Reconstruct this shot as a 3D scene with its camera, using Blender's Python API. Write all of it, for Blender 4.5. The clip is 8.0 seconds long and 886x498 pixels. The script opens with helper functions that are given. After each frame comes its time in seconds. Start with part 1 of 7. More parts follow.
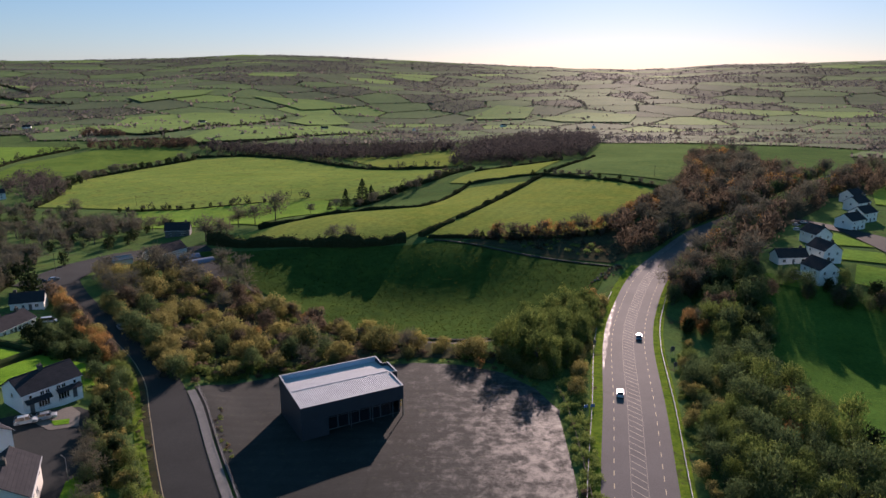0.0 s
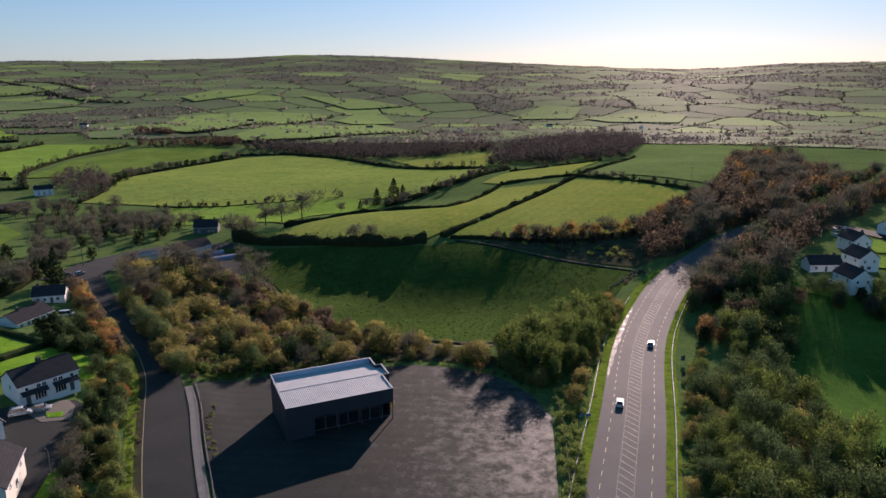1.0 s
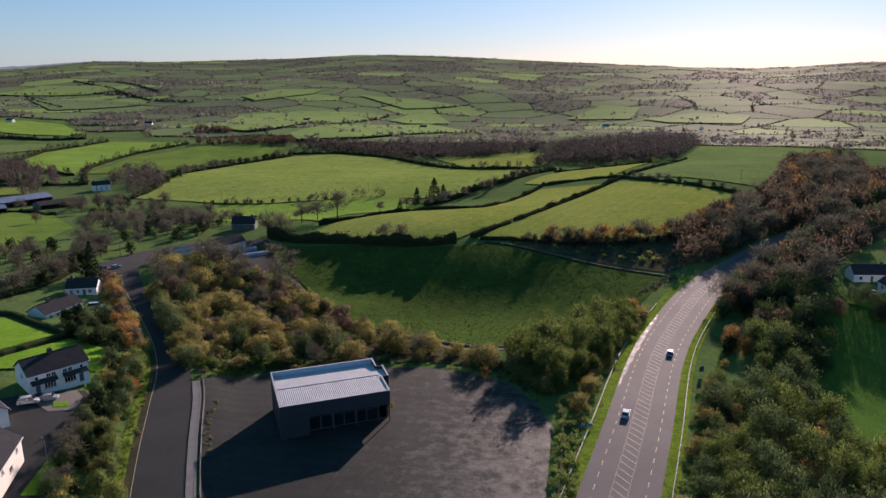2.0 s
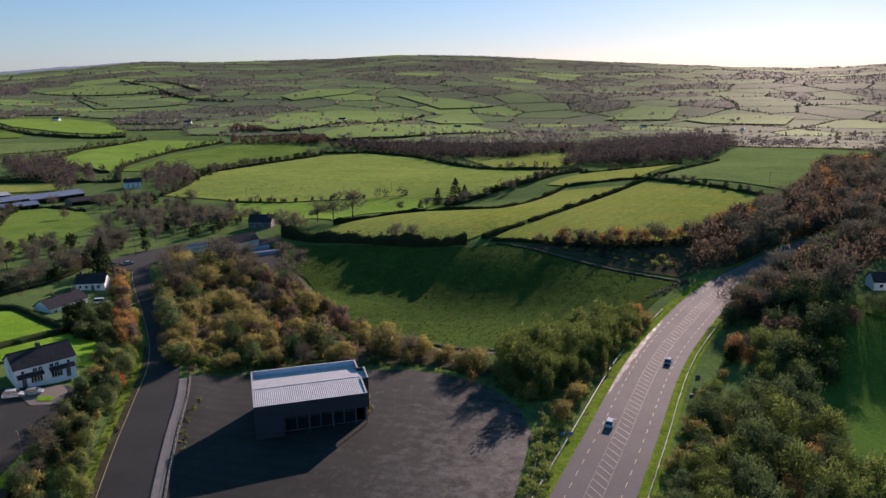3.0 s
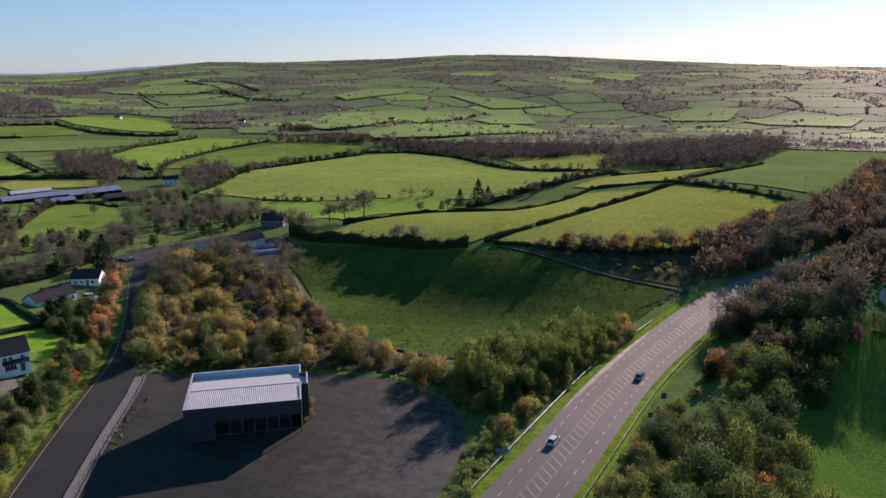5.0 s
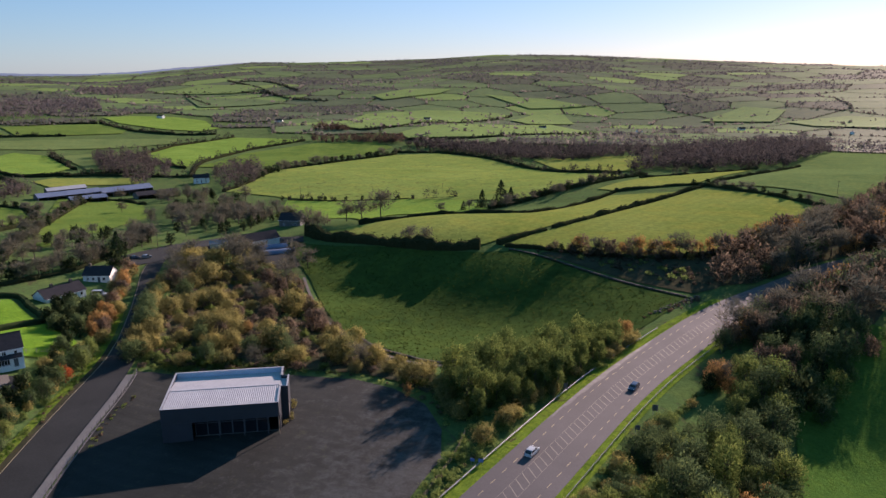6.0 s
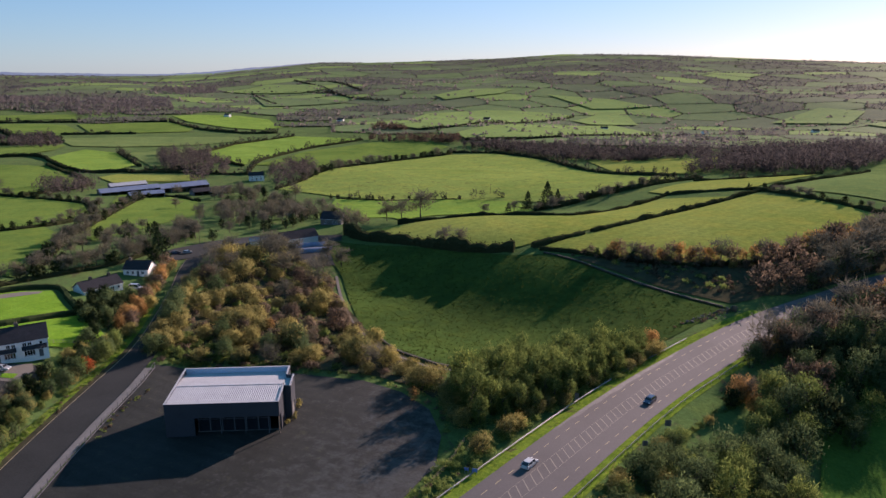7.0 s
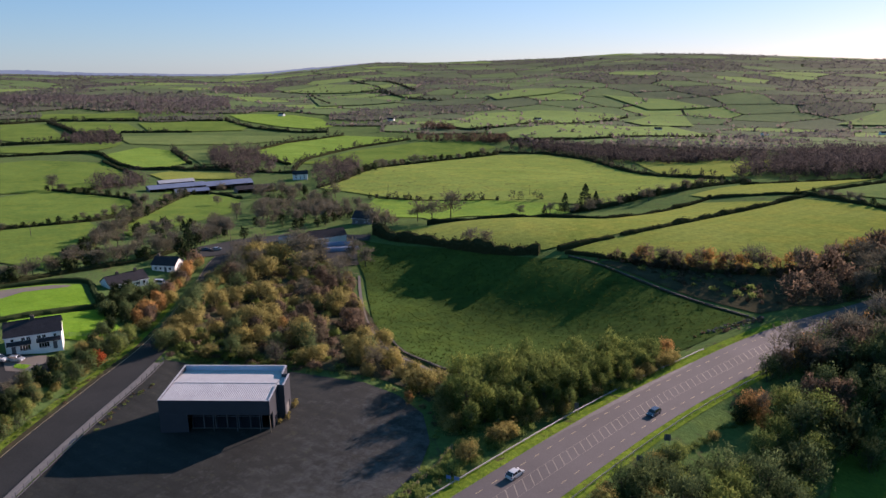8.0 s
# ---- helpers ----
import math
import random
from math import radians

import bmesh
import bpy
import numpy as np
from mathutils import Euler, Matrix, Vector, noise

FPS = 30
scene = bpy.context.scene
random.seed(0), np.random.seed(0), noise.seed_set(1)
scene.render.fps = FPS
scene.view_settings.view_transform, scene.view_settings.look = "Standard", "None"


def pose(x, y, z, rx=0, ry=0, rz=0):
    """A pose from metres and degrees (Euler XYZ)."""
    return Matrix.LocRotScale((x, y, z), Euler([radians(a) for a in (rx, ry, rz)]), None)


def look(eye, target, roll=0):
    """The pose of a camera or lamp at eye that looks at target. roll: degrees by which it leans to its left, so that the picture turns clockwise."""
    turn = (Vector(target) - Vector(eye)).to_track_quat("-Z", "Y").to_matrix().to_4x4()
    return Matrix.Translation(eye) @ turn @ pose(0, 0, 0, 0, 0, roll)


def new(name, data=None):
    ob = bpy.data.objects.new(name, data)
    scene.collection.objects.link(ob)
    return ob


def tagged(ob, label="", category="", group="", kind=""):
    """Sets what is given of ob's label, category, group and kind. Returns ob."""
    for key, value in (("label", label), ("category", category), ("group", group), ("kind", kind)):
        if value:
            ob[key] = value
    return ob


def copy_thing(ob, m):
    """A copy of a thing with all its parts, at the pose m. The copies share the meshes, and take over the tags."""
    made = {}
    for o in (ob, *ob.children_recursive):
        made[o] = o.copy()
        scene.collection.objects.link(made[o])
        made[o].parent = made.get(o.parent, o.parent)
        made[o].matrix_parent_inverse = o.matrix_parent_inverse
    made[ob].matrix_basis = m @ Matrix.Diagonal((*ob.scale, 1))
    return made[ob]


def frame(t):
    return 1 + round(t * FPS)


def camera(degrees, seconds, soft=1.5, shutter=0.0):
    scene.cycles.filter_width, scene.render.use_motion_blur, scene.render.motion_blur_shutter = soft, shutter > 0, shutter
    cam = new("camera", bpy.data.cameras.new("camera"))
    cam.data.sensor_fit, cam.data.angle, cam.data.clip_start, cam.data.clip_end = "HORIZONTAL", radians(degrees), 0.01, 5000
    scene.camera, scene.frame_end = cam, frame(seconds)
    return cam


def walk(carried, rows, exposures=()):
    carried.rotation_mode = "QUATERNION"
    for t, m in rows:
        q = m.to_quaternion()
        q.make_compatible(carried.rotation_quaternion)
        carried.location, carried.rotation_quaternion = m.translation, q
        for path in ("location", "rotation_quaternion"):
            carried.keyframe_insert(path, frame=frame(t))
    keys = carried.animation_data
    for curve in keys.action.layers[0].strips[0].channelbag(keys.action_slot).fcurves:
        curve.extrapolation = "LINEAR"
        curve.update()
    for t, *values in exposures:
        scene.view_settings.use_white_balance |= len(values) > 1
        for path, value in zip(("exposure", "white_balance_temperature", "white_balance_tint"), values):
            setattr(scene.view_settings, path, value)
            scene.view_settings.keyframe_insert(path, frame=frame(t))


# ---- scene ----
cam = camera(64.4, 8.0, 1.5)
METRES, EYE, TILT, LEAN, TURN = 110.0, 80.5, -14.2, 0.0, 0.0
ROWS = [
    (0.0, 0.0, 0.0, 0.0, -0.0, 0.0, 0.0),
    (0.5, 0.0597, 0.0154, 0.0022, 1.89, -0.02, -0.45),
    (1.0, 0.119, 0.0321, 0.005, 3.95, -0.05, -0.92),
    (1.5, 0.1779, 0.0504, 0.0079, 6.3, -0.1, -1.47),
    (2.0, 0.2373, 0.0706, 0.0119, 8.65, -0.19, -2.01),
    (3.5, 0.4115, 0.1436, 0.0255, 12.94, -0.38, -3.03),
    (4.0, 0.4677, 0.1704, 0.0315, 14.0, -0.45, -3.28),
    (5.5, 0.6302, 0.2626, 0.0525, 18.22, -0.72, -4.23),
    (6.0, 0.6824, 0.2953, 0.0612, 19.94, -0.86, -4.62),
    (6.5, 0.7326, 0.3293, 0.0697, 22.05, -1.03, -5.11),
    (7.0, 0.7826, 0.3649, 0.0787, 25.09, -1.34, -5.76),
    (7.5, 0.8327, 0.4026, 0.0881, 27.9, -1.64, -6.33),
    (8.0, 0.8814, 0.4415, 0.098, 29.57, -1.84, -6.68),
]
walk(cam, [(t, pose(0, 0, EYE, TILT, LEAN, TURN) @ pose(METRES * x, METRES * y, METRES * z, 90 + pitch, roll, yaw)) for t, x, y, z, yaw, pitch, roll in ROWS],
     [(0.0, 0.68, 6700, 38), (8.0, 0.97, 6700, 42)])

# ---- light ----
SUN_AZ, SUN_EL = 14.5, 19.0
world = bpy.data.worlds.new("sky")
scene.world = world
world.use_nodes = True
_nt = world.node_tree
_sky = _nt.nodes.new("ShaderNodeTexSky")
_sky.sky_type = "NISHITA"
_sky.sun_disc = False
_sky.sun_elevation, _sky.sun_rotation = radians(SUN_EL), radians(SUN_AZ)
_sky.air_density, _sky.dust_density, _sky.ozone_density, _sky.altitude = 1.0, 0.15, 4.5, 60
_nt.nodes["Background"].inputs["Strength"].default_value = 0.056
# thin high haze evens out the clear sky
_haze = _nt.nodes.new("ShaderNodeMix")
_haze.data_type = "RGBA"
_haze.inputs[0].default_value, _haze.inputs[7].default_value = 0.2, (0.1, 7.5, 11.0, 1)
_nt.links.new(_sky.outputs[0], _haze.inputs[6])
_nt.links.new(_haze.outputs[2], _nt.nodes["Background"].inputs["Color"])
sun = new("sun", bpy.data.lights.new("sun", "SUN"))
sun.data.energy, sun.data.angle, sun.data.color = 5.0, radians(0.6), (1.0, 0.89, 0.72)
sun.matrix_world = look((0, 0, 500), (-math.sin(radians(SUN_AZ)) * math.cos(radians(SUN_EL)), -math.cos(radians(SUN_AZ)) * math.cos(radians(SUN_EL)),
                                     500 - math.sin(radians(SUN_EL))))


# Spot heights of the land (x, y, z), the yard is at zero.
SPOTS_NEAR = [(-8, 153, 0), (20, 151, 0), (30, 125, 0), (-35, 130, 0), (-5, 184, -0.3), (43, 185, 0), (73, 211, -2.4), (52, 130, 0), (87, 270, -2.5),
              (110, 318, 0.6), (150, 380, 3.4), (-50, 140, 0), (-75, 165, 0.3), (-64, 170, 0), (-58, 120, 0), (18, 206, -1), (-27, 225, -6.5),
              (-62, 258, -8.8), (4, 248, -11), (-20, 275, -13), (-45, 288, -12), (12, 278, -11.5), (40, 278, -6), (48, 228, -3.6), (8, 313, -0.6), (-15, 324, 0), (78, 297, -2.4)]
SPOTS_SIDE = [(115, 198, -12), (150, 185, -12), (140, 236, -8.5), (108, 232, -6), (90, 150, -4), (140, 255, -1), (200, 300, 2), (-84, 152, 6.3), (-88, 138, 5), (-100, 120, 5.5),
              (-90, 187, 1.1), (-131, 216, -0.3), (-168, 346, -6), (-147, 264, -2), (-132, 312, -5), (-95, 272, -7), (-70, 318, -2.5),
              (-2, 360, 4), (-2, 330, 1), (60, 330, 1.2), (-45, 340, 2), (-110, 345, -4), (95, 400, 6), (-200, 250, 0), (-260, 330, -8)]
SPOTS_BANK = [(-69, 150, 0), (-62, 130, 0), (-73, 160, 0.1), (-84, 179, 0.6), (-55, 112, 0), (-50, 100, 0), (-76, 143, 3.2), (-71, 128, 3.0), (-66, 112, 3.2), (-160, 400, -9.5), (70, 309, -1.2), (40, 320, -0.3)]
SPOTS_MID = [(62, 505, 3), (4, 548, -3), (118, 492, 8), (-113, 377, -3), (-60, 420, -2), (-55, 480, -12), (180, 600, 6), (200, 800, -4), (27, 875, -14.5),
             (-150, 440, -16), (-346, 577, -21), (-318, 550, -21), (-220, 600, -17), (-476, 683, -21), (-415, 733, -26), (-340, 950, -30),
             (-378, 389, -13), (-604, 756, -20), (-396, 480, -20), (300, 500, 0), (-100, 750, -22), (80, 700, -8), (-700, 600, -10)]
SPOTS_FAR = [(-395, 1119, -19), (-450, 1240, -15), (-127, 1452, -46), (89, 1777, -42), (-268, 1745, -42), (-833, 1210, -23), (-1030, 1123, -9),
             (-1051, 1698, -16), (-694, 2152, 20), (-830, 2129, 8), (-1390, 2350, 15), (300, 1300, -40), (700, 900, -15), (800, 1700, -35),
             (600, 2300, 5), (0, 2400, 0), (-1500, 1500, 0), (-900, 300, -5), (1500, 1500, 0), (1000, 200, 0), (0, -600, 0), (-800, -300, 0), (800, -300, 0)]
SKYLINE = [(-180, 0.3), (-70, 0.4), (-61, 0.3), (-55, 0.1), (-47, 0.0), (-43, 0.1), (-40, 0.35), (-35, 0.68), (-31, 0.66), (-25, 0.78), (-20.6, 0.93),
           (-16, 1.2), (-10, 1.1), (-4, 0.83), (5, 0.36), (10, 0.16), (14, 0.04), (17, 0.2), (20, 0.42), (25, 0.5), (31, 0.7), (60, 0.5), (180, 0.3)]
SPOTS = np.array(SPOTS_NEAR + SPOTS_SIDE + SPOTS_BANK + SPOTS_MID + SPOTS_FAR, float)


def _kernel(x, y):
    d2 = (x[..., None] - SPOTS[:, 0]) ** 2 + (y[..., None] - SPOTS[:, 1]) ** 2
    return np.sqrt(d2 + 40.0 ** 2)


_n = len(SPOTS)
_a = np.zeros((_n + 1, _n + 1))
_a[:_n, :_n] = _kernel(SPOTS[:, 0], SPOTS[:, 1]) - 0.6 * np.eye(_n)
_a[:_n, _n] = _a[_n, :_n] = 1
WEIGHTS = np.linalg.solve(_a, np.append(SPOTS[:, 2], 0))


def raw_land(x, y):
    """Height of the land at arrays x, y: spot heights near by, rising to the skyline's hills far off."""
    x, y = np.asarray(x, float), np.asarray(y, float)
    near = _kernel(x, y) @ WEIGHTS[:_n] + WEIGHTS[_n]
    r = np.hypot(x - 50, y - 25)
    az = np.degrees(np.arctan2(x - 50, y - 25))
    sky = np.interp(az, [s[0] for s in SKYLINE], [s[1] for s in SKYLINE])
    rim = 79.5 + 4650 * np.tan(np.radians(sky - np.interp(az, [-180, -50, -40, -34, 180], [0.3, 0.3, 0.2, 0.04, 0.04])))
    w = np.clip((r - 1750) / 2900, 0, 1)
    w = w ** 1.35
    roll = 14 * np.sin(x / 210 + 1.3 * np.sin(y / 330)) * np.sin(y / 260 + 0.7) * np.clip((r - 1400) / 900, 0, 1) * np.clip((4300 - r) / 500, 0, 1)
    return near * (1 - w) + rim * w + roll

# ---- materials ----
def _start(name):
    m = bpy.data.materials.new(name)
    m.use_nodes = True
    nt = m.node_tree
    return m, nt, nt.nodes["Principled BSDF"], nt.nodes["Material Output"]


def _noise(nt, scale, detail=4.0, rough=0.6, vec=None, distort=0.0):
    n = nt.nodes.new("ShaderNodeTexNoise")
    n.inputs["Scale"].default_value, n.inputs["Detail"].default_value, n.inputs["Roughness"].default_value = scale, detail, rough
    n.inputs["Distortion"].default_value = distort
    if vec is not None:
        nt.links.new(vec, n.inputs["Vector"])
    return n.outputs["Fac"]


def _ramp(nt, fac, stops):
    r = nt.nodes.new("ShaderNodeValToRGB")
    e = r.color_ramp.elements
    while len(e) < len(stops):
        e.new(0.5)
    for el, (p, c) in zip(e, stops):
        el.position, el.color = p, (*c, 1) if len(c) == 3 else c
    nt.links.new(fac, r.inputs[0])
    return r.outputs[0]


def _mix(nt, fac, a, b, blend="MIX"):
    n = nt.nodes.new("ShaderNodeMix")
    n.data_type, n.blend_type = "RGBA", blend
    for sock, v in ((n.inputs[0], fac), (n.inputs[6], a), (n.inputs[7], b)):
        if isinstance(v, (int, float)):
            sock.default_value = v
        elif isinstance(v, tuple):
            sock.default_value = (*v, 1)
        else:
            nt.links.new(v, sock)
    return n.outputs[2]


def _bump(nt, bsdf, fac, strength, distance):
    b = nt.nodes.new("ShaderNodeBump")
    b.inputs["Strength"].default_value, b.inputs["Distance"].default_value = strength, distance
    nt.links.new(fac, b.inputs["Height"])
    nt.links.new(b.outputs[0], bsdf.inputs["Normal"])


def _place(nt):
    return nt.nodes.new("ShaderNodeNewGeometry").outputs["Position"]


def surface(name, dark, light, big=0.08, small=2.0, rough=0.8, bump=0.3, depth=0.03, metal=0.0, spec=0.3):
    """Plain surface with broad blotches and fine grain."""
    m, nt, b, out = _start(name)
    p = _place(nt)
    broad = _noise(nt, big, 5, 0.6, p, 0.4)
    fine = _noise(nt, small, 4, 0.65, p)
    c1 = _ramp(nt, broad, [(0.3, dark), (0.7, light)])
    c2 = _ramp(nt, fine, [(0.25, tuple(v * 0.72 for v in dark)), (0.75, tuple(min(1, v * 1.15) for v in light))])
    nt.links.new(_mix(nt, 0.45, c1, c2), b.inputs["Base Color"])
    b.inputs["Roughness"].default_value, b.inputs["Metallic"].default_value = rough, metal
    b.inputs["Specular IOR Level"].default_value = spec
    _bump(nt, b, fine, bump, depth)
    return m


def grass(name, dark, light, big=0.03, small=0.6, rows=None, sheen=0.02, rush=None, haze_coat=0.0):
    """Pasture: blotches of growth, tufts, rows gives mowing or drill lines along an angle; rush adds brown rush clumps."""
    m, nt, b, out = _start(name)
    p = _place(nt)
    broad = _noise(nt, big, 6, 0.62, p, 0.6)
    mid = _noise(nt, big * 5, 5, 0.6, p)
    fine = _noise(nt, small, 5, 0.7, p)
    c = _ramp(nt, broad, [(0.3, dark), (0.68, light)])
    yellow = tuple(a * k for a, k in zip(light, (1.25, 1.02, 0.8)))
    c = _mix(nt, _ramp(nt, mid, [(0.45, (0, 0, 0)), (0.75, (0.7, 0.7, 0.7))]), c, yellow)
    c = _mix(nt, 0.55, c, _ramp(nt, fine, [(0.3, (0.45, 0.45, 0.45)), (0.7, (1.25, 1.25, 1.25))]), "MULTIPLY")
    if rows is not None:
        rot = nt.nodes.new("ShaderNodeMapping")
        rot.inputs["Rotation"].default_value = (0, 0, radians(rows))
        nt.links.new(p, rot.inputs["Vector"])
        w = nt.nodes.new("ShaderNodeTexWave")
        w.inputs["Scale"].default_value, w.inputs["Distortion"].default_value, w.inputs["Detail"].default_value = 0.045, 3.0, 3
        w.inputs["Detail Scale"].default_value = 0.6
        nt.links.new(rot.outputs[0], w.inputs["Vector"])
        c = _mix(nt, 0.16, c, _ramp(nt, w.outputs["Fac"], [(0.2, (0.72, 0.74, 0.7)), (0.8, (1.1, 1.08, 1.0))]), "MULTIPLY")
    if rush is not None:
        v = _noise(nt, 0.16, 6, 0.7, p, 1.0)
        c = _mix(nt, _ramp(nt, v, [(0.56, (0, 0, 0)), (0.66, (1, 1, 1))]), c, rush)
    nt.links.new(c, b.inputs["Base Color"])
    b.inputs["Roughness"].default_value = 0.9
    b.inputs["Specular IOR Level"].default_value = 0.0
    # coat glare towards the sun stands in for haze over far land
    b.inputs["Coat Weight"].default_value, b.inputs["Coat Roughness"].default_value, b.inputs["Coat Tint"].default_value = haze_coat, 0.7, (1.0, 0.95, 0.92, 1)
    b.inputs["Sheen Weight"].default_value, b.inputs["Sheen Roughness"].default_value = sheen, 0.5
    b.inputs["Sheen Tint"].default_value = (0.95, 1.0, 0.7, 1)
    _bump(nt, b, fine, 0.9, 0.35)
    return m


def leaves(name, dark, light, tint, glow=0.4):
    """Foliage: each leaf clump differs a little, each plant more; light passes through."""
    m, nt, b, out = _start(name)
    nt.nodes.remove(b)
    isl = nt.nodes.new("ShaderNodeNewGeometry").outputs["Random Per Island"]
    obr = nt.nodes.new("ShaderNodeObjectInfo").outputs["Random"]
    c = _ramp(nt, isl, [(0.0, dark), (0.6, light), (1.0, tint)])
    c = _mix(nt, 0.55, c, _ramp(nt, obr, [(0.0, (0.6, 0.66, 0.6)), (0.5, (1.0, 1.0, 1.0)), (1.0, (1.35, 1.25, 1.0))]), "MULTIPLY")
    d, t, mx = nt.nodes.new("ShaderNodeBsdfDiffuse"), nt.nodes.new("ShaderNodeBsdfTranslucent"), nt.nodes.new("ShaderNodeMixShader")
    mx.inputs[0].default_value = glow
    nt.links.new(c, d.inputs[0]), nt.links.new(c, t.inputs[0])
    nt.links.new(d.outputs[0], mx.inputs[1]), nt.links.new(t.outputs[0], mx.inputs[2])
    nt.links.new(mx.outputs[0], out.inputs[0])
    return m


M_LAND = grass("rough_land", (0.043, 0.090, 0.029), (0.081, 0.143, 0.044), 0.02, 0.8, rush=(0.06, 0.06, 0.032))
M_GRASS = grass("pasture", (0.056, 0.120, 0.020), (0.108, 0.185, 0.033), 0.02, 0.5)
M_BRIGHT = grass("lush_grass", (0.092, 0.190, 0.026), (0.150, 0.265, 0.044), 0.02, 0.5)
M_YELLOW = grass("grazed_pasture", (0.136, 0.189, 0.033), (0.200, 0.247, 0.056), 0.015, 0.4, rows=25)
M_ROUGH = grass("rushy_pasture", (0.119, 0.192, 0.036), (0.185, 0.260, 0.058), 0.012, 0.35, rush=(0.075, 0.078, 0.024))
M_DULL = grass("winter_field", (0.076, 0.133, 0.041), (0.119, 0.185, 0.061), 0.02, 0.4, rows=60)
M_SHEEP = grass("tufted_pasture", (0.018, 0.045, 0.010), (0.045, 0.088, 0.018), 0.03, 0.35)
M_VERGE = grass("verge_grass", (0.062, 0.118, 0.013), (0.145, 0.230, 0.028), 0.12, 1.2, rush=(0.07, 0.065, 0.03))
M_LITTER = grass("woodland_floor", (0.030, 0.034, 0.021), (0.062, 0.058, 0.036), 0.06, 0.5, sheen=0.02, rush=(0.05, 0.07, 0.022))
# far land: haze is put into bluer, greyer greens and a glaring coat
M_FARFLOOR = grass("far_wood_floor_hazed", (0.042, 0.056, 0.038), (0.066, 0.082, 0.050), 0.02, 0.3, sheen=0.03, haze_coat=0.105)
M_FARGRASS = grass("far_pasture_hazed", (0.058, 0.116, 0.040), (0.094, 0.162, 0.056), 0.01, 0.3, sheen=0.03, haze_coat=0.105)
M_FARLUSH = grass("far_lush_pasture_hazed", (0.105, 0.185, 0.044), (0.145, 0.245, 0.060), 0.01, 0.3, sheen=0.03, haze_coat=0.105)
M_FARDULL = grass("far_rough_pasture_hazed", (0.048, 0.082, 0.042), (0.076, 0.116, 0.056), 0.01, 0.3, sheen=0.03, haze_coat=0.105)
M_LAWN = grass("lawn", (0.085, 0.200, 0.014), (0.125, 0.270, 0.026), 0.1, 2.0)
# darker copy of the lawn green, with the wood's shade in its colour
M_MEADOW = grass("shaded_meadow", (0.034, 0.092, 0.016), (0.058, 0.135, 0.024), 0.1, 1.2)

L_WILLOW = leaves("willow_leaves", (0.165, 0.155, 0.058), (0.270, 0.245, 0.090), (0.420, 0.365, 0.135), 0.5)
L_OLIVE = leaves("olive_leaves", (0.060, 0.098, 0.046), (0.092, 0.140, 0.062), (0.150, 0.205, 0.084), 0.5)
L_ORANGE = leaves("orange_leaves", (0.270, 0.150, 0.060), (0.380, 0.220, 0.085), (0.500, 0.310, 0.120), 0.55)
L_THORN = leaves("thorn_leaves", (0.100, 0.080, 0.062), (0.155, 0.120, 0.090), (0.24, 0.175, 0.118), 0.52)
L_RED = leaves("red_leaves", (0.2, 0.045, 0.02), (0.32, 0.08, 0.03), (0.4, 0.12, 0.04), 0.4)
L_DARK = leaves("evergreen_leaves", (0.022, 0.038, 0.020), (0.035, 0.055, 0.025), (0.055, 0.075, 0.030), 0.25)
L_GREEN = leaves("green_leaves", (0.092, 0.140, 0.042), (0.142, 0.198, 0.056), (0.230, 0.280, 0.084), 0.5)
L_BARE = leaves("bare_twigs", (0.085, 0.082, 0.062), (0.132, 0.125, 0.094), (0.200, 0.182, 0.132), 0.3)
L_WOOD = leaves("winter_wood", (0.050, 0.048, 0.050), (0.082, 0.075, 0.075), (0.125, 0.108, 0.100), 0.5)
L_ORANGEWOOD = leaves("russet_wood", (0.085, 0.065, 0.055), (0.13, 0.092, 0.072), (0.18, 0.12, 0.085), 0.3)
L_TUFT = leaves("tussock_blades", (0.03, 0.055, 0.012), (0.065, 0.1, 0.022), (0.12, 0.13, 0.04), 0.4)
L_HEDGE = leaves("hedge_leaves", (0.022, 0.030, 0.016), (0.040, 0.048, 0.023), (0.065, 0.068, 0.033), 0.3)
M_BARK = surface("bark", (0.05, 0.042, 0.034), (0.1, 0.085, 0.07), 1.0, 9.0, 0.95, 0.6, 0.03)

M_ASPHALT = surface("road_asphalt", (0.07, 0.066, 0.068), (0.1, 0.094, 0.096), 0.07, 3.0, 0.85, 0.25, 0.01, spec=0.2)
M_LANE = surface("lane_asphalt", (0.0175, 0.020, 0.0205), (0.033, 0.036, 0.036), 0.09, 3.0, 0.9, 0.25, 0.01, spec=0.12)
M_PAINT = surface("road_paint", (0.16, 0.145, 0.12), (0.26, 0.235, 0.19), 0.6, 5.0, 0.7, 0.1, 0.004)
M_YPAINT = surface("yellow_road_paint", (0.26, 0.215, 0.12), (0.36, 0.3, 0.18), 0.6, 5.0, 0.7, 0.1, 0.004)
M_CONCRETE = surface("concrete", (0.095, 0.093, 0.09), (0.165, 0.16, 0.152), 0.25, 3.0, 0.85, 0.2, 0.01)
M_GRAVEL = surface("pale_gravel", (0.09, 0.082, 0.072), (0.15, 0.137, 0.12), 0.2, 4.0, 0.95, 0.4, 0.02)
M_STEEL = surface("galvanised_steel", (0.17, 0.175, 0.18), (0.27, 0.275, 0.28), 0.5, 6.0, 0.6, 0.05, 0.004, 0.4)
M_WHITE = surface("white_render", (0.66, 0.65, 0.62), (0.8, 0.79, 0.76), 0.3, 5.0, 0.85, 0.12, 0.006)
M_CREAM = surface("cream_render", (0.55, 0.52, 0.45), (0.68, 0.65, 0.58), 0.3, 5.0, 0.85, 0.12, 0.006)
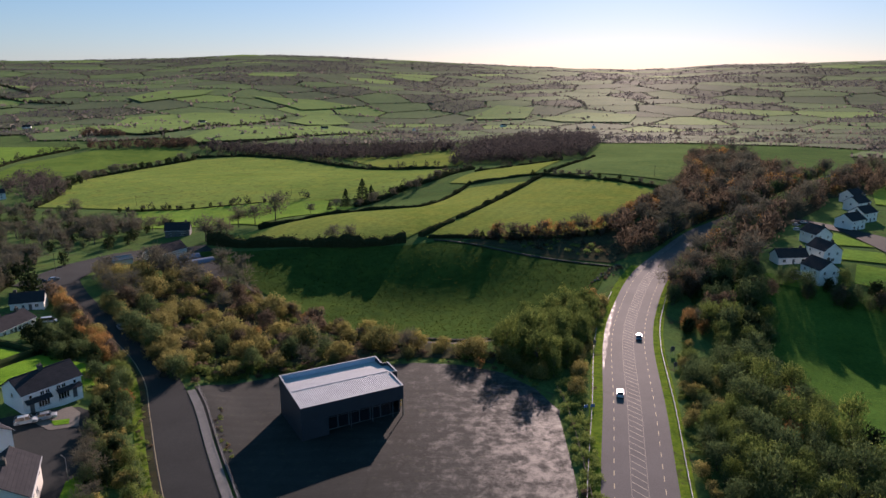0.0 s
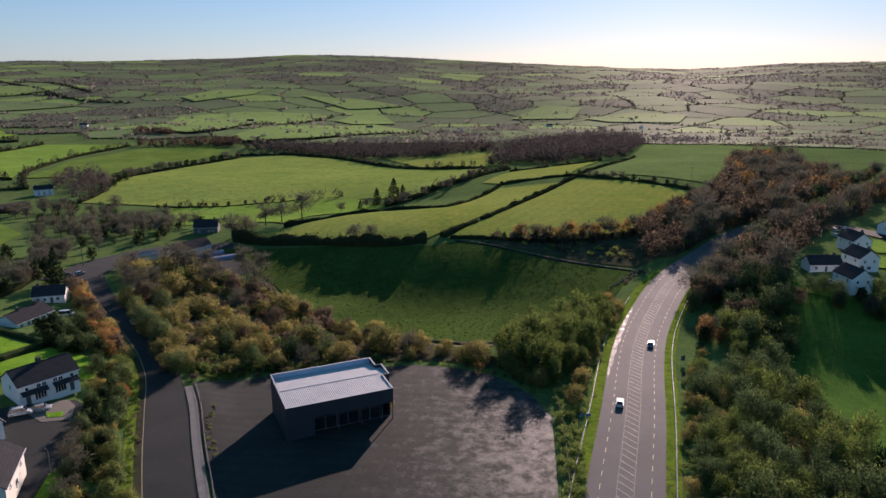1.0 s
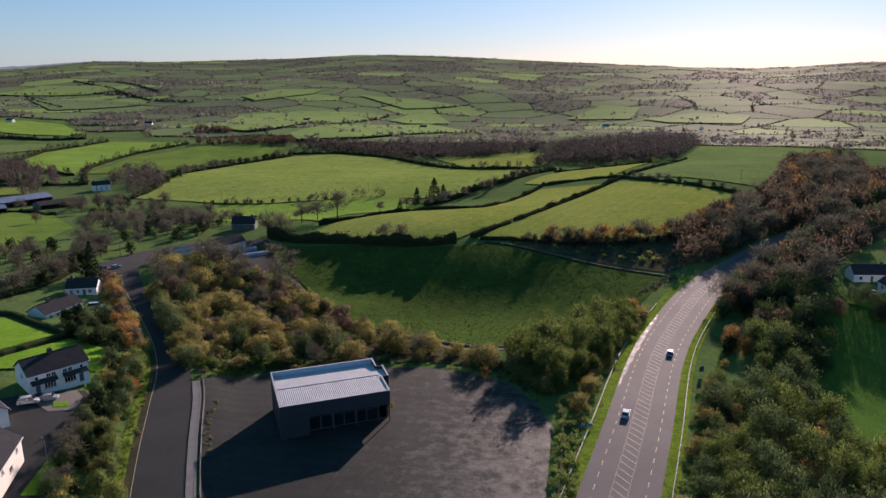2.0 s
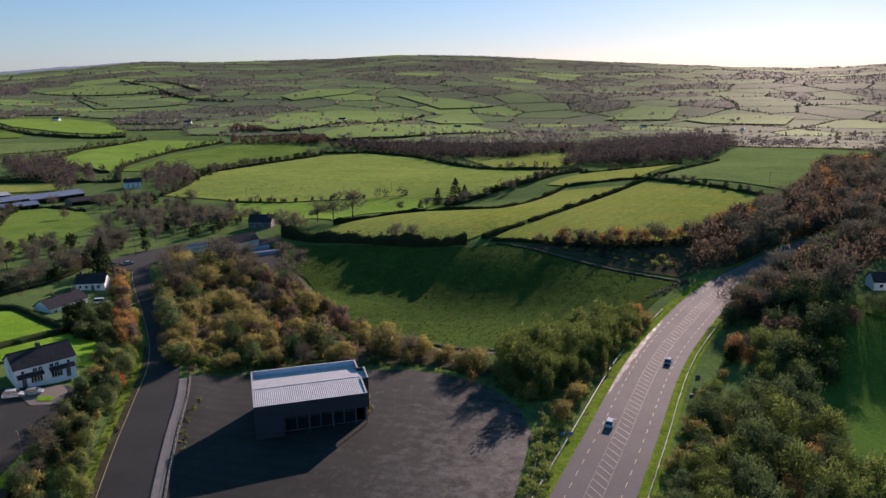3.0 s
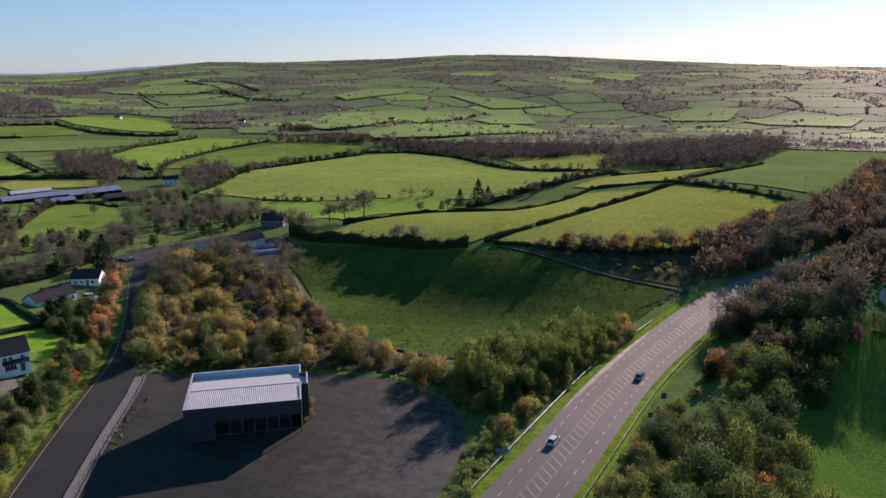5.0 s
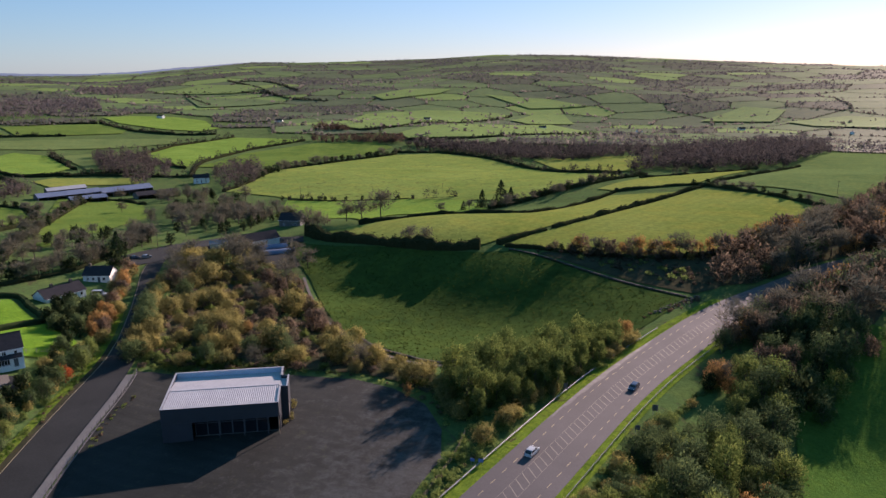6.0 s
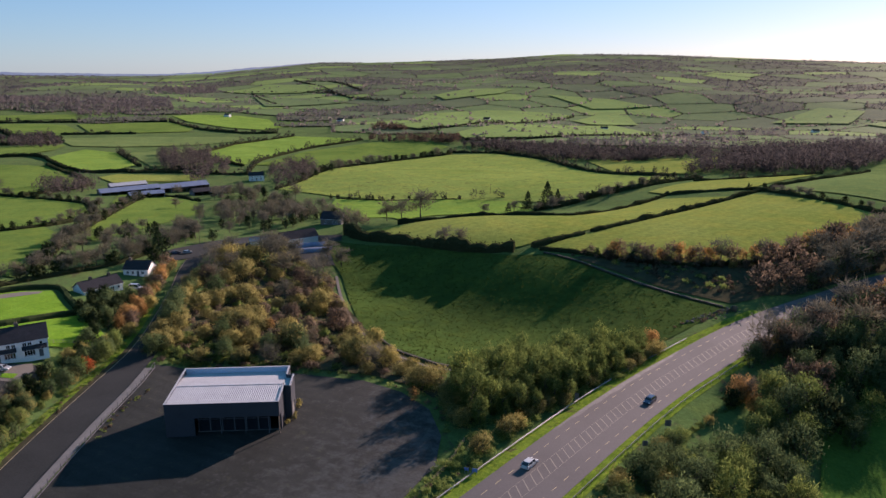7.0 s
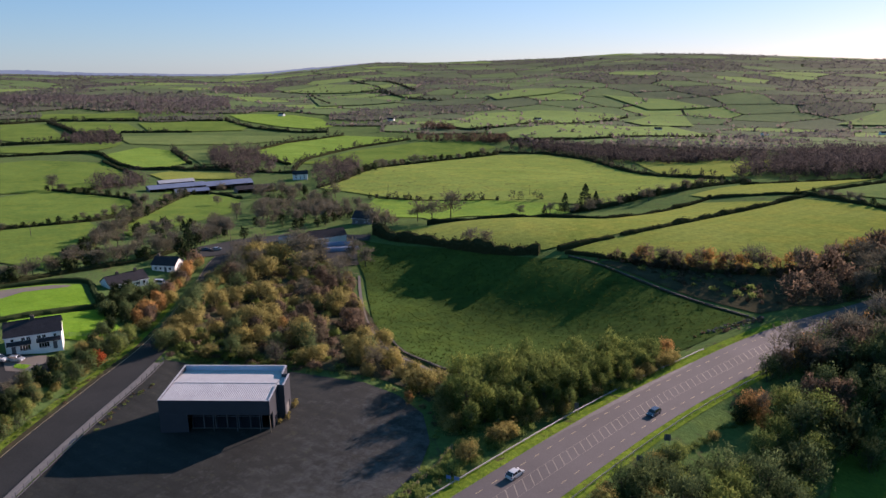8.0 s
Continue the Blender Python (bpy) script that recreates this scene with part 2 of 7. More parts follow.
M_SLATE = surface("slate_roof", (0.022, 0.022, 0.026), (0.042, 0.042, 0.047), 0.6, 5.0, 0.9, 0.3, 0.01, spec=0.08)
M_CLAD = surface("dark_cladding", (0.022, 0.027, 0.036), (0.036, 0.042, 0.053), 0.3, 4.0, 0.5, 0.05, 0.004, 0.1, 0.5)
M_ROOF = surface("pale_metal_roof", (0.3, 0.31, 0.325), (0.41, 0.42, 0.435), 0.25, 2.5, 0.65, 0.06, 0.004, 0.0, 0.25)
# the blue here is the shaded parapet's tint, put into its base colour
M_BLUE = surface("shade_blue_parapet", (0.3, 0.4, 0.52), (0.42, 0.52, 0.64), 0.3, 4.0, 0.5, 0.05, 0.004, 0.1, 0.5)
M_FARM = surface("blue_shed_roof", (0.11, 0.15, 0.23), (0.17, 0.215, 0.3), 0.12, 2.0, 0.8, 0.06, 0.006, 0.0, 0.12)
M_STONE = surface("field_stone", (0.04, 0.038, 0.033), (0.1, 0.094, 0.083), 0.6, 3.0, 0.95, 0.5, 0.04)
M_TIMBER = surface("weathered_timber", (0.14, 0.1, 0.07), (0.24, 0.18, 0.13), 0.5, 6.0, 0.9, 0.3, 0.01)
M_FENCE = surface("dull_grey_metal", (0.09, 0.092, 0.095), (0.15, 0.152, 0.155), 0.6, 6.0, 0.7, 0.1, 0.004, 0.2)
M_BLACK = surface("black_rubber", (0.02, 0.02, 0.02), (0.035, 0.035, 0.035), 1.0, 8.0, 0.8, 0.1, 0.004)


def gloss(name, colour, rough=0.2, metal=0.0, coat=0.6):
    m, nt, b, out = _start(name)
    n = _noise(nt, 3.0, 3, 0.5, _place(nt))
    nt.links.new(_ramp(nt, n, [(0.3, tuple(v * 0.88 for v in colour)), (0.7, colour)]), b.inputs["Base Color"])
    b.inputs["Roughness"].default_value, b.inputs["Metallic"].default_value, b.inputs["Coat Weight"].default_value = rough, metal, coat
    return m


M_CARWHITE = gloss("white_car_paint", (0.5, 0.51, 0.52))
M_CARDARK = gloss("dark_blue_car_paint", (0.05, 0.07, 0.11))
M_CARSILVER = gloss("silver_car_paint", (0.45, 0.47, 0.5), 0.3, 0.5)
M_GLASS = gloss("dark_glass", (0.012, 0.015, 0.02), 0.06, 0.0, 0.5)
M_PVC = gloss("white_window_frame", (0.7, 0.7, 0.7), 0.4, 0.0, 0.1)
M_SIGN = gloss("sign_back", (0.09, 0.1, 0.11), 0.5, 0.3, 0.0)
M_RED = gloss("red_lamp_glass", (0.4, 0.02, 0.02), 0.25)


def yard_material():
    """Old tarmac hardstanding: dark, with moss and grit, and smoother patches towards the open end, paled to carry the
    sun's glare.
    """
    m, nt, b, out = _start("yard_tarmac")
    p = _place(nt)
    broad = _noise(nt, 0.06, 6, 0.65, p, 0.8)
    patch = _noise(nt, 0.3, 9, 0.78, p, 0.25)
    fine = _noise(nt, 2.2, 5, 0.7, p)
    c = _ramp(nt, broad, [(0.3, (0.0135, 0.0165, 0.0155)), (0.7, (0.026, 0.030, 0.028))])
    xyz = nt.nodes.new("ShaderNodeSeparateXYZ")
    nt.links.new(p, xyz.inputs[0])
    ox = nt.nodes.new("ShaderNodeMapRange")
    ox.inputs["From Min"].default_value, ox.inputs["From Max"].default_value = -22, 22
    ox.inputs["To Min"].default_value, ox.inputs["To Max"].default_value = -0.16, 0.06
    nt.links.new(xyz.outputs[0], ox.inputs["Value"])
    add = nt.nodes.new("ShaderNodeMath")
    nt.links.new(patch, add.inputs[0]), nt.links.new(ox.outputs[0], add.inputs[1])
    # mask of the smoother patches; their paleness is sun glare put into colour
    worn = _ramp(nt, add.outputs[0], [(0.44, (0, 0, 0)), (0.62, (0.85, 0.85, 0.85))])
    c = _mix(nt, worn, c, (0.051, 0.055, 0.053))
    c = _mix(nt, 0.6, c, _ramp(nt, fine, [(0.3, (0.6, 0.6, 0.6)), (0.7, (1.2, 1.2, 1.2))]), "MULTIPLY")
    moss = _noise(nt, 0.5, 6, 0.75, p, 0.5)
    c = _mix(nt, _ramp(nt, moss, [(0.56, (0, 0, 0)), (0.7, (0.6, 0.6, 0.6))]), c, (0.045, 0.05, 0.028))
    crack = nt.nodes.new("ShaderNodeTexVoronoi")
    crack.feature = "DISTANCE_TO_EDGE"
    crack.inputs["Scale"].default_value = 0.11
    warp = nt.nodes.new("ShaderNodeTexNoise")
    warp.inputs["Scale"].default_value, warp.inputs["Detail"].default_value = 0.35, 5
    nt.links.new(p, warp.inputs["Vector"])
    nt.links.new(_mix(nt, 0.16, p, warp.outputs["Color"], "LINEAR_LIGHT"), crack.inputs["Vector"])
    c = _mix(nt, 0.28, c, _ramp(nt, crack.outputs["Distance"], [(0.0, (0.35, 0.36, 0.33)), (0.012, (0.6, 0.6, 0.58)), (0.02, (1, 1, 1))]), "MULTIPLY")
    ring = nt.nodes.new("ShaderNodeTexWave")
    ring.wave_type = "RINGS"
    ring.inputs["Scale"].default_value, ring.inputs["Distortion"].default_value, ring.inputs["Detail"].default_value, ring.inputs["Detail Scale"].default_value = 0.09, 5.0, 4, 0.5
    nt.links.new(p, ring.inputs["Vector"])
    c = _mix(nt, 0.22, c, _ramp(nt, ring.outputs["Fac"], [(0.0, (0.55, 0.55, 0.55)), (0.25, (1, 1, 1)), (0.85, (1.05, 1.05, 1.03)), (1.0, (1.6, 1.58, 1.5))]), "MULTIPLY")
    grit = _noise(nt, 9.0, 3, 0.8, p)
    c = _mix(nt, 0.5, c, _ramp(nt, grit, [(0.35, (0.55, 0.55, 0.55)), (0.7, (1.45, 1.45, 1.42))]), "MULTIPLY")
    nt.links.new(c, b.inputs["Base Color"])
    nt.links.new(_ramp(nt, worn, [(0.0, (0.85, 0.85, 0.85)), (0.8, (0.6, 0.6, 0.6))]), b.inputs["Roughness"])
    b.inputs["Specular IOR Level"].default_value = 0.16
    _bump(nt, b, fine, 0.35, 0.02)
    return m


M_YARD = yard_material()


def wet_material():
    """Road shoulder with puddled damp: glossy where wet, dull where it has dried."""
    m, nt, b, out = _start("wet_asphalt")
    p = _place(nt)
    n = _noise(nt, 0.5, 6, 0.7, p, 0.8)
    nt.links.new(_ramp(nt, n, [(0.36, (0.085, 0.08, 0.082)), (0.5, (0.075, 0.072, 0.074))]), b.inputs["Base Color"])
    nt.links.new(_ramp(nt, n, [(0.42, (0.85, 0.85, 0.85)), (0.68, (0.5, 0.5, 0.5))]), b.inputs["Roughness"])
    _bump(nt, b, _noise(nt, 4.0, 4, 0.6, p), 0.12, 0.006)
    return m


M_WET = wet_material()

# ---- building helpers ----
rng = np.random.default_rng(7)


def mesh_from(name, verts, faces, mats=(), smooth=False):
    me = bpy.data.meshes.new(name)
    me.from_pydata([tuple(map(float, v)) for v in verts], [], [tuple(map(int, f)) for f in faces])
    for m in mats:
        me.materials.append(m)
    if smooth:
        me.shade_smooth()
    me.update()
    return me


def part(name, bm, material, parent, label=""):
    me = bpy.data.meshes.new(name)
    bm.normal_update()
    bm.to_mesh(me)
    bm.free()
    me.materials.append(material)
    ob = new(name, me)
    ob.parent = parent
    if label:
        tagged(ob, label)
    return ob


def box(bm, x0, y0, z0, x1, y1, z1, bevel=0.0):
    v = [bm.verts.new(c) for c in ((x0, y0, z0), (x1, y0, z0), (x1, y1, z0), (x0, y1, z0), (x0, y0, z1), (x1, y0, z1), (x1, y1, z1), (x0, y1, z1))]
    fs = [bm.faces.new([v[i] for i in f]) for f in ((3, 2, 1, 0), (4, 5, 6, 7), (0, 1, 5, 4), (1, 2, 6, 5), (2, 3, 7, 6), (3, 0, 4, 7))]
    if bevel:
        es = {e for f in fs for e in f.edges}
        bmesh.ops.bevel(bm, geom=list(es), offset=bevel, segments=1, affect="EDGES")
    return bm


def boxes(*rows, bevel=0.0):
    bm = bmesh.new()
    for r in rows:
        box(bm, *r, bevel=bevel)
    return bm


def tube(bm, a, b, r0, r1, sides=6, caps=True):
    a, b = Vector(a), Vector(b)
    q = (b - a).to_track_quat("Z", "Y")
    rings = []
    for c, r in ((a, r0), (b, r1)):
        rings.append([bm.verts.new(c + q @ Vector((r * math.cos(t), r * math.sin(t), 0))) for t in (2 * math.pi * i / sides for i in range(sides))])
    for i in range(sides):
        j = (i + 1) % sides
        bm.faces.new((rings[0][i], rings[0][j], rings[1][j], rings[1][i]))
    if caps:
        bm.faces.new(rings[1])
        bm.faces.new(rings[0][::-1])
    return bm


def spline(points, step):
    """Catmull-Rom line through points, resampled about every step metres. Returns an (n, 2) array."""
    p = np.array(points, float)
    p = np.vstack([2 * p[0] - p[1], p, 2 * p[-1] - p[-2]])
    out = []
    for i in range(1, len(p) - 2):
        n = max(2, int(np.linalg.norm(p[i + 1] - p[i]) / (step * 0.25)))
        for t in np.linspace(0, 1, n, endpoint=False):
            out.append(0.5 * ((2 * p[i]) + (p[i + 1] - p[i - 1]) * t + (2 * p[i - 1] - 5 * p[i] + 4 * p[i + 1] - p[i + 2]) * t * t
                              + (3 * p[i] - p[i - 1] - 3 * p[i + 1] + p[i + 2]) * t ** 3))
    out.append(p[-2])
    out = np.array(out)
    s = np.append(0, np.cumsum(np.linalg.norm(np.diff(out, axis=0), axis=1)))
    q = np.linspace(0, s[-1], max(2, int(s[-1] / step) + 1))
    return np.stack([np.interp(q, s, out[:, 0]), np.interp(q, s, out[:, 1])], 1)


def sides_of(line):
    d = np.gradient(line, axis=0)
    d /= np.linalg.norm(d, axis=1)[:, None]
    return np.stack([d[:, 1], -d[:, 0]], 1)


def ribbon(name, line, off0, off1, lift, material, heights=None):
    """A strip along a line between two sideways offsets (to the right is plus), lying on the land."""
    nrm = sides_of(line)
    off0, off1 = np.broadcast_to(off0, len(line)), np.broadcast_to(off1, len(line))
    k = 4
    rows = [line + nrm * (off0 + (off1 - off0) * j / k)[:, None] for j in range(k + 1)]
    base = land(line[:, 0], line[:, 1]) if heights is None else heights
    verts = np.concatenate([np.column_stack([r, base + lift]) for r in rows])
    n = len(line)
    faces = [(j * n + i, (j + 1) * n + i, (j + 1) * n + i + 1, j * n + i + 1) for j in range(k) for i in range(n - 1)]
    return new(name, mesh_from(name, verts, faces, [material]))


def sheet(name, points, lift, material, step):
    """A level-edged patch of ground with the given outline, draped over the land."""
    bm = bmesh.new()
    f = bm.faces.new([bm.verts.new((x, y, 0)) for x, y in points])
    bmesh.ops.triangulate(bm, faces=[f])
    for axis in (0, 1):
        c = [p[axis] for p in points]
        for s in np.arange(min(c) + step, max(c), step):
            no = (1, 0, 0) if axis == 0 else (0, 1, 0)
            co = (s, 0, 0) if axis == 0 else (0, s, 0)
            bmesh.ops.bisect_plane(bm, geom=bm.verts[:] + bm.edges[:] + bm.faces[:], dist=1e-4, plane_co=co, plane_no=no)
    vs = bm.verts[:]
    z = land(np.array([v.co.x for v in vs]), np.array([v.co.y for v in vs]))
    for v, h in zip(vs, z):
        v.co.z = h + lift
    for f in bm.faces:
        if f.normal.z < 0:
            f.normal_flip()
    bm.normal_update()
    for f in bm.faces:
        if f.normal.z < 0:
            f.normal_flip()
        f.smooth = True
    me = bpy.data.meshes.new(name)
    bm.to_mesh(me)
    bm.free()
    me.materials.append(material)
    return new(name, me)


def inside(x, y, poly):
    x, y = np.asarray(x, float), np.asarray(y, float)
    r = np.zeros(x.shape, bool)
    n = len(poly)
    for i in range(n):
        (x0, y0), (x1, y1) = poly[i], poly[(i + 1) % n]
        if y0 == y1:
            continue
        r ^= ((y0 > y) != (y1 > y)) & (x < (x1 - x0) * (y - y0) / (y1 - y0) + x0)
    return r


# ---- land ----
ROAD = spline([(28, 60), (33.5, 95), (38.5, 121), (47.3, 159), (57.6, 205), (68.4, 239), (86, 280), (109, 314), (131, 343), (163, 375), (198, 412), (240, 458), (300, 530)], 2.0)
# the main road dips past the yard and climbs again into the wood
_road_z = np.interp(ROAD[:, 1], [60, 150, 165, 205, 239, 280, 314, 344, 376, 412, 458, 530], [0.25, 0.25, 0.0, -1.9, -2.7, -1.8, 0.6, 2.4, 3.6, 4.4, 4.8, 5.0])
_road_z = np.convolve(np.pad(_road_z, 8, "edge"), np.ones(17) / 17, "valid")
LANE = spline([(-30, 84), (-38, 100), (-47.5, 118), (-57, 137), (-67, 158), (-78, 178), (-99, 206), (-121, 233), (-141, 258), (-155, 281), (-161, 303), (-157, 322), (-147, 333), (-128, 336)], 2.0)
_w = np.interp(np.arange(len(LANE)), [0, 40, 60, 200], [5.2, 5.2, 3.6, 3.4])
_lane_z = raw_land(LANE[:, 0], LANE[:, 1])
_lane_z = np.convolve(np.pad(_lane_z, 8, "edge"), np.ones(17) / 17, "valid") + 0.15
_half_w = np.interp(np.arange(len(ROAD)), [0, 170, 200, 400], [7.6, 7.6, 5.0, 5.0])


def land(x, y):
    """Height of the land with the roads' cuttings and banks laid into it."""
    x, y = np.asarray(x, float), np.asarray(y, float)
    z = raw_land(x, y)
    near = (x > -185) & (x < 320) & (y > 50) & (y < 560)
    for line, height, half in ((ROAD, _road_z - 0.12, _half_w + 3.4), (LANE, _lane_z - 0.1, _w + 3.8)):
        if not near.any():
            break
        px, py, pz = x[near], y[near], z[near]
        for k in range(0, len(px), 20000):
            q = slice(k, k + 20000)
            d2 = (px[q][:, None] - line[None, :, 0]) ** 2 + (py[q][:, None] - line[None, :, 1]) ** 2
            i = d2.argmin(1)
            d = np.sqrt(d2[np.arange(len(i)), i])
            t = np.clip((d - half[i]) / 7.0, 0, 1)
            t = t * t * (3 - 2 * t)
            pz[q] = height[i] * (1 - t) + pz[q] * t
        z[near] = pz
    return z


def z_at(x, y):
    return float(land(np.array([float(x)]), np.array([float(y)]))[0])


def build_ground():
    az = np.radians(np.concatenate([np.arange(-82, 62, 0.7), np.arange(62, 278, 6)]))
    r = np.concatenate([np.arange(4, 420, 3.5), np.geomspace(420, 4750, 150)])
    a, b = np.meshgrid(az, r)
    x, y = 40 + b * np.sin(a), 30 + b * np.cos(a)
    z = land(x, y)
    n = len(az)
    verts = np.column_stack([x.ravel(), y.ravel(), z.ravel()])
    verts = np.vstack([verts, [40, 30, z_at(40, 30)]])
    faces = [(j * n + i, j * n + (i + 1) % n, (j + 1) * n + (i + 1) % n, (j + 1) * n + i) for j in range(len(r) - 1) for i in range(n)]
    faces = [f[::-1] for f in faces]
    c = len(verts) - 1
    faces += [(c, (i + 1) % n, i) for i in range(n)]
    tagged(new("ground", mesh_from("ground", verts, faces, [M_LAND], True)), "rolling rough land of grass, scrub and brown soil", "ground", kind="structure")


build_ground()

FIELDS = []


def field(name, points, material, label, lift=None):
    d = min(math.hypot(px, py) for px, py in points)
    step = min(60, max(6, d / 35))
    if lift is None and sum(q[1] for q in points) / len(points) >= 1150:
        lift = 2.2 + d * 0.0016
    # far fields swap to the greens with haze in them
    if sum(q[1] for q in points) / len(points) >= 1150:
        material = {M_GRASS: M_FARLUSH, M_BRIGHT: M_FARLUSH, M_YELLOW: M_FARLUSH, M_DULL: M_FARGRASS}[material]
    ob = sheet(name, points, 0.18 + d * 0.0009 if lift is None else lift, material, step)
    FIELDS.append(points)
    return tagged(ob, label, "field", kind="structure")


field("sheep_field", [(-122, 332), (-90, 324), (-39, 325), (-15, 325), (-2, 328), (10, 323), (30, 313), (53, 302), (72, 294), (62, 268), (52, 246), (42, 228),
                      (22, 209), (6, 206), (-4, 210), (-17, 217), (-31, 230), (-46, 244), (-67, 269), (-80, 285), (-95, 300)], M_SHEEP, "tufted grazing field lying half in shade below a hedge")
field("pasture", [(-112, 349), (-76, 331), (-43, 328), (-17, 334), (-2, 355), (22, 403), (60, 503), (18, 500), (-11, 415), (-25, 402), (-61, 390), (-88, 370)],
      M_YELLOW, "sunlit yellow-green crescent pasture between two hedges")
field("pasture", [(5, 534), (28, 596), (59, 629), (116, 688), (73, 552), (61, 537), (20, 520)], M_YELLOW, "narrow sunlit strip of pasture behind a hedge")
field("pasture", [(-8, 333), (1, 351), (24, 396), (64, 494), (73, 511), (106, 482), (130, 452), (143, 437), (129, 410), (106, 382), (85, 350), (60, 336), (38, 332), (13, 333)],
      M_YELLOW, "large sunlit yellow-green pasture sloping to a hedge")
field("winter_field", [(78, 539), (116, 616), (175, 800), (215, 960), (300, 960), (330, 860), (237, 594), (183, 484), (163, 468), (142, 486), (113, 515)], M_DULL, "dull green field on the rise with wet tracks")
field("rushy_field", [(-310, 528), (-319, 573), (-355, 679), (-343, 785), (-316, 893), (-264, 926), (-184, 868), (-113, 775), (-59, 711), (0, 674), (14, 616), (-8, 558), (-30, 535),
                      (-42, 512), (-81, 531), (-146, 533), (-194, 512), (-237, 510)], M_ROUGH, "large rough pasture with rush patches")
field("lush_field", [(-195, 430), (-230, 500), (-194, 508), (-146, 530), (-104, 542), (-86, 527), (-62, 490), (-94, 405), (-102, 378), (-150, 425)], M_BRIGHT, "bright green meadow behind bare trees")
field("pasture", [(-443, 655), (-492, 812), (-476, 958), (-397, 1003), (-354, 975), (-356, 874), (-385, 794), (-390, 703), (-418, 672)], M_GRASS, "green field along a hedged lane")
field("lush_field", [(-555, 673), (-615, 819), (-618, 958), (-544, 978), (-506, 978), (-516, 848), (-481, 710), (-448, 642), (-508, 662)], M_BRIGHT, "bright green field beside a hedged lane")
field("pasture", [(-1264, 846), (-1388, 908), (-1255, 1056), (-1150, 974)], M_GRASS, "long green strip of distant pasture")
field("pasture", [(-1173, 721), (-1126, 772), (-871, 647), (-816, 570), (-897, 572)], M_GRASS, "green field behind a dark thicket")
field("pasture", [(-1150, 807), (-1088, 853), (-1034, 866), (-907, 797), (-909, 764), (-863, 722), (-894, 692)], M_GRASS, "green field between two dark hedges")
field("pasture", [(-1029, 885), (-961, 1023), (-853, 982), (-801, 917), (-835, 845), (-890, 800)], M_GRASS, "green field between two dark hedges")
field("rough_field", [(-777, 672), (-833, 709), (-780, 803), (-676, 904), (-641, 846), (-649, 768), (-688, 676), (-728, 646)], M_DULL, "broad dull olive-green field")
field("lush_field", [(-646, 555), (-682, 629), (-634, 632), (-533, 572), (-522, 540), (-548, 506)], M_BRIGHT, "bright green field behind the farm sheds")
field("rough_field", [(-624, 640), (-613, 744), (-506, 633), (-504, 601), (-512, 575)], M_DULL, "dull green field with a hedge across it")
field("pasture", [(-801, 520), (-779, 577), (-746, 651), (-702, 603), (-687, 566), (-712, 510), (-747, 491)], M_GRASS, "narrow bright strip of pasture")
field("pasture", [(-495, 495), (-497, 520), (-432, 564), (-411, 535), (-450, 501), (-458, 482)], M_YELLOW, "narrow sunlit strip behind the farm sheds")
field("lush_field", [(-1082, 1151), (-1081, 1226), (-1017, 1284), (-918, 1264), (-755, 1101), (-731, 1023), (-808, 1021), (-953, 1066)], M_BRIGHT, "bright pasture on a rise round a white farm")
field("lush_field", [(-571, 1161), (-677, 1531), (-585, 1689), (-431, 1763), (-384, 1751), (-415, 1401), (-433, 1177), (-476, 1110)], M_BRIGHT, "bright hill pasture round a white farmhouse")
field("pasture", [(-394, 1083), (-379, 1329), (-261, 1636), (-133, 1452), (-262, 1116), (-359, 1044)], M_GRASS, "long green hill pasture")
field("lush_field", [(-358, 1648), (-345, 1837), (-275, 1864), (-219, 1705), (-304, 1591)], M_BRIGHT, "bright distant pasture")
field("pasture", [(-120, 854), (-42, 859), (23, 862), (40, 830), (13, 703), (-64, 745)], M_YELLOW, "sunlit strip of pasture before a winter wood")
field("pasture", [(55, 1816), (154, 2009), (248, 1946), (208, 1784)], M_YELLOW, "hazy distant pasture on a hillock")
field("pasture", [(233, 1777), (363, 1835), (481, 1774), (429, 1640), (283, 1694)], M_YELLOW, "hazy distant pasture")
field("pasture", [(-821, 1871), (-790, 2042), (-658, 2074), (-660, 1980), (-755, 1800)], M_GRASS, "distant hill pasture")
field("pasture", [(-542, 2040), (-363, 2074), (-238, 2014), (-374, 1899)], M_GRASS, "distant hill pasture")
field("pasture", [(-1629, 1939), (-1671, 2181), (-1446, 2149), (-1279, 2040), (-1345, 1944)], M_GRASS, "distant hill pasture")
field("pasture", [(-1441, 1836), (-1193, 1807), (-1022, 1735), (-1086, 1626), (-1138, 1521)], M_DULL, "distant hill pasture")
field("pasture", [(-404, 443), (-353, 449), (-313, 437), (-261, 386), (-237, 326), (-218, 272), (-262, 286), (-330, 370)], M_GRASS, "bright green field below the farm sheds")
field("pasture", [(-661, 444), (-658, 477), (-591, 512), (-473, 465), (-441, 384), (-464, 338)], M_GRASS, "green field with one bare tree")
field("pasture", [(-448, 333), (-460, 380), (-365, 378), (-312, 343), (-293, 299), (-306, 254), (-400, 270)], M_GRASS, "green field with long tree shadows")
field("pasture", [(-300, 250), (-290, 296), (-255, 280), (-190, 228), (-178, 205), (-240, 200)], M_GRASS, "narrow green field beside the road hedges")
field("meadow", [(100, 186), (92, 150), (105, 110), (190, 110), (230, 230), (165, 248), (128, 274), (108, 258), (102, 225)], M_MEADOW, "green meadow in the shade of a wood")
field("meadow", [(262, 420), (330, 540), (430, 640), (620, 640), (560, 430), (330, 380)], M_BRIGHT, "bright green meadow above a housing estate")

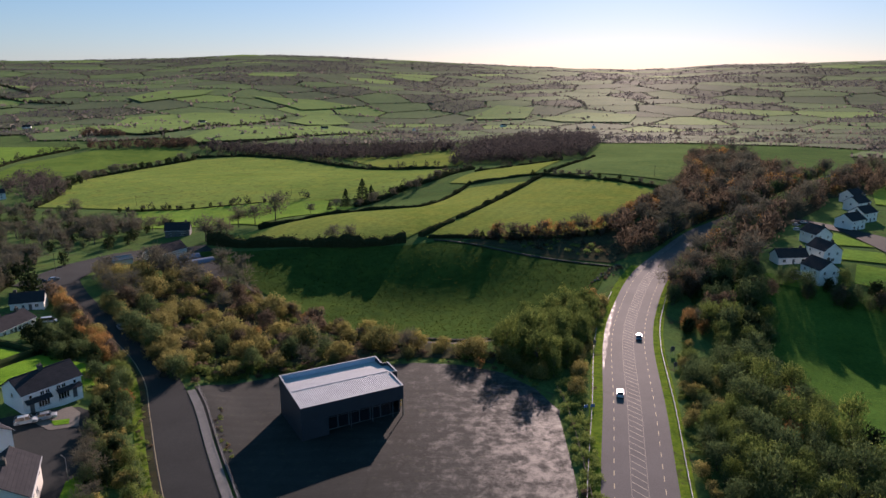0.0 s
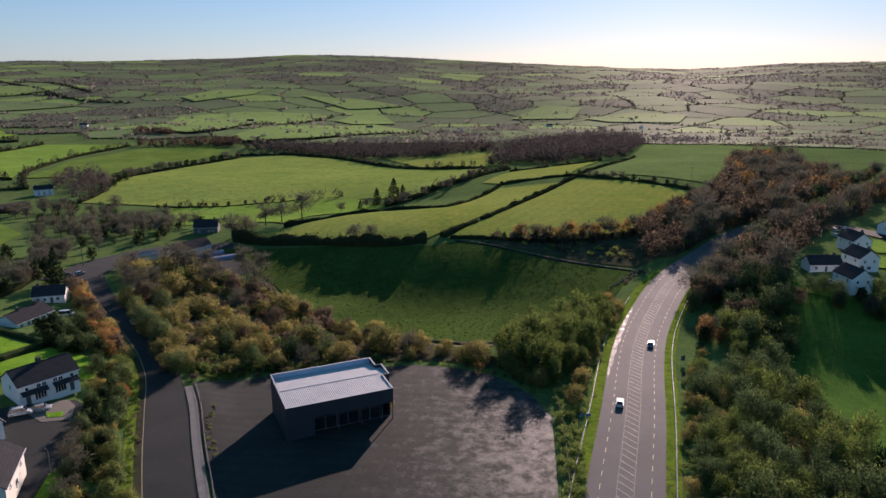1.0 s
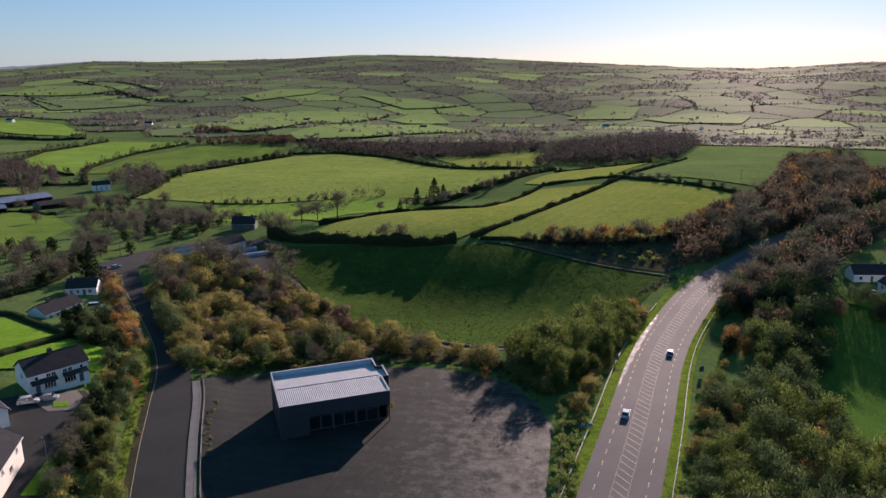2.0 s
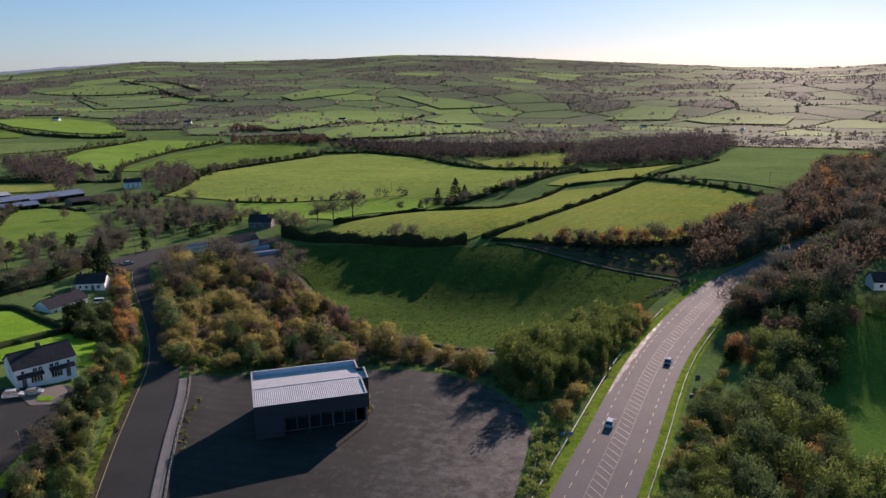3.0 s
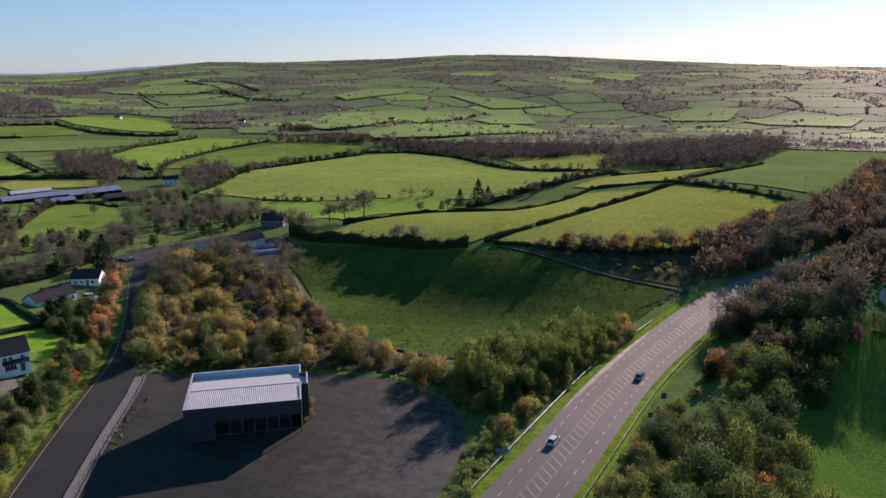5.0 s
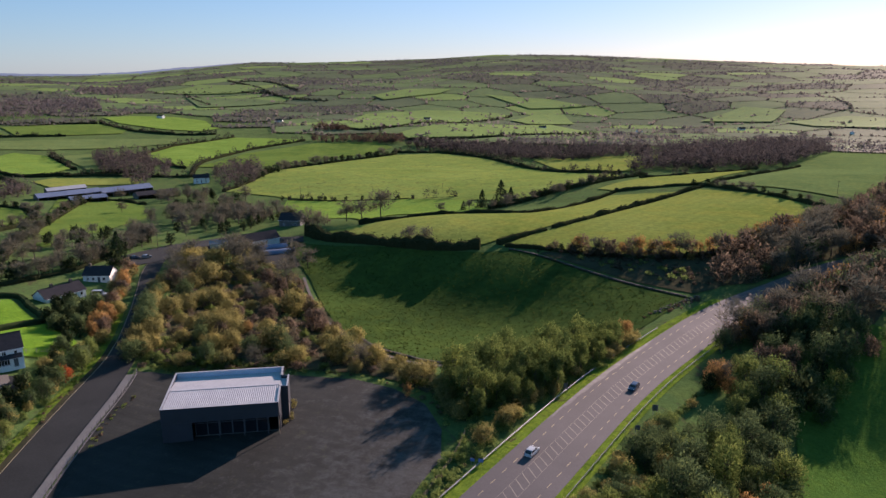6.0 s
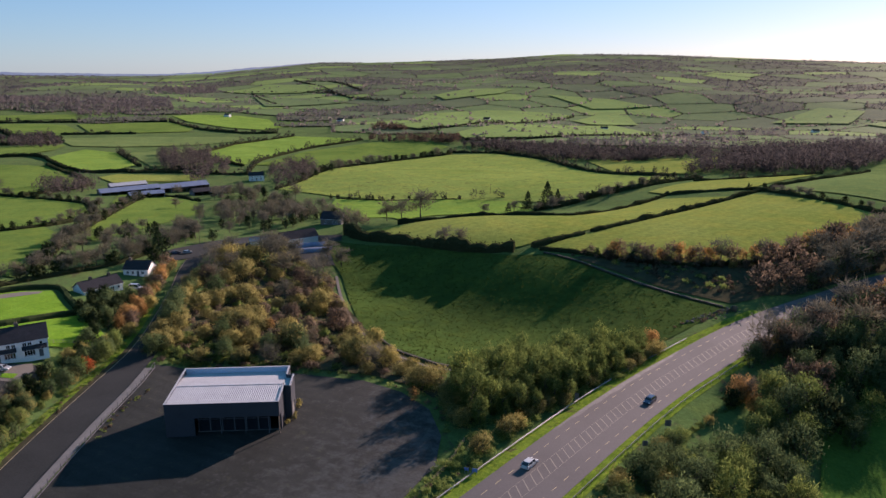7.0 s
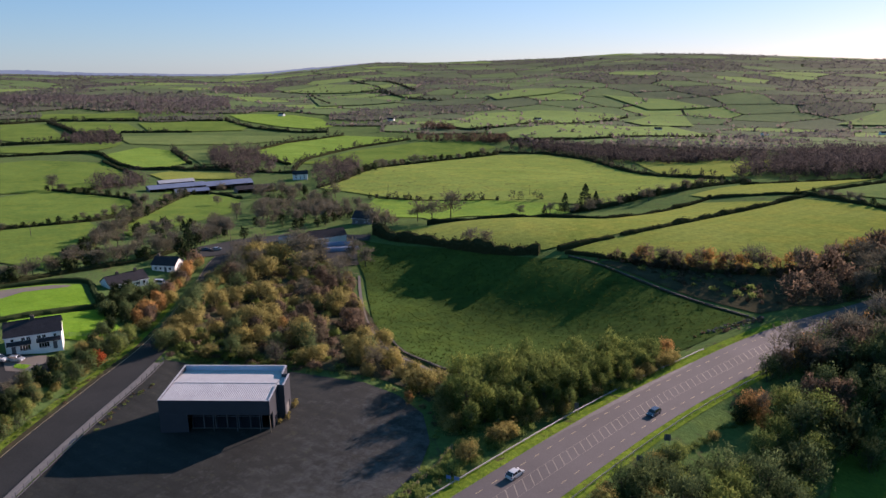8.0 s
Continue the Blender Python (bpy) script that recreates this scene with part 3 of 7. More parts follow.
# ---- main road ----


def road_strip(name, o0, o1, lift, material, s0=0, s1=None):
    return ribbon(name, ROAD[s0:s1], o0, o1, lift, material, _road_z[s0:s1])


tagged(road_strip("road", -_half_w, _half_w, 0.06, M_ASPHALT), "wide grey asphalt main road, damp along one edge", "road", kind="structure")
tagged(road_strip("verge", -10.8, -7.6, 0.03, M_VERGE, 0, 120), "mown grass verge beside the main road", "verge", kind="structure")
tagged(road_strip("verge", 7.6, 10.8, 0.03, M_VERGE, 0, 128), "mown grass verge beside the main road", "verge", kind="structure")


tagged(road_strip("wet_edge", -7.5, -7.5 + np.interp(np.arange(62, 96), [62, 68, 78, 90, 96], [0.3, 1.0, 1.5, 1.2, 0.4]) + 0.2 * np.sin(np.arange(34) * 1.3), 0.075, M_WET, 62, 96), "wet shining strip of road shoulder", "road", kind="structure")


tagged(road_strip("wet_edge", -7.3, -7.3 + np.interp(np.arange(122, 150), [122, 128, 140, 150], [0.3, 2.2, 2.6, 0.6]) + 0.4 * np.sin(np.arange(28) * 1.7), 0.075, M_WET, 122, 150), "wet patched asphalt at the bend", "road", kind="structure")


def road_point(s, off):
    """Place on the main road s metres along its line and off metres to its right."""
    i = min(len(ROAD) - 2, s / 2.0)
    k = int(i)
    p = ROAD[k] + (ROAD[k + 1] - ROAD[k]) * (i - k)
    d = ROAD[k + 1] - ROAD[k]
    d = d / np.linalg.norm(d)
    return p + np.array([d[1], -d[0]]) * off, d, _road_z[k] + (_road_z[k + 1] - _road_z[k]) * (i - k)


def marks(name, rows, lift, material):
    """Painted marks, each (s0, off0, s1, off1, width) along the main road."""
    verts, faces = [], []
    for s0, o0, s1, o1, w in rows:
        (a, d, za), (b, e, zb) = road_point(s0, o0), road_point(s1, o1)
        t = b - a
        t = t / np.linalg.norm(t)
        n = np.array([t[1], -t[0]]) * w / 2
        k = len(verts)
        for p, z in ((a - n, za), (a + n, za), (b + n, zb), (b - n, zb)):
            verts.append((*p, z + lift))
        faces.append((k, k + 1, k + 2, k + 3)[::-1])
    return tagged(new(name, mesh_from(name, verts, faces, [material])), "worn painted marks on the asphalt", "road marking", kind="stuff")


marks("edge_marks", [(s, o, s + 2.0, o, 0.15) for s in np.arange(20, 270, 4.8) for o in (-4.95, 4.95)], 0.075, M_YPAINT)
marks("hatch_marks", [(s + 2.6, -1.5, s, 1.5, 0.19) for s in np.arange(18, 236, 2.7)] + [(s, o, s + 4, o, 0.07) for s in np.arange(20, 236, 4.0) for o in (-1.65, 1.65)], 0.075, M_PAINT)
marks("centre_marks", [(s, 0, s + 3, 0, 0.16) for s in np.arange(240, 330, 7.0)], 0.075, M_PAINT)

# ---- side road ----
tagged(ribbon("side_road", LANE, -_w, _w, 0.05, M_LANE, _lane_z), "dark worn asphalt side road", "road", kind="structure")
tagged(ribbon("dirt_margin", LANE[:60], -_w[:60] - 1.4, -_w[:60], 0.03, M_LITTER, _lane_z[:60]), "brown leaf litter and dirt along the road", "verge", kind="structure")
tagged(ribbon("verge", LANE[:75], -_w[:75] - 3.6, -_w[:75] - 1.4, 0.04, M_VERGE, _lane_z[:75]), "grass verge beside the side road", "verge", kind="structure")
tagged(ribbon("edge_line", LANE[:110], -_w[:110] + 0.25, -_w[:110] + 0.4, 0.08, M_YPAINT, _lane_z[:110]), "thin worn yellow edge line", "road marking", kind="structure")
tagged(ribbon("footpath", LANE[:46], _w[:46] + 0.1, _w[:46] + 2.1, 0.18, M_CONCRETE, _lane_z[:46]), "pale concrete footpath beside the yard wall", "pavement", kind="structure")
tagged(sheet("road_apron", [(-168, 262), (-170, 300), (-158, 328), (-120, 345), (-112, 332), (-140, 316), (-150, 296), (-148, 272), (-154, 260)], 0.35, M_LANE, 6), "wide asphalt junction by a barn", "road", kind="structure")

# ---- yard ----
YARD = [(-65, 170), (-46, 179), (-29, 184), (-8, 187), (5, 184), (16, 178), (24, 168), (28, 157), (27, 130), (24, 80), (-24, 80), (-36, 113), (-45.5, 131), (-56, 152)]
tagged(sheet("yard", YARD, 0.24, M_YARD, 4), "old tarmac hardstanding with patches paled for sun glare", "yard", kind="structure")

# ---- plants ----
def cards(points, normals, size, r, long=1.0):
    """Small four-cornered leaf clumps at points, facing roughly along normals."""
    n = len(points)
    nrm = normals + r.normal(0, 0.75, (n, 3))
    nrm /= np.linalg.norm(nrm, axis=1)[:, None] + 1e-9
    u = np.cross(nrm, r.normal(0, 1, (n, 3)))
    u /= np.linalg.norm(u, axis=1)[:, None] + 1e-9
    v = np.cross(nrm, u)
    s = size * r.uniform(0.6, 1.35, (n, 1))
    a, b = u * s, v * s * long
    k = r.uniform(0.55, 1.0, (4, n, 1))
    verts = np.stack([points - a * k[0], points - b * k[1] + a * 0.15, points + a * k[2], points + b * k[3] - a * 0.15], 1).reshape(-1, 3)
    return verts, np.arange(4 * n).reshape(n, 4)


def leaflets(points, normals, size, r):
    """Small three-cornered leaf sprays at points, facing roughly along normals."""
    n = len(points)
    nrm = normals + r.normal(0, 0.8, (n, 3))
    nrm /= np.linalg.norm(nrm, axis=1)[:, None] + 1e-9
    u = normals * 0.7 + np.array([0, 0, 0.7]) + r.normal(0, 0.55, (n, 3))
    u /= np.linalg.norm(u, axis=1)[:, None] + 1e-9
    v = np.cross(nrm, u)
    v /= np.linalg.norm(v, axis=1)[:, None] + 1e-9
    s = size * r.uniform(0.55, 1.45, (n, 1))
    verts = np.stack([points + u * s * 1.55, points - u * s * 0.5 + v * s * 0.52, points - u * s * 0.6 - v * s * 0.48], 1).reshape(-1, 3)
    return verts, np.arange(3 * n).reshape(n, 3)


def crown_points(r, lobes, n, whole=None):
    """Points in the outer shells of lobes given as (x, y, z, rx, rz)."""
    lob = np.array(lobes)
    w = lob[:, 3] ** 2
    i = r.choice(len(lob), n, p=w / w.sum())
    d = r.normal(0, 1, (n, 3))
    d /= np.linalg.norm(d, axis=1)[:, None]
    d[:, 2] = np.where(d[:, 2] < -0.45, -d[:, 2], d[:, 2])
    k = r.uniform(0.15, 1.0, (n, 1)) ** 0.6 + np.abs(r.normal(0, 0.16, (n, 1)))
    p = lob[i, :3] + d * k * np.column_stack([lob[i, 3], lob[i, 3], lob[i, 4]])
    if whole is not None:
        h, w = whole
        m = r.uniform(0, 1, n) < 0.5
        e = r.normal(0, 1, (n, 3))
        e /= np.linalg.norm(e, axis=1)[:, None]
        a = np.arctan2(e[:, 1], e[:, 0])
        ph = r.uniform(0, 6.28, 4)
        lump = 1 + 0.13 * np.sin(3 * a + ph[0] + 4 * e[:, 2]) + 0.1 * np.sin(7 * a + ph[1] - 6 * e[:, 2]) + 0.08 * np.sin(11 * e[:, 2] + ph[2])
        q = np.array([0, 0, h * 0.5]) + e * (lump * r.uniform(0.6, 1.04, n))[:, None] * np.array([w * 0.47, w * 0.47, h * 0.46])
        p, d = np.where(m[:, None], q, p), np.where(m[:, None], e, d)
        # leading shoots stand out of the crown
        ang = np.floor((np.arctan2(p[:, 1], p[:, 0]) + 3.15) * 3.2 + np.hypot(p[:, 0], p[:, 1]) * 1.7)
        shoot = np.sin(ang * 12.9898 + ph[3]) * 0.5 + 0.5
        p[:, 2] += np.clip(d[:, 2], 0, 1) * shoot ** 2 * 0.16 * h * r.uniform(0.2, 1, n)
    return p, d


def broad_lobes(r, h, w, base, count):
    out = [(0, 0, h * 0.62, w * 0.27, h * 0.3)]
    for i in range(count):
        a = 2.4 * i + r.uniform(-0.4, 0.4)
        q = r.uniform(0.2, 0.82) * w / 2
        z = r.uniform(base + 0.2 * (h - base), h * 0.84)
        s = r.uniform(0.15, 0.3) * w * (1.2 - 0.4 * z / h)
        out.append((q * math.cos(a), q * math.sin(a), z, s, s * r.uniform(0.85, 1.3)))
    return out


def limbs(r, bm, h, w, base, stems, girth, lobes):
    for s in range(stems):
        a = 2 * math.pi * s / stems + r.uniform(-0.5, 0.5)
        lean = 0.0 if stems == 1 else 0.22 * w
        foot = (0.12 * math.cos(a) * (stems > 1), 0.12 * math.sin(a) * (stems > 1), -0.4)
        knee = (lean * 0.5 * math.cos(a), lean * 0.5 * math.sin(a), max(base, 0.3) + 0.12 * h)
        top = (lean * math.cos(a) + r.uniform(-0.2, 0.2), lean * math.sin(a) + r.uniform(-0.2, 0.2), h * 0.72)
        tube(bm, foot, knee, girth, girth * 0.75, 5, False)
        tube(bm, knee, top, girth * 0.75, girth * 0.25, 5, False)
        for l in lobes[s::stems]:
            t = r.uniform(0.1, 0.7)
            p = [knee[k] + (top[k] - knee[k]) * t for k in range(3)]
            tube(bm, p, (l[0] * 0.9, l[1] * 0.9, l[2]), girth * 0.35, girth * 0.08, 3, False)
    return bm


def twigs(r, lobes, n, length, width):
    lob = np.array(lobes)
    i = r.choice(len(lob), n, p=lob[:, 3] ** 2 / (lob[:, 3] ** 2).sum())
    d = r.normal(0, 1, (n, 3))
    d[:, 2] = np.abs(d[:, 2]) * 0.9 + 0.1
    d /= np.linalg.norm(d, axis=1)[:, None]
    p = lob[i, :3] + d * r.uniform(0.25, 0.8, (n, 1)) * np.column_stack([lob[i, 3], lob[i, 3], lob[i, 4]])
    e = p + (d + r.normal(0, 0.35, (n, 3))) * length * r.uniform(0.6, 1.4, (n, 1))
    s = np.cross(d, r.normal(0, 1, (n, 3)))
    s = s / (np.linalg.norm(s, axis=1)[:, None] + 1e-9) * width
    verts = np.stack([p - s, p + s, e], 1).reshape(-1, 3)
    return verts, np.arange(3 * n).reshape(n, 3)


# kind: height, width, base of crown, lobes, leaf sprays, spray size, stems, girth, material, label, category
KINDS = {
    "willow_shrub": (5.0, 6.0, 0.1, 26, 2400, 0.165, 4, 0.11, L_WILLOW, "rounded olive-yellow willow shrub in autumn leaf", "shrub"),
    "alder_tree": (9.0, 4.8, 0.2, 26, 2200, 0.185, 1, 0.18, L_GREEN, "feathery olive-green roadside tree in thinning leaf", "tree"),
    "hazel_tree": (7.6, 6.2, 0.1, 26, 2200, 0.185, 2, 0.16, L_OLIVE, "spreading grey-green roadside tree in autumn leaf", "tree"),
    "thorn_tree": (7.6, 6.4, 0.1, 24, 1900, 0.23, 2, 0.16, L_THORN, "dense russet-brown thorn tree in a wood", "tree"),
    "green_tree": (8.2, 6.0, 0.1, 26, 2300, 0.185, 1, 0.2, L_GREEN, "yellowing green roadside tree in full leaf", "tree"),
    "orange_tree": (6.8, 5.2, 0.6, 20, 1700, 0.2, 1, 0.17, L_ORANGE, "orange-brown autumn tree in thinning leaf", "tree"),
    "red_shrub": (3.6, 3.6, 0.4, 10, 900, 0.2, 2, 0.09, L_RED, "small flame-red autumn tree beside the road", "tree"),
    "evergreen_tree": (7.0, 5.0, 0.3, 14, 850, 0.34, 1, 0.2, L_DARK, "dense dark green evergreen tree", "tree"),
    "bramble": (1.5, 3.6, 0.0, 9, 360, 0.2, 3, 0.03, L_GREEN, "low tangled green bramble bush", "shrub"),
    "dead_bramble": (1.3, 3.4, 0.0, 9, 320, 0.2, 3, 0.03, L_THORN, "low brown tangle of dead bracken", "shrub"),
}


def plant_mesh(kind, seed, far):
    h, w, base, count, n, size, stems, girth, mat, label, cat = KINDS[kind]
    if far:
        n, size = n // 4, size * 1.75
    r = np.random.default_rng(seed)
    lobes = broad_lobes(r, h, w, base, count)
    p, d = crown_points(r, lobes, n, None if "bramble" in kind else (h, w))
    keep = p[:, 2] > 0.05
    v, f = leaflets(p[keep], d[keep], size, r)
    if kind in ("alder_tree", "hazel_tree", "thorn_tree", "willow_shrub", "orange_tree", "green_tree"):
        tv, tf = twigs(r, lobes, 50 if far else 200, 1.2, 0.022)
        f = [tuple(q) for q in f] + [tuple(q + len(v)) for q in tf]
        v = np.vstack([v, tv])
    trunk = limbs(r, bmesh.new(), h, w, base, stems, girth, lobes)
    mid = np.array([0, 0, h * 0.42])
    out = (v - mid) / np.array([w / 2, w / 2, h * 0.55])
    lob = np.array(lobes)
    near = np.argmin(((v[:, None, :] - lob[None, :, :3]) ** 2).sum(2), 1)
    own = v - lob[near, :3]
    nrm = 0.4 * own / (np.linalg.norm(own, axis=1)[:, None] + 1e-6) + 0.9 * out / (np.linalg.norm(out, axis=1)[:, None] + 1e-6) + r.normal(0, 0.22, v.shape)
    nrm /= np.linalg.norm(nrm, axis=1)[:, None] + 1e-6
    return v, f, trunk, nrm


def bare_mesh(seed, h, w, n, thick):
    r = np.random.default_rng(seed)
    lobes = broad_lobes(r, h, w, h * 0.1, 24)
    tv, tf = twigs(r, lobes, n, h * 0.15, thick)
    trunk = limbs(r, bmesh.new(), h, w, h * 0.2, 1, 0.26, lobes)
    return tv, tf, trunk


def conifer_mesh(seed, h, w):
    r = np.random.default_rng(seed)
    n = 700
    z = h * (0.08 + 0.92 * r.uniform(0, 1, n) ** 1.5)
    a = r.uniform(0, 2 * math.pi, n)
    tier = 0.8 + 0.25 * np.sin(z * 5.5 + np.sin(a * 3))
    q = (1 - z / h) ** 0.85 * w / 2 * tier * r.uniform(0.6, 1.05, n) + 0.08
    p = np.column_stack([q * np.cos(a), q * np.sin(a), z - q * 0.15])
    d = np.column_stack([np.cos(a), np.sin(a), np.full(n, 0.5)])
    v, f = cards(p, d, 0.42, r)
    bm = tube(bmesh.new(), (0, 0, -0.3), (0, 0, h * 0.95), 0.26, 0.04)
    return v, f, bm


_made = {}
_count = {}
_tangle = []


def plant(kind, x, y, scale=1.0, group="", lift=0.0, squash=1.0):
    """Stand a plant of a kind on the land at x, y; later ones of one shape are copies that share its meshes."""
    shapes = 5
    far = y > 270 or x < -140 or scale < 0.62
    key = (kind, far, int(rng.integers(shapes)))
    turn = float(rng.uniform(0, 360))
    m = pose(x, y, z_at(x, y) + lift, 0, 0, turn) @ Matrix.Diagonal((scale, scale, scale * squash, 1))
    _count[kind] = _count.get(kind, 0) + 1
    if kind == "bramble" and _count[kind] > 280 and key in _made:
        _tangle.append((key, m))
        return None
    if key in _made:
        ob = copy_thing(_made[key], m)
    else:
        seed = 31 * (len(_made) + 1)
        nrm = None
        if kind == "bare_tree":
            v, f, trunk = bare_mesh(seed, 10.0, 8.4, 620 if far else 850, 0.11 if far else 0.06)
            mat, label, cat = L_BARE, "leafless grey-brown deciduous tree with fine twigs", "tree"
        elif kind == "conifer":
            v, f, trunk = conifer_mesh(seed, 12, 8.5)
            mat, label, cat = L_DARK, "tall dark green pointed conifer", "tree"
        else:
            v, f, trunk, nrm = plant_mesh(kind, seed, far)
            mat, label, cat = KINDS[kind][8:]
        ob = new(kind)
        me = mesh_from("crown", v, f, [mat], nrm is not None)
        if nrm is not None:
            me.normals_split_custom_set_from_vertices([tuple(q) for q in nrm])
        c = new("crown", me)
        c.parent = ob
        part("trunk", trunk, M_BARK, ob)
        ob.matrix_basis = m
        ob.scale = (1, 1, 1)
        ob.matrix_basis = m
        tagged(ob, label, cat)
        _made[key] = ob
        # copies start from a unit scale
        ob.scale = (scale, scale, scale * squash)
        return tagged(ob, group=group)
    ob.scale = (scale, scale, scale * squash)
    return tagged(ob, group=group)


def scatter(points, gap, mix, group, sizes=(0.75, 1.25), avoid=(), lift=0.0, most=400):
    """Plants of a mix {kind: share} strewn over an outline at about the given gap."""
    p = np.array(points, float)
    lo, hi = p.min(0), p.max(0)
    kinds, shares = list(mix), np.array(list(mix.values()), float)
    shares /= shares.sum()
    got = []
    tries = int((hi - lo).prod() / gap ** 2 * 12)
    cand = rng.uniform(lo, hi, (tries, 2))
    ok = inside(cand[:, 0], cand[:, 1], points)
    for a in avoid:
        ok &= ~inside(cand[:, 0], cand[:, 1], a)
    for c in cand[ok]:
        s = rng.uniform(*sizes)
        if all((c[0] - g[0]) ** 2 + (c[1] - g[1]) ** 2 > (gap * 0.5 * (s + g[2])) ** 2 for g in got):
            got.append((c[0], c[1], s))
            plant(kinds[rng.choice(len(kinds), p=shares)], c[0], c[1], s, group, lift)
            if len(got) >= most:
                break
    return got


def row(points, gap, mix, group, sizes=(0.8, 1.2), wobble=1.0):
    line = spline(points, gap)
    kinds, shares = list(mix), np.array(list(mix.values()), float)
    shares /= shares.sum()
    for c in line:
        x, y = c + rng.normal(0, wobble, 2)
        plant(kinds[rng.choice(len(kinds), p=shares)], x, y, rng.uniform(*sizes), group)


def hedge(points, width, height, material=L_HEDGE, label="dense dark field hedge", dense=5.0, size=0.34, ragged=0.25):
    """A hedge along a line: a solid inner bank of leaf with uneven top, and clumps all over it."""
    r = np.random.default_rng(int(abs(points[0][0]) * 7 + abs(points[-1][1])) + 5)
    line = spline(points, 2.0)
    if min(q[1] for q in points) > 480:
        FAR_HEDGES.append(points)
    nrm = sides_of(line)
    n = len(line)
    base = land(line[:, 0], line[:, 1])
    hh = height * (1 + ragged * np.convolve(r.normal(0, 1, n + 4), np.ones(5) / 2.4, "valid")).clip(0.45, 1.8)
    ww = width / 2 * (1 + 0.15 * r.normal(0, 1, n)).clip(0.6, 1.4)
    prof = ((-1, -0.4), (-1, 0.6), (-0.6, 0.9), (0.6, 0.9), (1, 0.6), (1, -0.4))
    verts = np.concatenate([np.column_stack([line + nrm * (ww * a * 0.85)[:, None], base + hh * b * 0.92]) for a, b in prof])
    k = len(prof)
    faces = [(j * n + i, j * n + i + 1, (j + 1) * n + i + 1, (j + 1) * n + i) for j in range(k - 1) for i in range(n - 1)]
    faces += [tuple(j * n for j in range(k)), tuple(j * n + n - 1 for j in range(k))[::-1]]
    m = int(n * 2.0 * dense)
    i = r.integers(0, n - 1, m)
    t = r.uniform(0, 1, m)
    q = line[i] * (1 - t)[:, None] + line[i + 1] * t[:, None]
    a = r.uniform(-math.pi * 0.55, math.pi * 0.55, m)
    c = np.column_stack([q + nrm[i] * (ww[i] * np.sin(a) * 1.05)[:, None], base[i] + hh[i] * (0.25 + 0.75 * np.cos(a).clip(0, 1) * r.uniform(0.7, 1.12, m))])
    d = np.column_stack([nrm[i] * np.sin(a)[:, None], np.cos(a)])
    cv, cf = cards(c, d, size, r)
    allv = np.vstack([verts, cv])
    allf = [tuple(f) for f in faces] + [tuple(f + len(verts)) for f in cf]
    ob = new("hedge", mesh_from("hedge", allv, allf, [material]))
    return tagged(ob, label, "hedge")


def woods(name, points_list, gap, height, material, label, size=1.2, per=46, seed=3):
    """Distant woods: many crowns of small clumps in one mesh."""
    r = np.random.default_rng(seed)
    V, F, N, k = [], [], [], 0
    for points in points_list:
        p = np.array(points, float)
        lo, hi = p.min(0), p.max(0)
        c = r.uniform(lo, hi, (int((hi - lo).prod() / gap ** 2 * 1.3), 2))
        c = c[inside(c[:, 0], c[:, 1], points)]
        if not len(c):
            continue
        z = land(c[:, 0], c[:, 1])
        for (x, y), g in zip(c, z):
            h = height * r.uniform(0.5, 1.35)
            w = h * r.uniform(0.32, 0.45)
            d = r.normal(0, 1, (per, 3))
            d /= np.linalg.norm(d, axis=1)[:, None]
            q = np.array([x, y, g + h * 0.55]) + d * np.array([w, w, h * 0.45]) * r.uniform(0.6, 1.05, (per, 1))
            cv, cf = leaflets(q, d, size, r)
            nn = d + np.array([0, 0, 0.35]) + r.normal(0, 0.35, d.shape)
            N.append((nn / np.linalg.norm(nn, axis=1)[:, None]).repeat(3, 0))
            V.append(cv)
            F.append(cf + k)
            k += len(cv)
    me = mesh_from(name, np.vstack(V), np.vstack(F), [material], True)
    me.normals_split_custom_set_from_vertices(np.vstack(N).tolist())
    return tagged(new(name, me), label, "wood", kind="stuff")

# ---- planting ----
SCRUB = [(-66, 176), (-46, 183.5), (-29, 188.5), (-8, 191.5), (6, 188.5), (14, 184), (17, 192), (8, 197), (-6, 202), (-22, 210), (-37, 222), (-52, 237), (-71, 261), (-86, 280),
         (-110, 290), (-126, 270), (-114, 240), (-96, 214), (-78, 190)]
tagged(sheet("scrub_floor", SCRUB, 0.3, M_LITTER, 8), "brown leaf litter and dead grass under the scrub", "ground", kind="structure")
# the large willow domes and the bare and orange trees that stand among them
WILLOWS = [(-72, 184, 0.9), (-85, 199, 0.95), (-91, 213, 1.35), (-93, 223, 1.25), (-89, 234, 1.45), (-67, 206, 1.6), (-57, 192, 1.2), (-70, 218, 1.1), (-43, 201, 1.6),
           (-62, 242, 1.7), (-18, 200, 1.6), (-33, 221, 1.0), (-25, 220, 1.15), (-8, 200, 1.15), (-111, 257, 1.8), (-130, 269, 1.8), (-123, 280, 1.7), (-100, 266, 1.0),
           (-46, 195, 1.05), (-32, 190, 0.9), (9, 189, 1.3), (18, 185, 1.1), (-56, 247, 1.15), (-55, 197, 1.2), (-70, 240, 1.15), (10, 195, 0.9)]
for x, y, k in WILLOWS:
    plant("willow_shrub", x, y, k, "scrub behind the yard")
for x, y, k in ((-101, 272, 1.2), (-82, 270, 1.4), (-124, 253, 1.1), (-105, 286, 0.9), (-41, 207, 0.7), (-113, 244, 0.9)):
    plant("bare_tree", x, y, k, "scrub behind the yard")
for x, y, k in ((-60, 212, 0.7), (-47, 231, 0.9), (10, 181, 0.5), (-59, 199, 0.55)):
    plant("orange_tree", x, y, k, "scrub behind the yard")
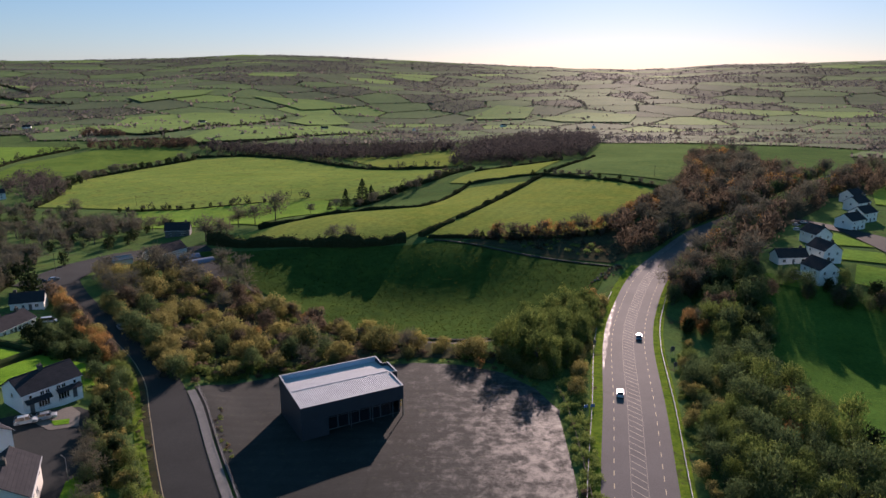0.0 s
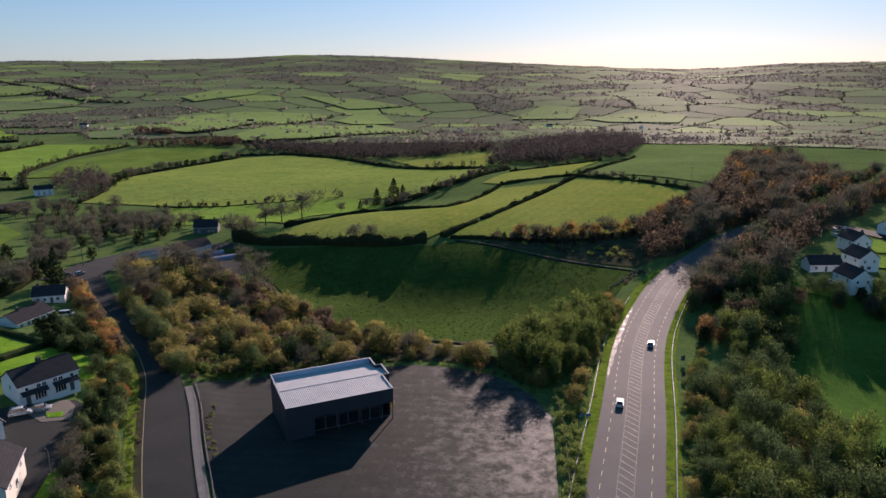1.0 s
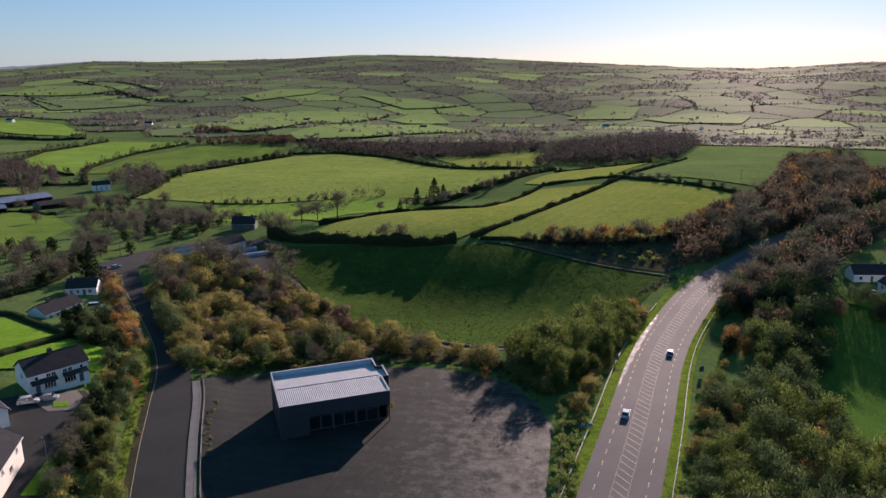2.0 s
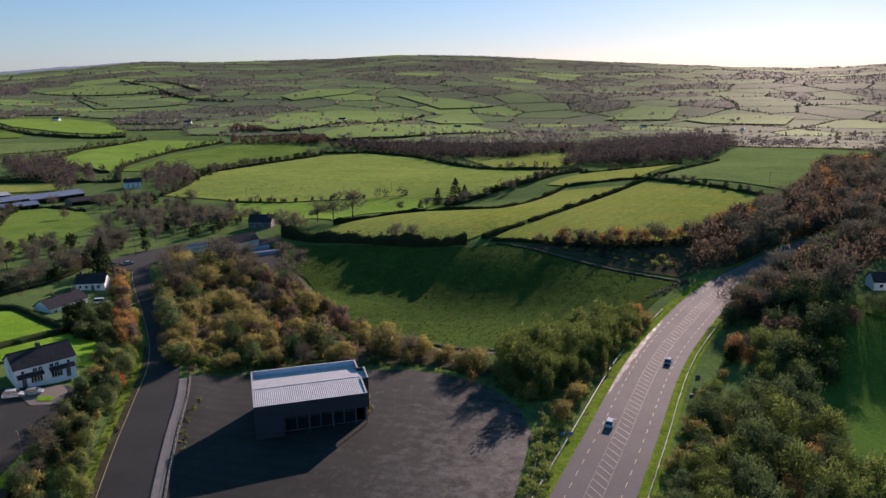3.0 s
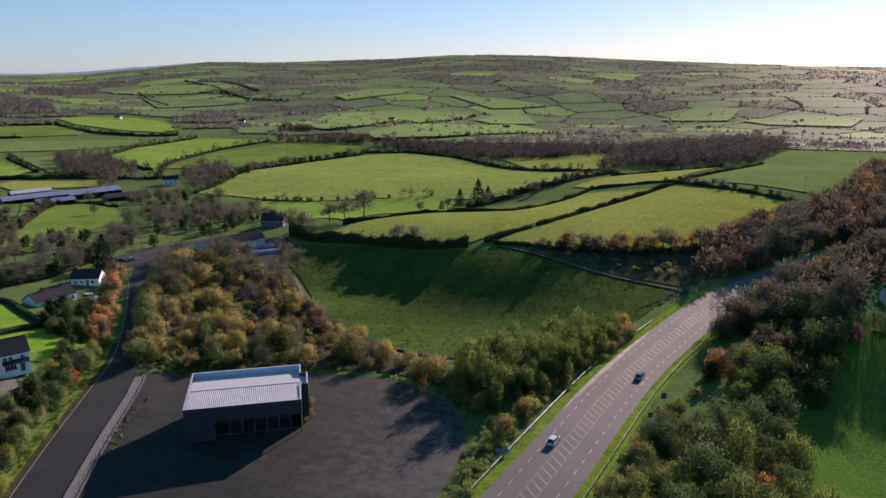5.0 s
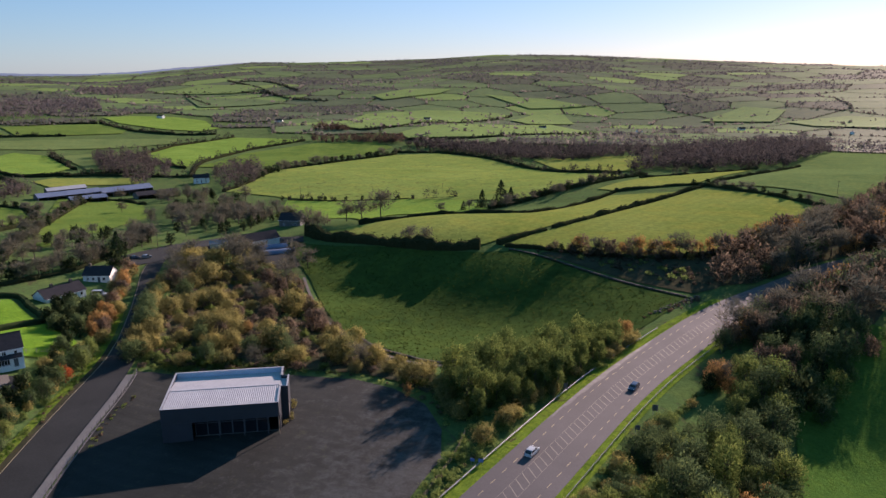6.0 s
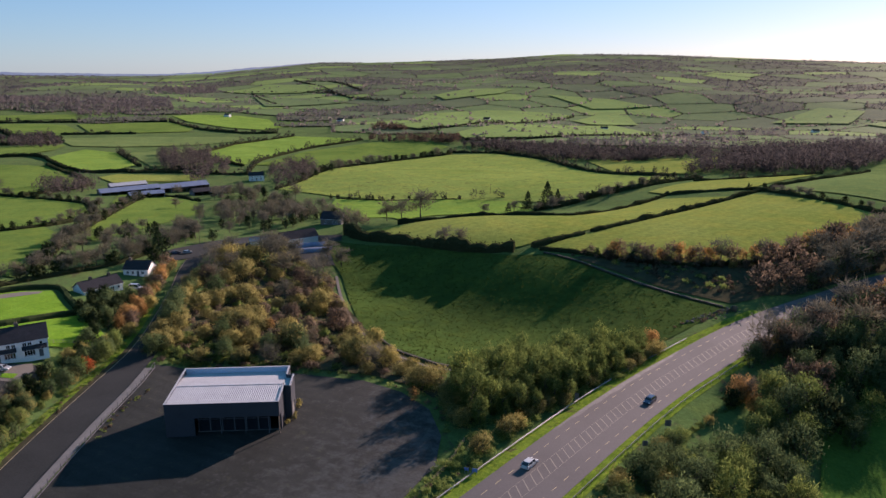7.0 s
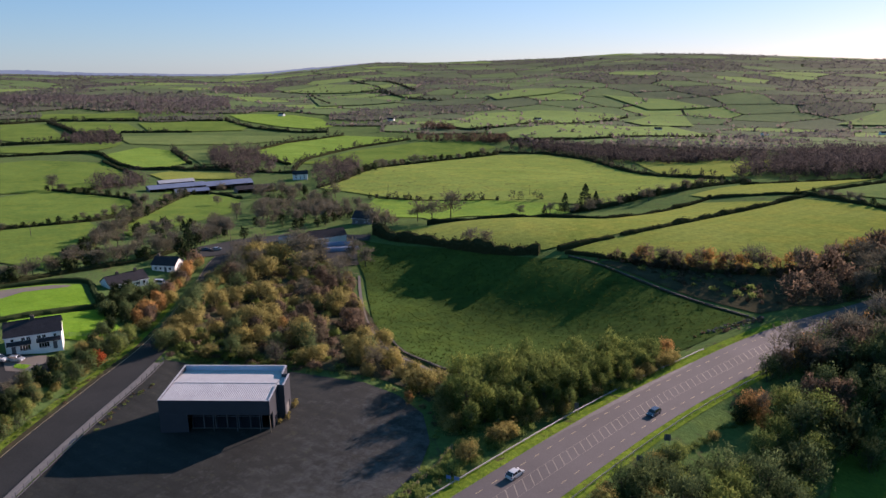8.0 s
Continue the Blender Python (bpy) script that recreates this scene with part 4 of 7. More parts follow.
scatter(SCRUB, 5.6, {"willow_shrub": 0.7, "thorn_tree": 0.1, "hazel_tree": 0.14, "bare_tree": 0.06}, "scrub behind the yard", (0.65, 1.15), most=80)
scatter(SCRUB, 2.6, {"bramble": 0.45, "dead_bramble": 0.55}, "brambles behind the yard", (0.8, 1.5), most=210)
row([(-88, 284), (-73, 265), (-52, 241), (-37, 226), (-23, 213), (-9, 205.5)], 2.6, {"thorn_tree": 0.4, "willow_shrub": 0.4, "dead_bramble": 0.2}, "scrub behind the yard", (0.45, 0.8), 0.8)
scatter([(-66, 177), (-50, 184), (-52, 192), (-66, 190), (-76, 190)], 2.6, {"bramble": 0.85, "dead_bramble": 0.15}, "brambles behind the yard", (0.8, 1.5), most=30)
scatter([(-66, 172), (-48, 179.5), (-30, 185), (-30, 190), (-50, 186), (-72, 182)], 1.9, {"bramble": 0.8, "dead_bramble": 0.2}, "brambles behind the yard", (0.45, 0.9), most=60)
scatter([(-118, 262), (-108, 292), (-126, 305), (-146, 286), (-132, 262)], 5.0, {"willow_shrub": 0.75, "bare_tree": 0.25}, "scrub behind the yard", (0.9, 1.4), most=22)
row([(-71, 174), (-82, 190), (-102, 216), (-122, 244)], 2.0, {"dead_bramble": 0.15, "hazel_tree": 0.3, "willow_shrub": 0.55}, "undergrowth beside the side road", (0.7, 1.1), 0.8)
ROADSIDE = [(27, 176), (32, 176), (41, 200), (51, 230), (54, 246), (46, 240), (34, 226), (20, 205), (14, 193)]
scatter(ROADSIDE, 3.6, {"alder_tree": 0.7, "green_tree": 0.22, "evergreen_tree": 0.08}, "trees beside the main road", (0.85, 1.35))
scatter([(33, 180), (37, 182), (46, 206), (55, 232), (59, 247), (54, 246), (50, 230), (40, 200)], 2.6, {"alder_tree": 0.35, "bramble": 0.4, "willow_shrub": 0.25}, "undergrowth beside the main road", (0.5, 0.85), most=50)
scatter(ROADSIDE, 2.8, {"bramble": 0.8, "dead_bramble": 0.2}, "undergrowth beside the main road", (0.6, 1.2), most=24)
plant("orange_tree", 55.5, 251, 0.95, "trees beside the main road")
plant("orange_tree", 52.5, 245, 0.6, "trees beside the main road")
EAST = [(57, 60), (60, 96), (63, 130), (70, 160), (77, 184), (84, 200), (92, 214), (99, 212), (99, 200), (97, 180), (98, 160), (93, 130), (86, 60)]
scatter(EAST, 4.4, {"hazel_tree": 0.5, "green_tree": 0.26, "alder_tree": 0.14, "orange_tree": 0.03, "evergreen_tree": 0.07}, "trees beside the main road", (0.7, 1.4), most=150)
EAST_EDGE = [(48, 60), (52, 96), (56, 130), (63, 162), (70, 190), (79, 196), (76, 184), (69, 160), (62, 130), (58, 96), (54, 60)]
scatter(EAST_EDGE, 3.0, {"hazel_tree": 0.42, "willow_shrub": 0.18, "bramble": 0.15, "green_tree": 0.25}, "undergrowth beside the main road", (0.45, 0.9), most=110)
EAST_BEND = [(86, 214), (92, 232), (100, 256), (104, 266), (122, 268), (116, 240), (108, 216), (98, 208)]
scatter(EAST_BEND, 4.2, {"thorn_tree": 0.12, "hazel_tree": 0.6, "green_tree": 0.12, "evergreen_tree": 0.16}, "trees beside the main road", (0.9, 1.5), most=60)
for x, y, k in ((82, 221, 1.05), (84, 227, 0.85), (86, 219, 0.8)):
    plant("orange_tree", x, y, k, "trees beside the main road")
plant("evergreen_tree", 80.5, 218, 0.75, "trees beside the main road")
plant("bare_tree", 84, 223, 0.75, "trees beside the main road")
row([(50, 96), (54, 130), (62, 165), (71, 195), (80, 216), (91, 244), (98, 260)], 2.2, {"bramble": 0.8, "willow_shrub": 0.2}, "undergrowth beside the main road", (0.4, 0.7), 0.7)
WOOD_W = [(84, 310), (96, 314), (124, 350), (156, 382), (191, 418), (233, 464), (262, 510), (262, 640), (225, 640), (168, 480), (140, 425), (104, 365), (86, 340)]
tagged(sheet("wood_floor", WOOD_W, 0.3, M_LITTER, 8), "brown leaf litter under the roadside wood", "ground", kind="structure")
scatter(WOOD_W, 7.2, {"thorn_tree": 0.72, "bare_tree": 0.2, "orange_tree": 0.08}, "wood beside the main road", (1.15, 1.75), most=130)
WOOD_E = [(100, 262), (116, 298), (138, 333), (168, 365), (203, 401), (246, 449), (306, 521), (350, 590), (400, 600), (300, 470), (236, 432), (216, 398), (184, 362), (158, 330), (140, 302), (126, 268)]
tagged(sheet("wood_floor", WOOD_E, 0.3, M_LITTER, 8), "brown leaf litter under the roadside wood", "ground", kind="structure")
scatter(WOOD_E, 7.2, {"thorn_tree": 0.7, "bare_tree": 0.2, "orange_tree": 0.1}, "wood beside the main road", (1.15, 1.75), most=130)
row([(26, 334), (60, 339), (85, 351), (106, 381), (130, 411), (146, 435)], 3.6, {"orange_tree": 0.68, "bare_tree": 0.12, "thorn_tree": 0.2}, "autumn trees along a field hedge", (0.75, 1.15), 1.2)
row([(20, 330), (60, 334), (87, 346), (108, 376), (132, 406)], 2.4, {"willow_shrub": 0.2, "thorn_tree": 0.4, "dead_bramble": 0.4}, "shrubs along a field hedge", (0.4, 0.65), 1.0)
BANK = [(13, 329.5), (40, 329), (62, 333), (84, 345), (100, 346), (92, 322), (82, 306), (75, 300), (53, 307), (30, 318), (10, 327)]
# dark sheet laid here to deepen the shade that trees throw on the bank
tagged(sheet("bank_floor", BANK, 0.3, M_LITTER, 5), "bank floor under trees, shade put into its dark colour", "ground", kind="structure")
row([(14, 331), (40, 331), (62, 334), (85, 346), (106, 376)], 2.6, {"thorn_tree": 0.6, "evergreen_tree": 0.4}, "shrubs along a field hedge", (0.4, 0.65), 0.8)
scatter([(30, 326), (62, 328), (84, 340), (98, 342), (90, 322), (80, 310), (53, 314)], 3.6, {"dead_bramble": 0.8, "bramble": 0.2}, "rough bank under the autumn trees", (0.4, 0.7), most=40)
row([(-55.8, 113), (-66.8, 135), (-77.8, 157), (-88.5, 176)], 2.2, {"hazel_tree": 0.25, "green_tree": 0.2, "bramble": 0.3, "willow_shrub": 0.25}, "trees beside the side road", (0.45, 0.8), 1.2)
row([(-64, 110), (-72, 130), (-80, 150)], 4.0, {"bare_tree": 0.5, "evergreen_tree": 0.3, "hazel_tree": 0.2}, "trees beside the side road", (0.4, 0.65), 1.0)
row([(-92, 182), (-112, 208), (-132, 234), (-146, 252)], 2.3, {"orange_tree": 0.42, "willow_shrub": 0.4, "thorn_tree": 0.18}, "trees beside the side road", (0.6, 1.0), 1.3)
row([(-98, 178), (-112, 194), (-122, 204)], 3.2, {"evergreen_tree": 0.6, "hazel_tree": 0.4}, "trees beside the side road", (0.55, 0.9), 2.0)
scatter([(-55, 101), (-66, 127), (-78, 151), (-89.5, 173), (-96, 184), (-92, 166), (-81.5, 149), (-73, 131), (-62, 104)], 2.7, {"hazel_tree": 0.25, "evergreen_tree": 0.25, "bramble": 0.3, "willow_shrub": 0.2}, "trees beside the side road", (0.35, 0.7), most=70)
scatter([(-100, 176), (-118, 186), (-128, 200), (-124, 214), (-112, 204), (-98, 188)], 3.0, {"hazel_tree": 0.3, "evergreen_tree": 0.45, "bramble": 0.25}, "trees beside the side road", (0.4, 0.8), most=60)
row([(-54.5, 158), (-51.5, 147), (-46, 136)], 1.0, {"bramble": 0.6, "dead_bramble": 0.4}, "weeds along the yard fence", (0.2, 0.36), 0.5)
row([(110, 266), (128, 261), (150, 253), (172, 247), (200, 241), (235, 235)], 5.0, {"hazel_tree": 0.6, "evergreen_tree": 0.2, "alder_tree": 0.2}, "trees below the white houses", (0.8, 1.15), 1.5)
row([(114, 258), (140, 249), (172, 240), (235, 228)], 6.0, {"hazel_tree": 0.6, "thorn_tree": 0.4}, "trees below the white houses", (0.7, 1.1), 1.5)
row([(23, 84), (29.5, 120), (32.5, 145), (34, 160)], 1.5, {"bramble": 0.7, "dead_bramble": 0.3}, "brambles beside the yard", (0.35, 0.6), 0.7)
row([(35, 164), (37, 176), (38.5, 184), (45, 206), (52, 226), (58, 246)], 1.8, {"bramble": 0.75, "willow_shrub": 0.25}, "undergrowth beside the main road", (0.6, 0.95), 0.8)
plant("red_shrub", -78.0, 157.8, 1.25)
scatter([(15, 186), (25, 173), (33, 175), (31, 182), (20, 194)], 2.3, {"bramble": 0.55, "willow_shrub": 0.25, "dead_bramble": 0.2}, "undergrowth behind the yard", (0.5, 0.9), most=42)
plant("conifer", -158, 258, 1.25)
plant("evergreen_tree", -155, 252, 1.2)

# trees pressing on the main road past the bend
for off, s0, s1, gap in ((12.5, 196, 350, 3.6), (17.5, 206, 350, 4.2), (-12.0, 270, 350, 3.6), (8.5, 352, 560, 6.0), (-8.5, 352, 560, 6.0)):
    for s in np.arange(s0, s1, gap):
        q = road_point(s, off)[0] + rng.normal(0, 0.9, 2)
        plant(("thorn_tree", "orange_tree", "hazel_tree", "bare_tree")[int(rng.choice(4, p=[0.3, 0.2, 0.3, 0.2]))], q[0], q[1], rng.uniform(0.85, 1.35), "wood beside the main road")

scatter([(-3, 330), (20, 326), (45, 317), (70, 306), (80, 312), (62, 331), (30, 330)], 2.6, {"bramble": 0.3, "dead_bramble": 0.7}, "rough bank under the autumn trees", (0.6, 1.1), most=45)
# the wood and rows by the farm
scatter([(-152, 388), (-172, 352), (-214, 355), (-300, 440), (-345, 480), (-306, 500), (-262, 490), (-190, 430)], 8.0, {"bare_tree": 0.6, "evergreen_tree": 0.25, "hazel_tree": 0.15}, "trees by the farm", (0.7, 1.3), most=85)
scatter([(-222, 258), (-238, 312), (-186, 313), (-232, 433), (-170, 403), (-159, 346), (-166, 314), (-172, 283), (-168, 242), (-180, 211)], 6.5, {"bare_tree": 0.55, "evergreen_tree": 0.35, "hazel_tree": 0.1}, "trees by the junction", (0.55, 1.05), most=75)
woods("farm_thicket", [[(-394, 613), (-325, 541), (-314, 576), (-361, 655), (-409, 701)], [(-584, 710), (-456, 628), (-400, 567), (-407, 528), (-515, 587), (-588, 658)], [(-410, 395), (-450, 400), (-490, 440), (-470, 470), (-425, 440)]], 9.0, 12, L_WOOD, "grey-brown leafless thickets round the farm sheds", 0.55, 120, 9)
row([(-168, 168), (-172, 190), (-170, 215), (-167, 240), (-172, 268), (-195, 315)], 3.2, {"bare_tree": 0.6, "evergreen_tree": 0.4}, "ragged trees behind the cottages", (0.6, 0.95), 1.8)
row([(-180, 214), (-215, 250), (-262, 300), (-330, 385), (-372, 440)], 5.0, {"bare_tree": 0.5, "evergreen_tree": 0.5}, "trees along a field bank", (0.5, 0.9), 2.0)
row([(-302, 252), (-292, 298), (-313, 345), (-368, 380), (-455, 372)], 6.0, {"bare_tree": 0.4, "evergreen_tree": 0.6}, "trees along a field bank", (0.45, 0.8), 2.0)
row([(-240, 198), (-300, 248)], 6.0, {"evergreen_tree": 1}, "trees along a field bank", (0.3, 0.6), 2.0)
for x, y, s in ((-122, 352, 1.4), (-113, 348, 1.45), (-113, 380, 1.25), (-104, 381, 1.3), (-93, 383, 1.65), (-229, 354, 1.1), (-201, 348, 1.1), (-203, 314, 1.0), (-182, 303, 1.1), (-183, 285, 1.0), (-218, 371, 1.1), (-167, 366, 1.3), (-355, 458, 1.0), (-53, 331, 0.95), (-45, 331, 0.85), (-458, 376, 1.35), (-297, 400, 0.8),
                (-75, 486, 0.9), (-90, 470, 0.8), (-50, 492, 1.0), (-20, 525, 0.9), (-98, 300, 1.1), (-88, 296, 1.0), (-92, 288, 0.9)):
    plant("bare_tree", x, y, s, "lone bare trees")
for x, y, s in ((-59, 509, 1.55), (-53, 514, 1.0), (-70, 500, 1.15), (-80, 488, 0.6)):
    plant("conifer", x, y, s * 1.25, "conifers on the field bank", 0.0, 0.76)
row([(-230, 500), (-194, 510), (-150, 531)], 9.0, {"evergreen_tree": 0.6, "bare_tree": 0.4}, "bushes between two fields", (0.4, 0.6), 1.5)
row([(-320, 580), (-350, 690), (-342, 790), (-318, 892)], 11.0, {"evergreen_tree": 0.5, "bare_tree": 0.5}, "trees in a field hedge", (0.8, 1.3), 2.0)
row([(-62, 490), (-35, 522), (-12, 552), (8, 600)], 8.0, {"bare_tree": 0.6, "evergreen_tree": 0.4}, "trees in a field hedge", (0.6, 1.0), 2.5)
row([(70, 535), (106, 488), (143, 442)], 9.0, {"bare_tree": 0.6, "evergreen_tree": 0.4}, "trees in a field hedge", (0.45, 0.75), 1.5)
row([(-48.6, 102.5), (-58.2, 122.5), (-68.2, 143.5), (-79, 165.5), (-91, 182.5)], 1.1, {"bramble": 0.85, "dead_bramble": 0.15}, "rank growth on the verge", (0.22, 0.42), 0.7)
# scrub strip between the yard and the rail
scatter([(29, 168), (33, 172), (35, 160), (31, 120), (27, 84), (25, 84), (28, 130), (29.5, 157)], 2.2, {"bramble": 0.8, "dead_bramble": 0.2}, "brambles beside the yard", (0.5, 1.0), most=60)
row([(-62, 173), (-46, 181), (-29, 186), (-8, 189), (6, 186), (17, 180), (25, 170)], 3.2, {"bramble": 0.6, "dead_bramble": 0.4}, "brambles along the yard's edge", (0.3, 0.6), 0.6)


def tangle():
    """The brambles that cannot be told apart, as one mesh."""
    out = []
    for key, m in _tangle:
        me = _made[key].children[0].data
        v = np.empty(len(me.vertices) * 3)
        me.vertices.foreach_get("co", v)
        a = np.array(m)
        out.append(v.reshape(-1, 3) @ a[:3, :3].T + a[:3, 3])
    v = np.vstack(out)
    tagged(new("bramble_tangle", mesh_from("bramble_tangle", v, np.arange(len(v)).reshape(-1, 3), [L_GREEN])), "low green tangle of brambles between the trees", "undergrowth", kind="stuff")


tangle()

# field hedges
FAR_HEDGES = []
hedge([(-118, 346), (-98, 334), (-76, 329), (-43, 326), (-18, 330)], 4.2, 5.4, dense=11, size=0.42, ragged=0.32)
hedge([(-7, 333), (13, 332)], 2.2, 1.9)
hedge([(13, 332), (38, 331), (62, 335), (85, 349)], 2.0, 1.5)
hedge([(-4, 329), (10, 324), (30, 314.5), (53, 303.5), (74, 295)], 0.9, 0.5, L_HEDGE, "low tangle of growth along the field wall", 6, 0.22, 0.5)
hedge([(-11, 335), (0, 353), (5, 361)], 3.4, 2.6)
hedge([(8, 366), (23, 399), (62, 499), (76, 530), (116, 616), (150, 700)], 3.4, 2.6)
hedge([(-98, 366), (-61, 392), (-25, 404), (-9, 418), (14, 500), (20, 520)], 3.0, 2.4)
hedge([(-62, 492), (-42, 514), (-30, 538), (-8, 562), (14, 616), (28, 645)], 5.0, 4.0)
hedge([(20, 519), (61, 536), (76, 530), (106, 486), (143, 440)], 3.0, 2.4)
hedge([(28, 598), (60, 632), (116, 690)], 3.0, 2.2)
hedge([(-311, 528), (-319, 573), (-356, 690), (-343, 785), (-320, 890), (-327, 925)], 4, 3.0, dense=3, size=0.6)
hedge([(-327, 925), (-262, 930), (-182, 872), (-111, 778), (-57, 714), (4, 678)], 4, 3.5, dense=3, size=0.6)
hedge([(-398, 591), (-440, 650), (-478, 720), (-511, 850), (-503, 975)], 4, 3, dense=3, size=0.6)
hedge([(-555, 670), (-508, 660), (-446, 640)], 4, 3, dense=3, size=0.6)
hedge([(-555, 673), (-617, 820), (-620, 960)], 4, 3, dense=2, size=0.7)
hedge([(-572, 1158), (-476, 1108), (-433, 1175), (-413, 1400), (-384, 1752)], 5, 4, dense=2, size=0.9)
hedge([(-360, 1042), (-262, 1114), (-131, 1452)], 5, 4, dense=2, size=0.9)
hedge([(-1173, 721), (-1187, 819), (-1089, 913), (-972, 1033)], 5, 4, dense=3, size=0.9)
hedge([(-1148, 790), (-1000, 730), (-869, 675), (-833, 709)], 5, 4, dense=3, size=0.9)
hedge([(-828, 535), (-812, 583), (-779, 670)], 5, 4, dense=3, size=0.8)
hedge([(-711, 471), (-690, 520), (-660, 552), (-582, 520), (-528, 511), (-497, 548), (-468, 592)], 4, 3.5, dense=3, size=0.7)
hedge([(-980, 1047), (-900, 1000), (-822, 964), (-721, 954), (-678, 990)], 5, 4, dense=3, size=0.9)
hedge([(-634, 636), (-524, 570)], 4, 3, dense=3, size=0.7)
hedge([(-891, 751), (-862, 795), (-830, 835)], 4, 3.5, dense=3, size=0.8)
hedge([(-440, 384), (-470, 466), (-592, 514)], 4, 3, dense=2, size=0.7)
hedge([(-1653, 1938), (-1529, 1972), (-1247, 1943), (-1054, 1813), (-913, 1768)], 7, 5, dense=2, size=1.3)
hedge([(-1637, 2305), (-1389, 2110), (-1126, 1860)], 7, 5, dense=2, size=1.3)
hedge([(-1564, 1969), (-1380, 1790), (-1166, 1599)], 7, 5, dense=2, size=1.3)
hedge([(-1566, 2283), (-1419, 2258), (-1123, 1968)], 7, 5, dense=2, size=1.3)
hedge([(-230, 502), (-194, 511), (-146, 532), (-104, 545)], 1.4, 1.0, label="low dark hedge between two fields")
hedge([(-180, 214), (-215, 250), (-262, 300), (-330, 385), (-372, 440)], 3.5, 2.6, dense=4, size=0.5)
hedge([(-302, 252), (-292, 298), (-313, 345), (-368, 380), (-455, 374)], 3.0, 2.2, dense=4, size=0.5)
hedge([(-240, 198), (-300, 250)], 3.0, 2.0, dense=4, size=0.5)
hedge([(-166, 160), (-171, 190), (-169, 215), (-166, 240), (-171, 266)], 3.0, 2.0, dense=4, size=0.4)
hedge([(-315, 440), (-352, 452), (-404, 446)], 3.0, 2.2, dense=3, size=0.5)
hedge([(-500, 534), (-470, 560), (-398, 591)], 4.0, 3.0, dense=3, size=0.6)

def hedgerow_trees():
    """Trees and bushes that have grown up out of the farther hedges, in one mesh."""
    r = np.random.default_rng(44)
    V, N = [], []
    for line in FAR_HEDGES:
        far = math.hypot(*line[0])
        c = spline(line, 6.0)
        c = c[r.uniform(0, 1, len(c)) < 0.62] 
        c = c + r.normal(0, 1.0, c.shape)
        for (x, y), g in zip(c, land(c[:, 0], c[:, 1])):
            h = r.uniform(3.0, 9.0) * (1.0 + 0.2 * (far > 700))
            k = 70
            d = r.normal(0, 1, (k, 3))
            d /= np.linalg.norm(d, axis=1)[:, None]
            w = h * r.uniform(0.3, 0.42)
            q = np.array([x, y, g + h * 0.5]) + d * np.array([w, w, h * 0.5]) * r.uniform(0.5, 1.05, (k, 1))
            V.append(leaflets(q, d, 0.4 + far * 0.0004, r)[0])
            n = d + r.normal(0, 0.3, d.shape)
            N.append((n / np.linalg.norm(n, axis=1)[:, None]).repeat(3, 0))
    v = np.vstack(V)
    me = mesh_from("hedgerow_trees", v, np.arange(len(v)).reshape(-1, 3), [L_FARTREE], True)
    me.normals_split_custom_set_from_vertices(np.vstack(N).tolist())
    tagged(new("hedgerow_trees", me), "dark ragged trees grown out of field hedges", "trees", kind="stuff")


L_FARTREE = leaves("hedgerow_tree_leaves", (0.04, 0.046, 0.034), (0.07, 0.076, 0.055), (0.105, 0.1, 0.075), 0.35)
hedgerow_trees()
# clipped garden hedges
hedge([(-165, 178), (-159, 195), (-150, 203), (-132, 194), (-114, 185)], 2.2, 2.0, L_DARK, "clipped dark green garden hedge", 7, 0.2, 0.06)
hedge([(-114, 185), (-116, 170), (-119, 155), (-122, 140)], 2.2, 2.0, L_DARK, "clipped dark green garden hedge", 7, 0.2, 0.06)
woods("plantation", [[(8, 705), (50, 703), (99, 687), (145, 705), (215, 960), (150, 1000), (48, 900), (23, 855)]], 8.5, 15, L_WOOD, "distant brown winter plantation of tall trees", 0.66, 120)
woods("railway_wood", [[(-350, 998), (-256, 945), (-154, 860), (-79, 832), (16, 858), (8, 950), (-112, 985), (-233, 1020), (-305, 1040)]], 8.5, 10, L_WOOD, "strip of bare brown woodland between fields", 0.7, 110, 4)
woods("copse", [[(-500, 985), (-380, 1060), (-350, 1010), (-480, 965)], [(-560, 1090), (-480, 1100), (-570, 1150)]], 8, 10, L_ORANGEWOOD, "russet brown copse on a field edge", 0.7, 110, 6)

# tussocks in the sheep field
def tussocks():
    r = np.random.default_rng(12)
    c = r.uniform((-100, 205), (75, 326), (8000, 2))
    c = c[inside(c[:, 0], c[:, 1], FIELDS[0])]
    z = land(c[:, 0], c[:, 1]) + 0.3
    n = len(c)
    k = 4
    q = np.column_stack([c, z]).repeat(k, 0) + np.column_stack([r.normal(0, 0.18, (n * k, 2)), np.zeros(n * k)])
    a = r.uniform(0, 2 * math.pi, n * k)
    w = r.uniform(0.12, 0.3, n * k)
    h = r.uniform(0.15, 0.5, n * k)
    u = np.column_stack([np.cos(a) * w, np.sin(a) * w, np.zeros(n * k)])
    tip = np.column_stack([r.normal(0, 0.12, (n * k, 2)), h])
    v = np.stack([q - u, q + u, q + tip], 1).reshape(-1, 3)
    tagged(new("grass_tussocks", mesh_from("grass_tussocks", v, np.arange(3 * n * k).reshape(-1, 3), [L_TUFT])), "coarse grass tussocks in the sheep field", "grass", kind="stuff")


tussocks()

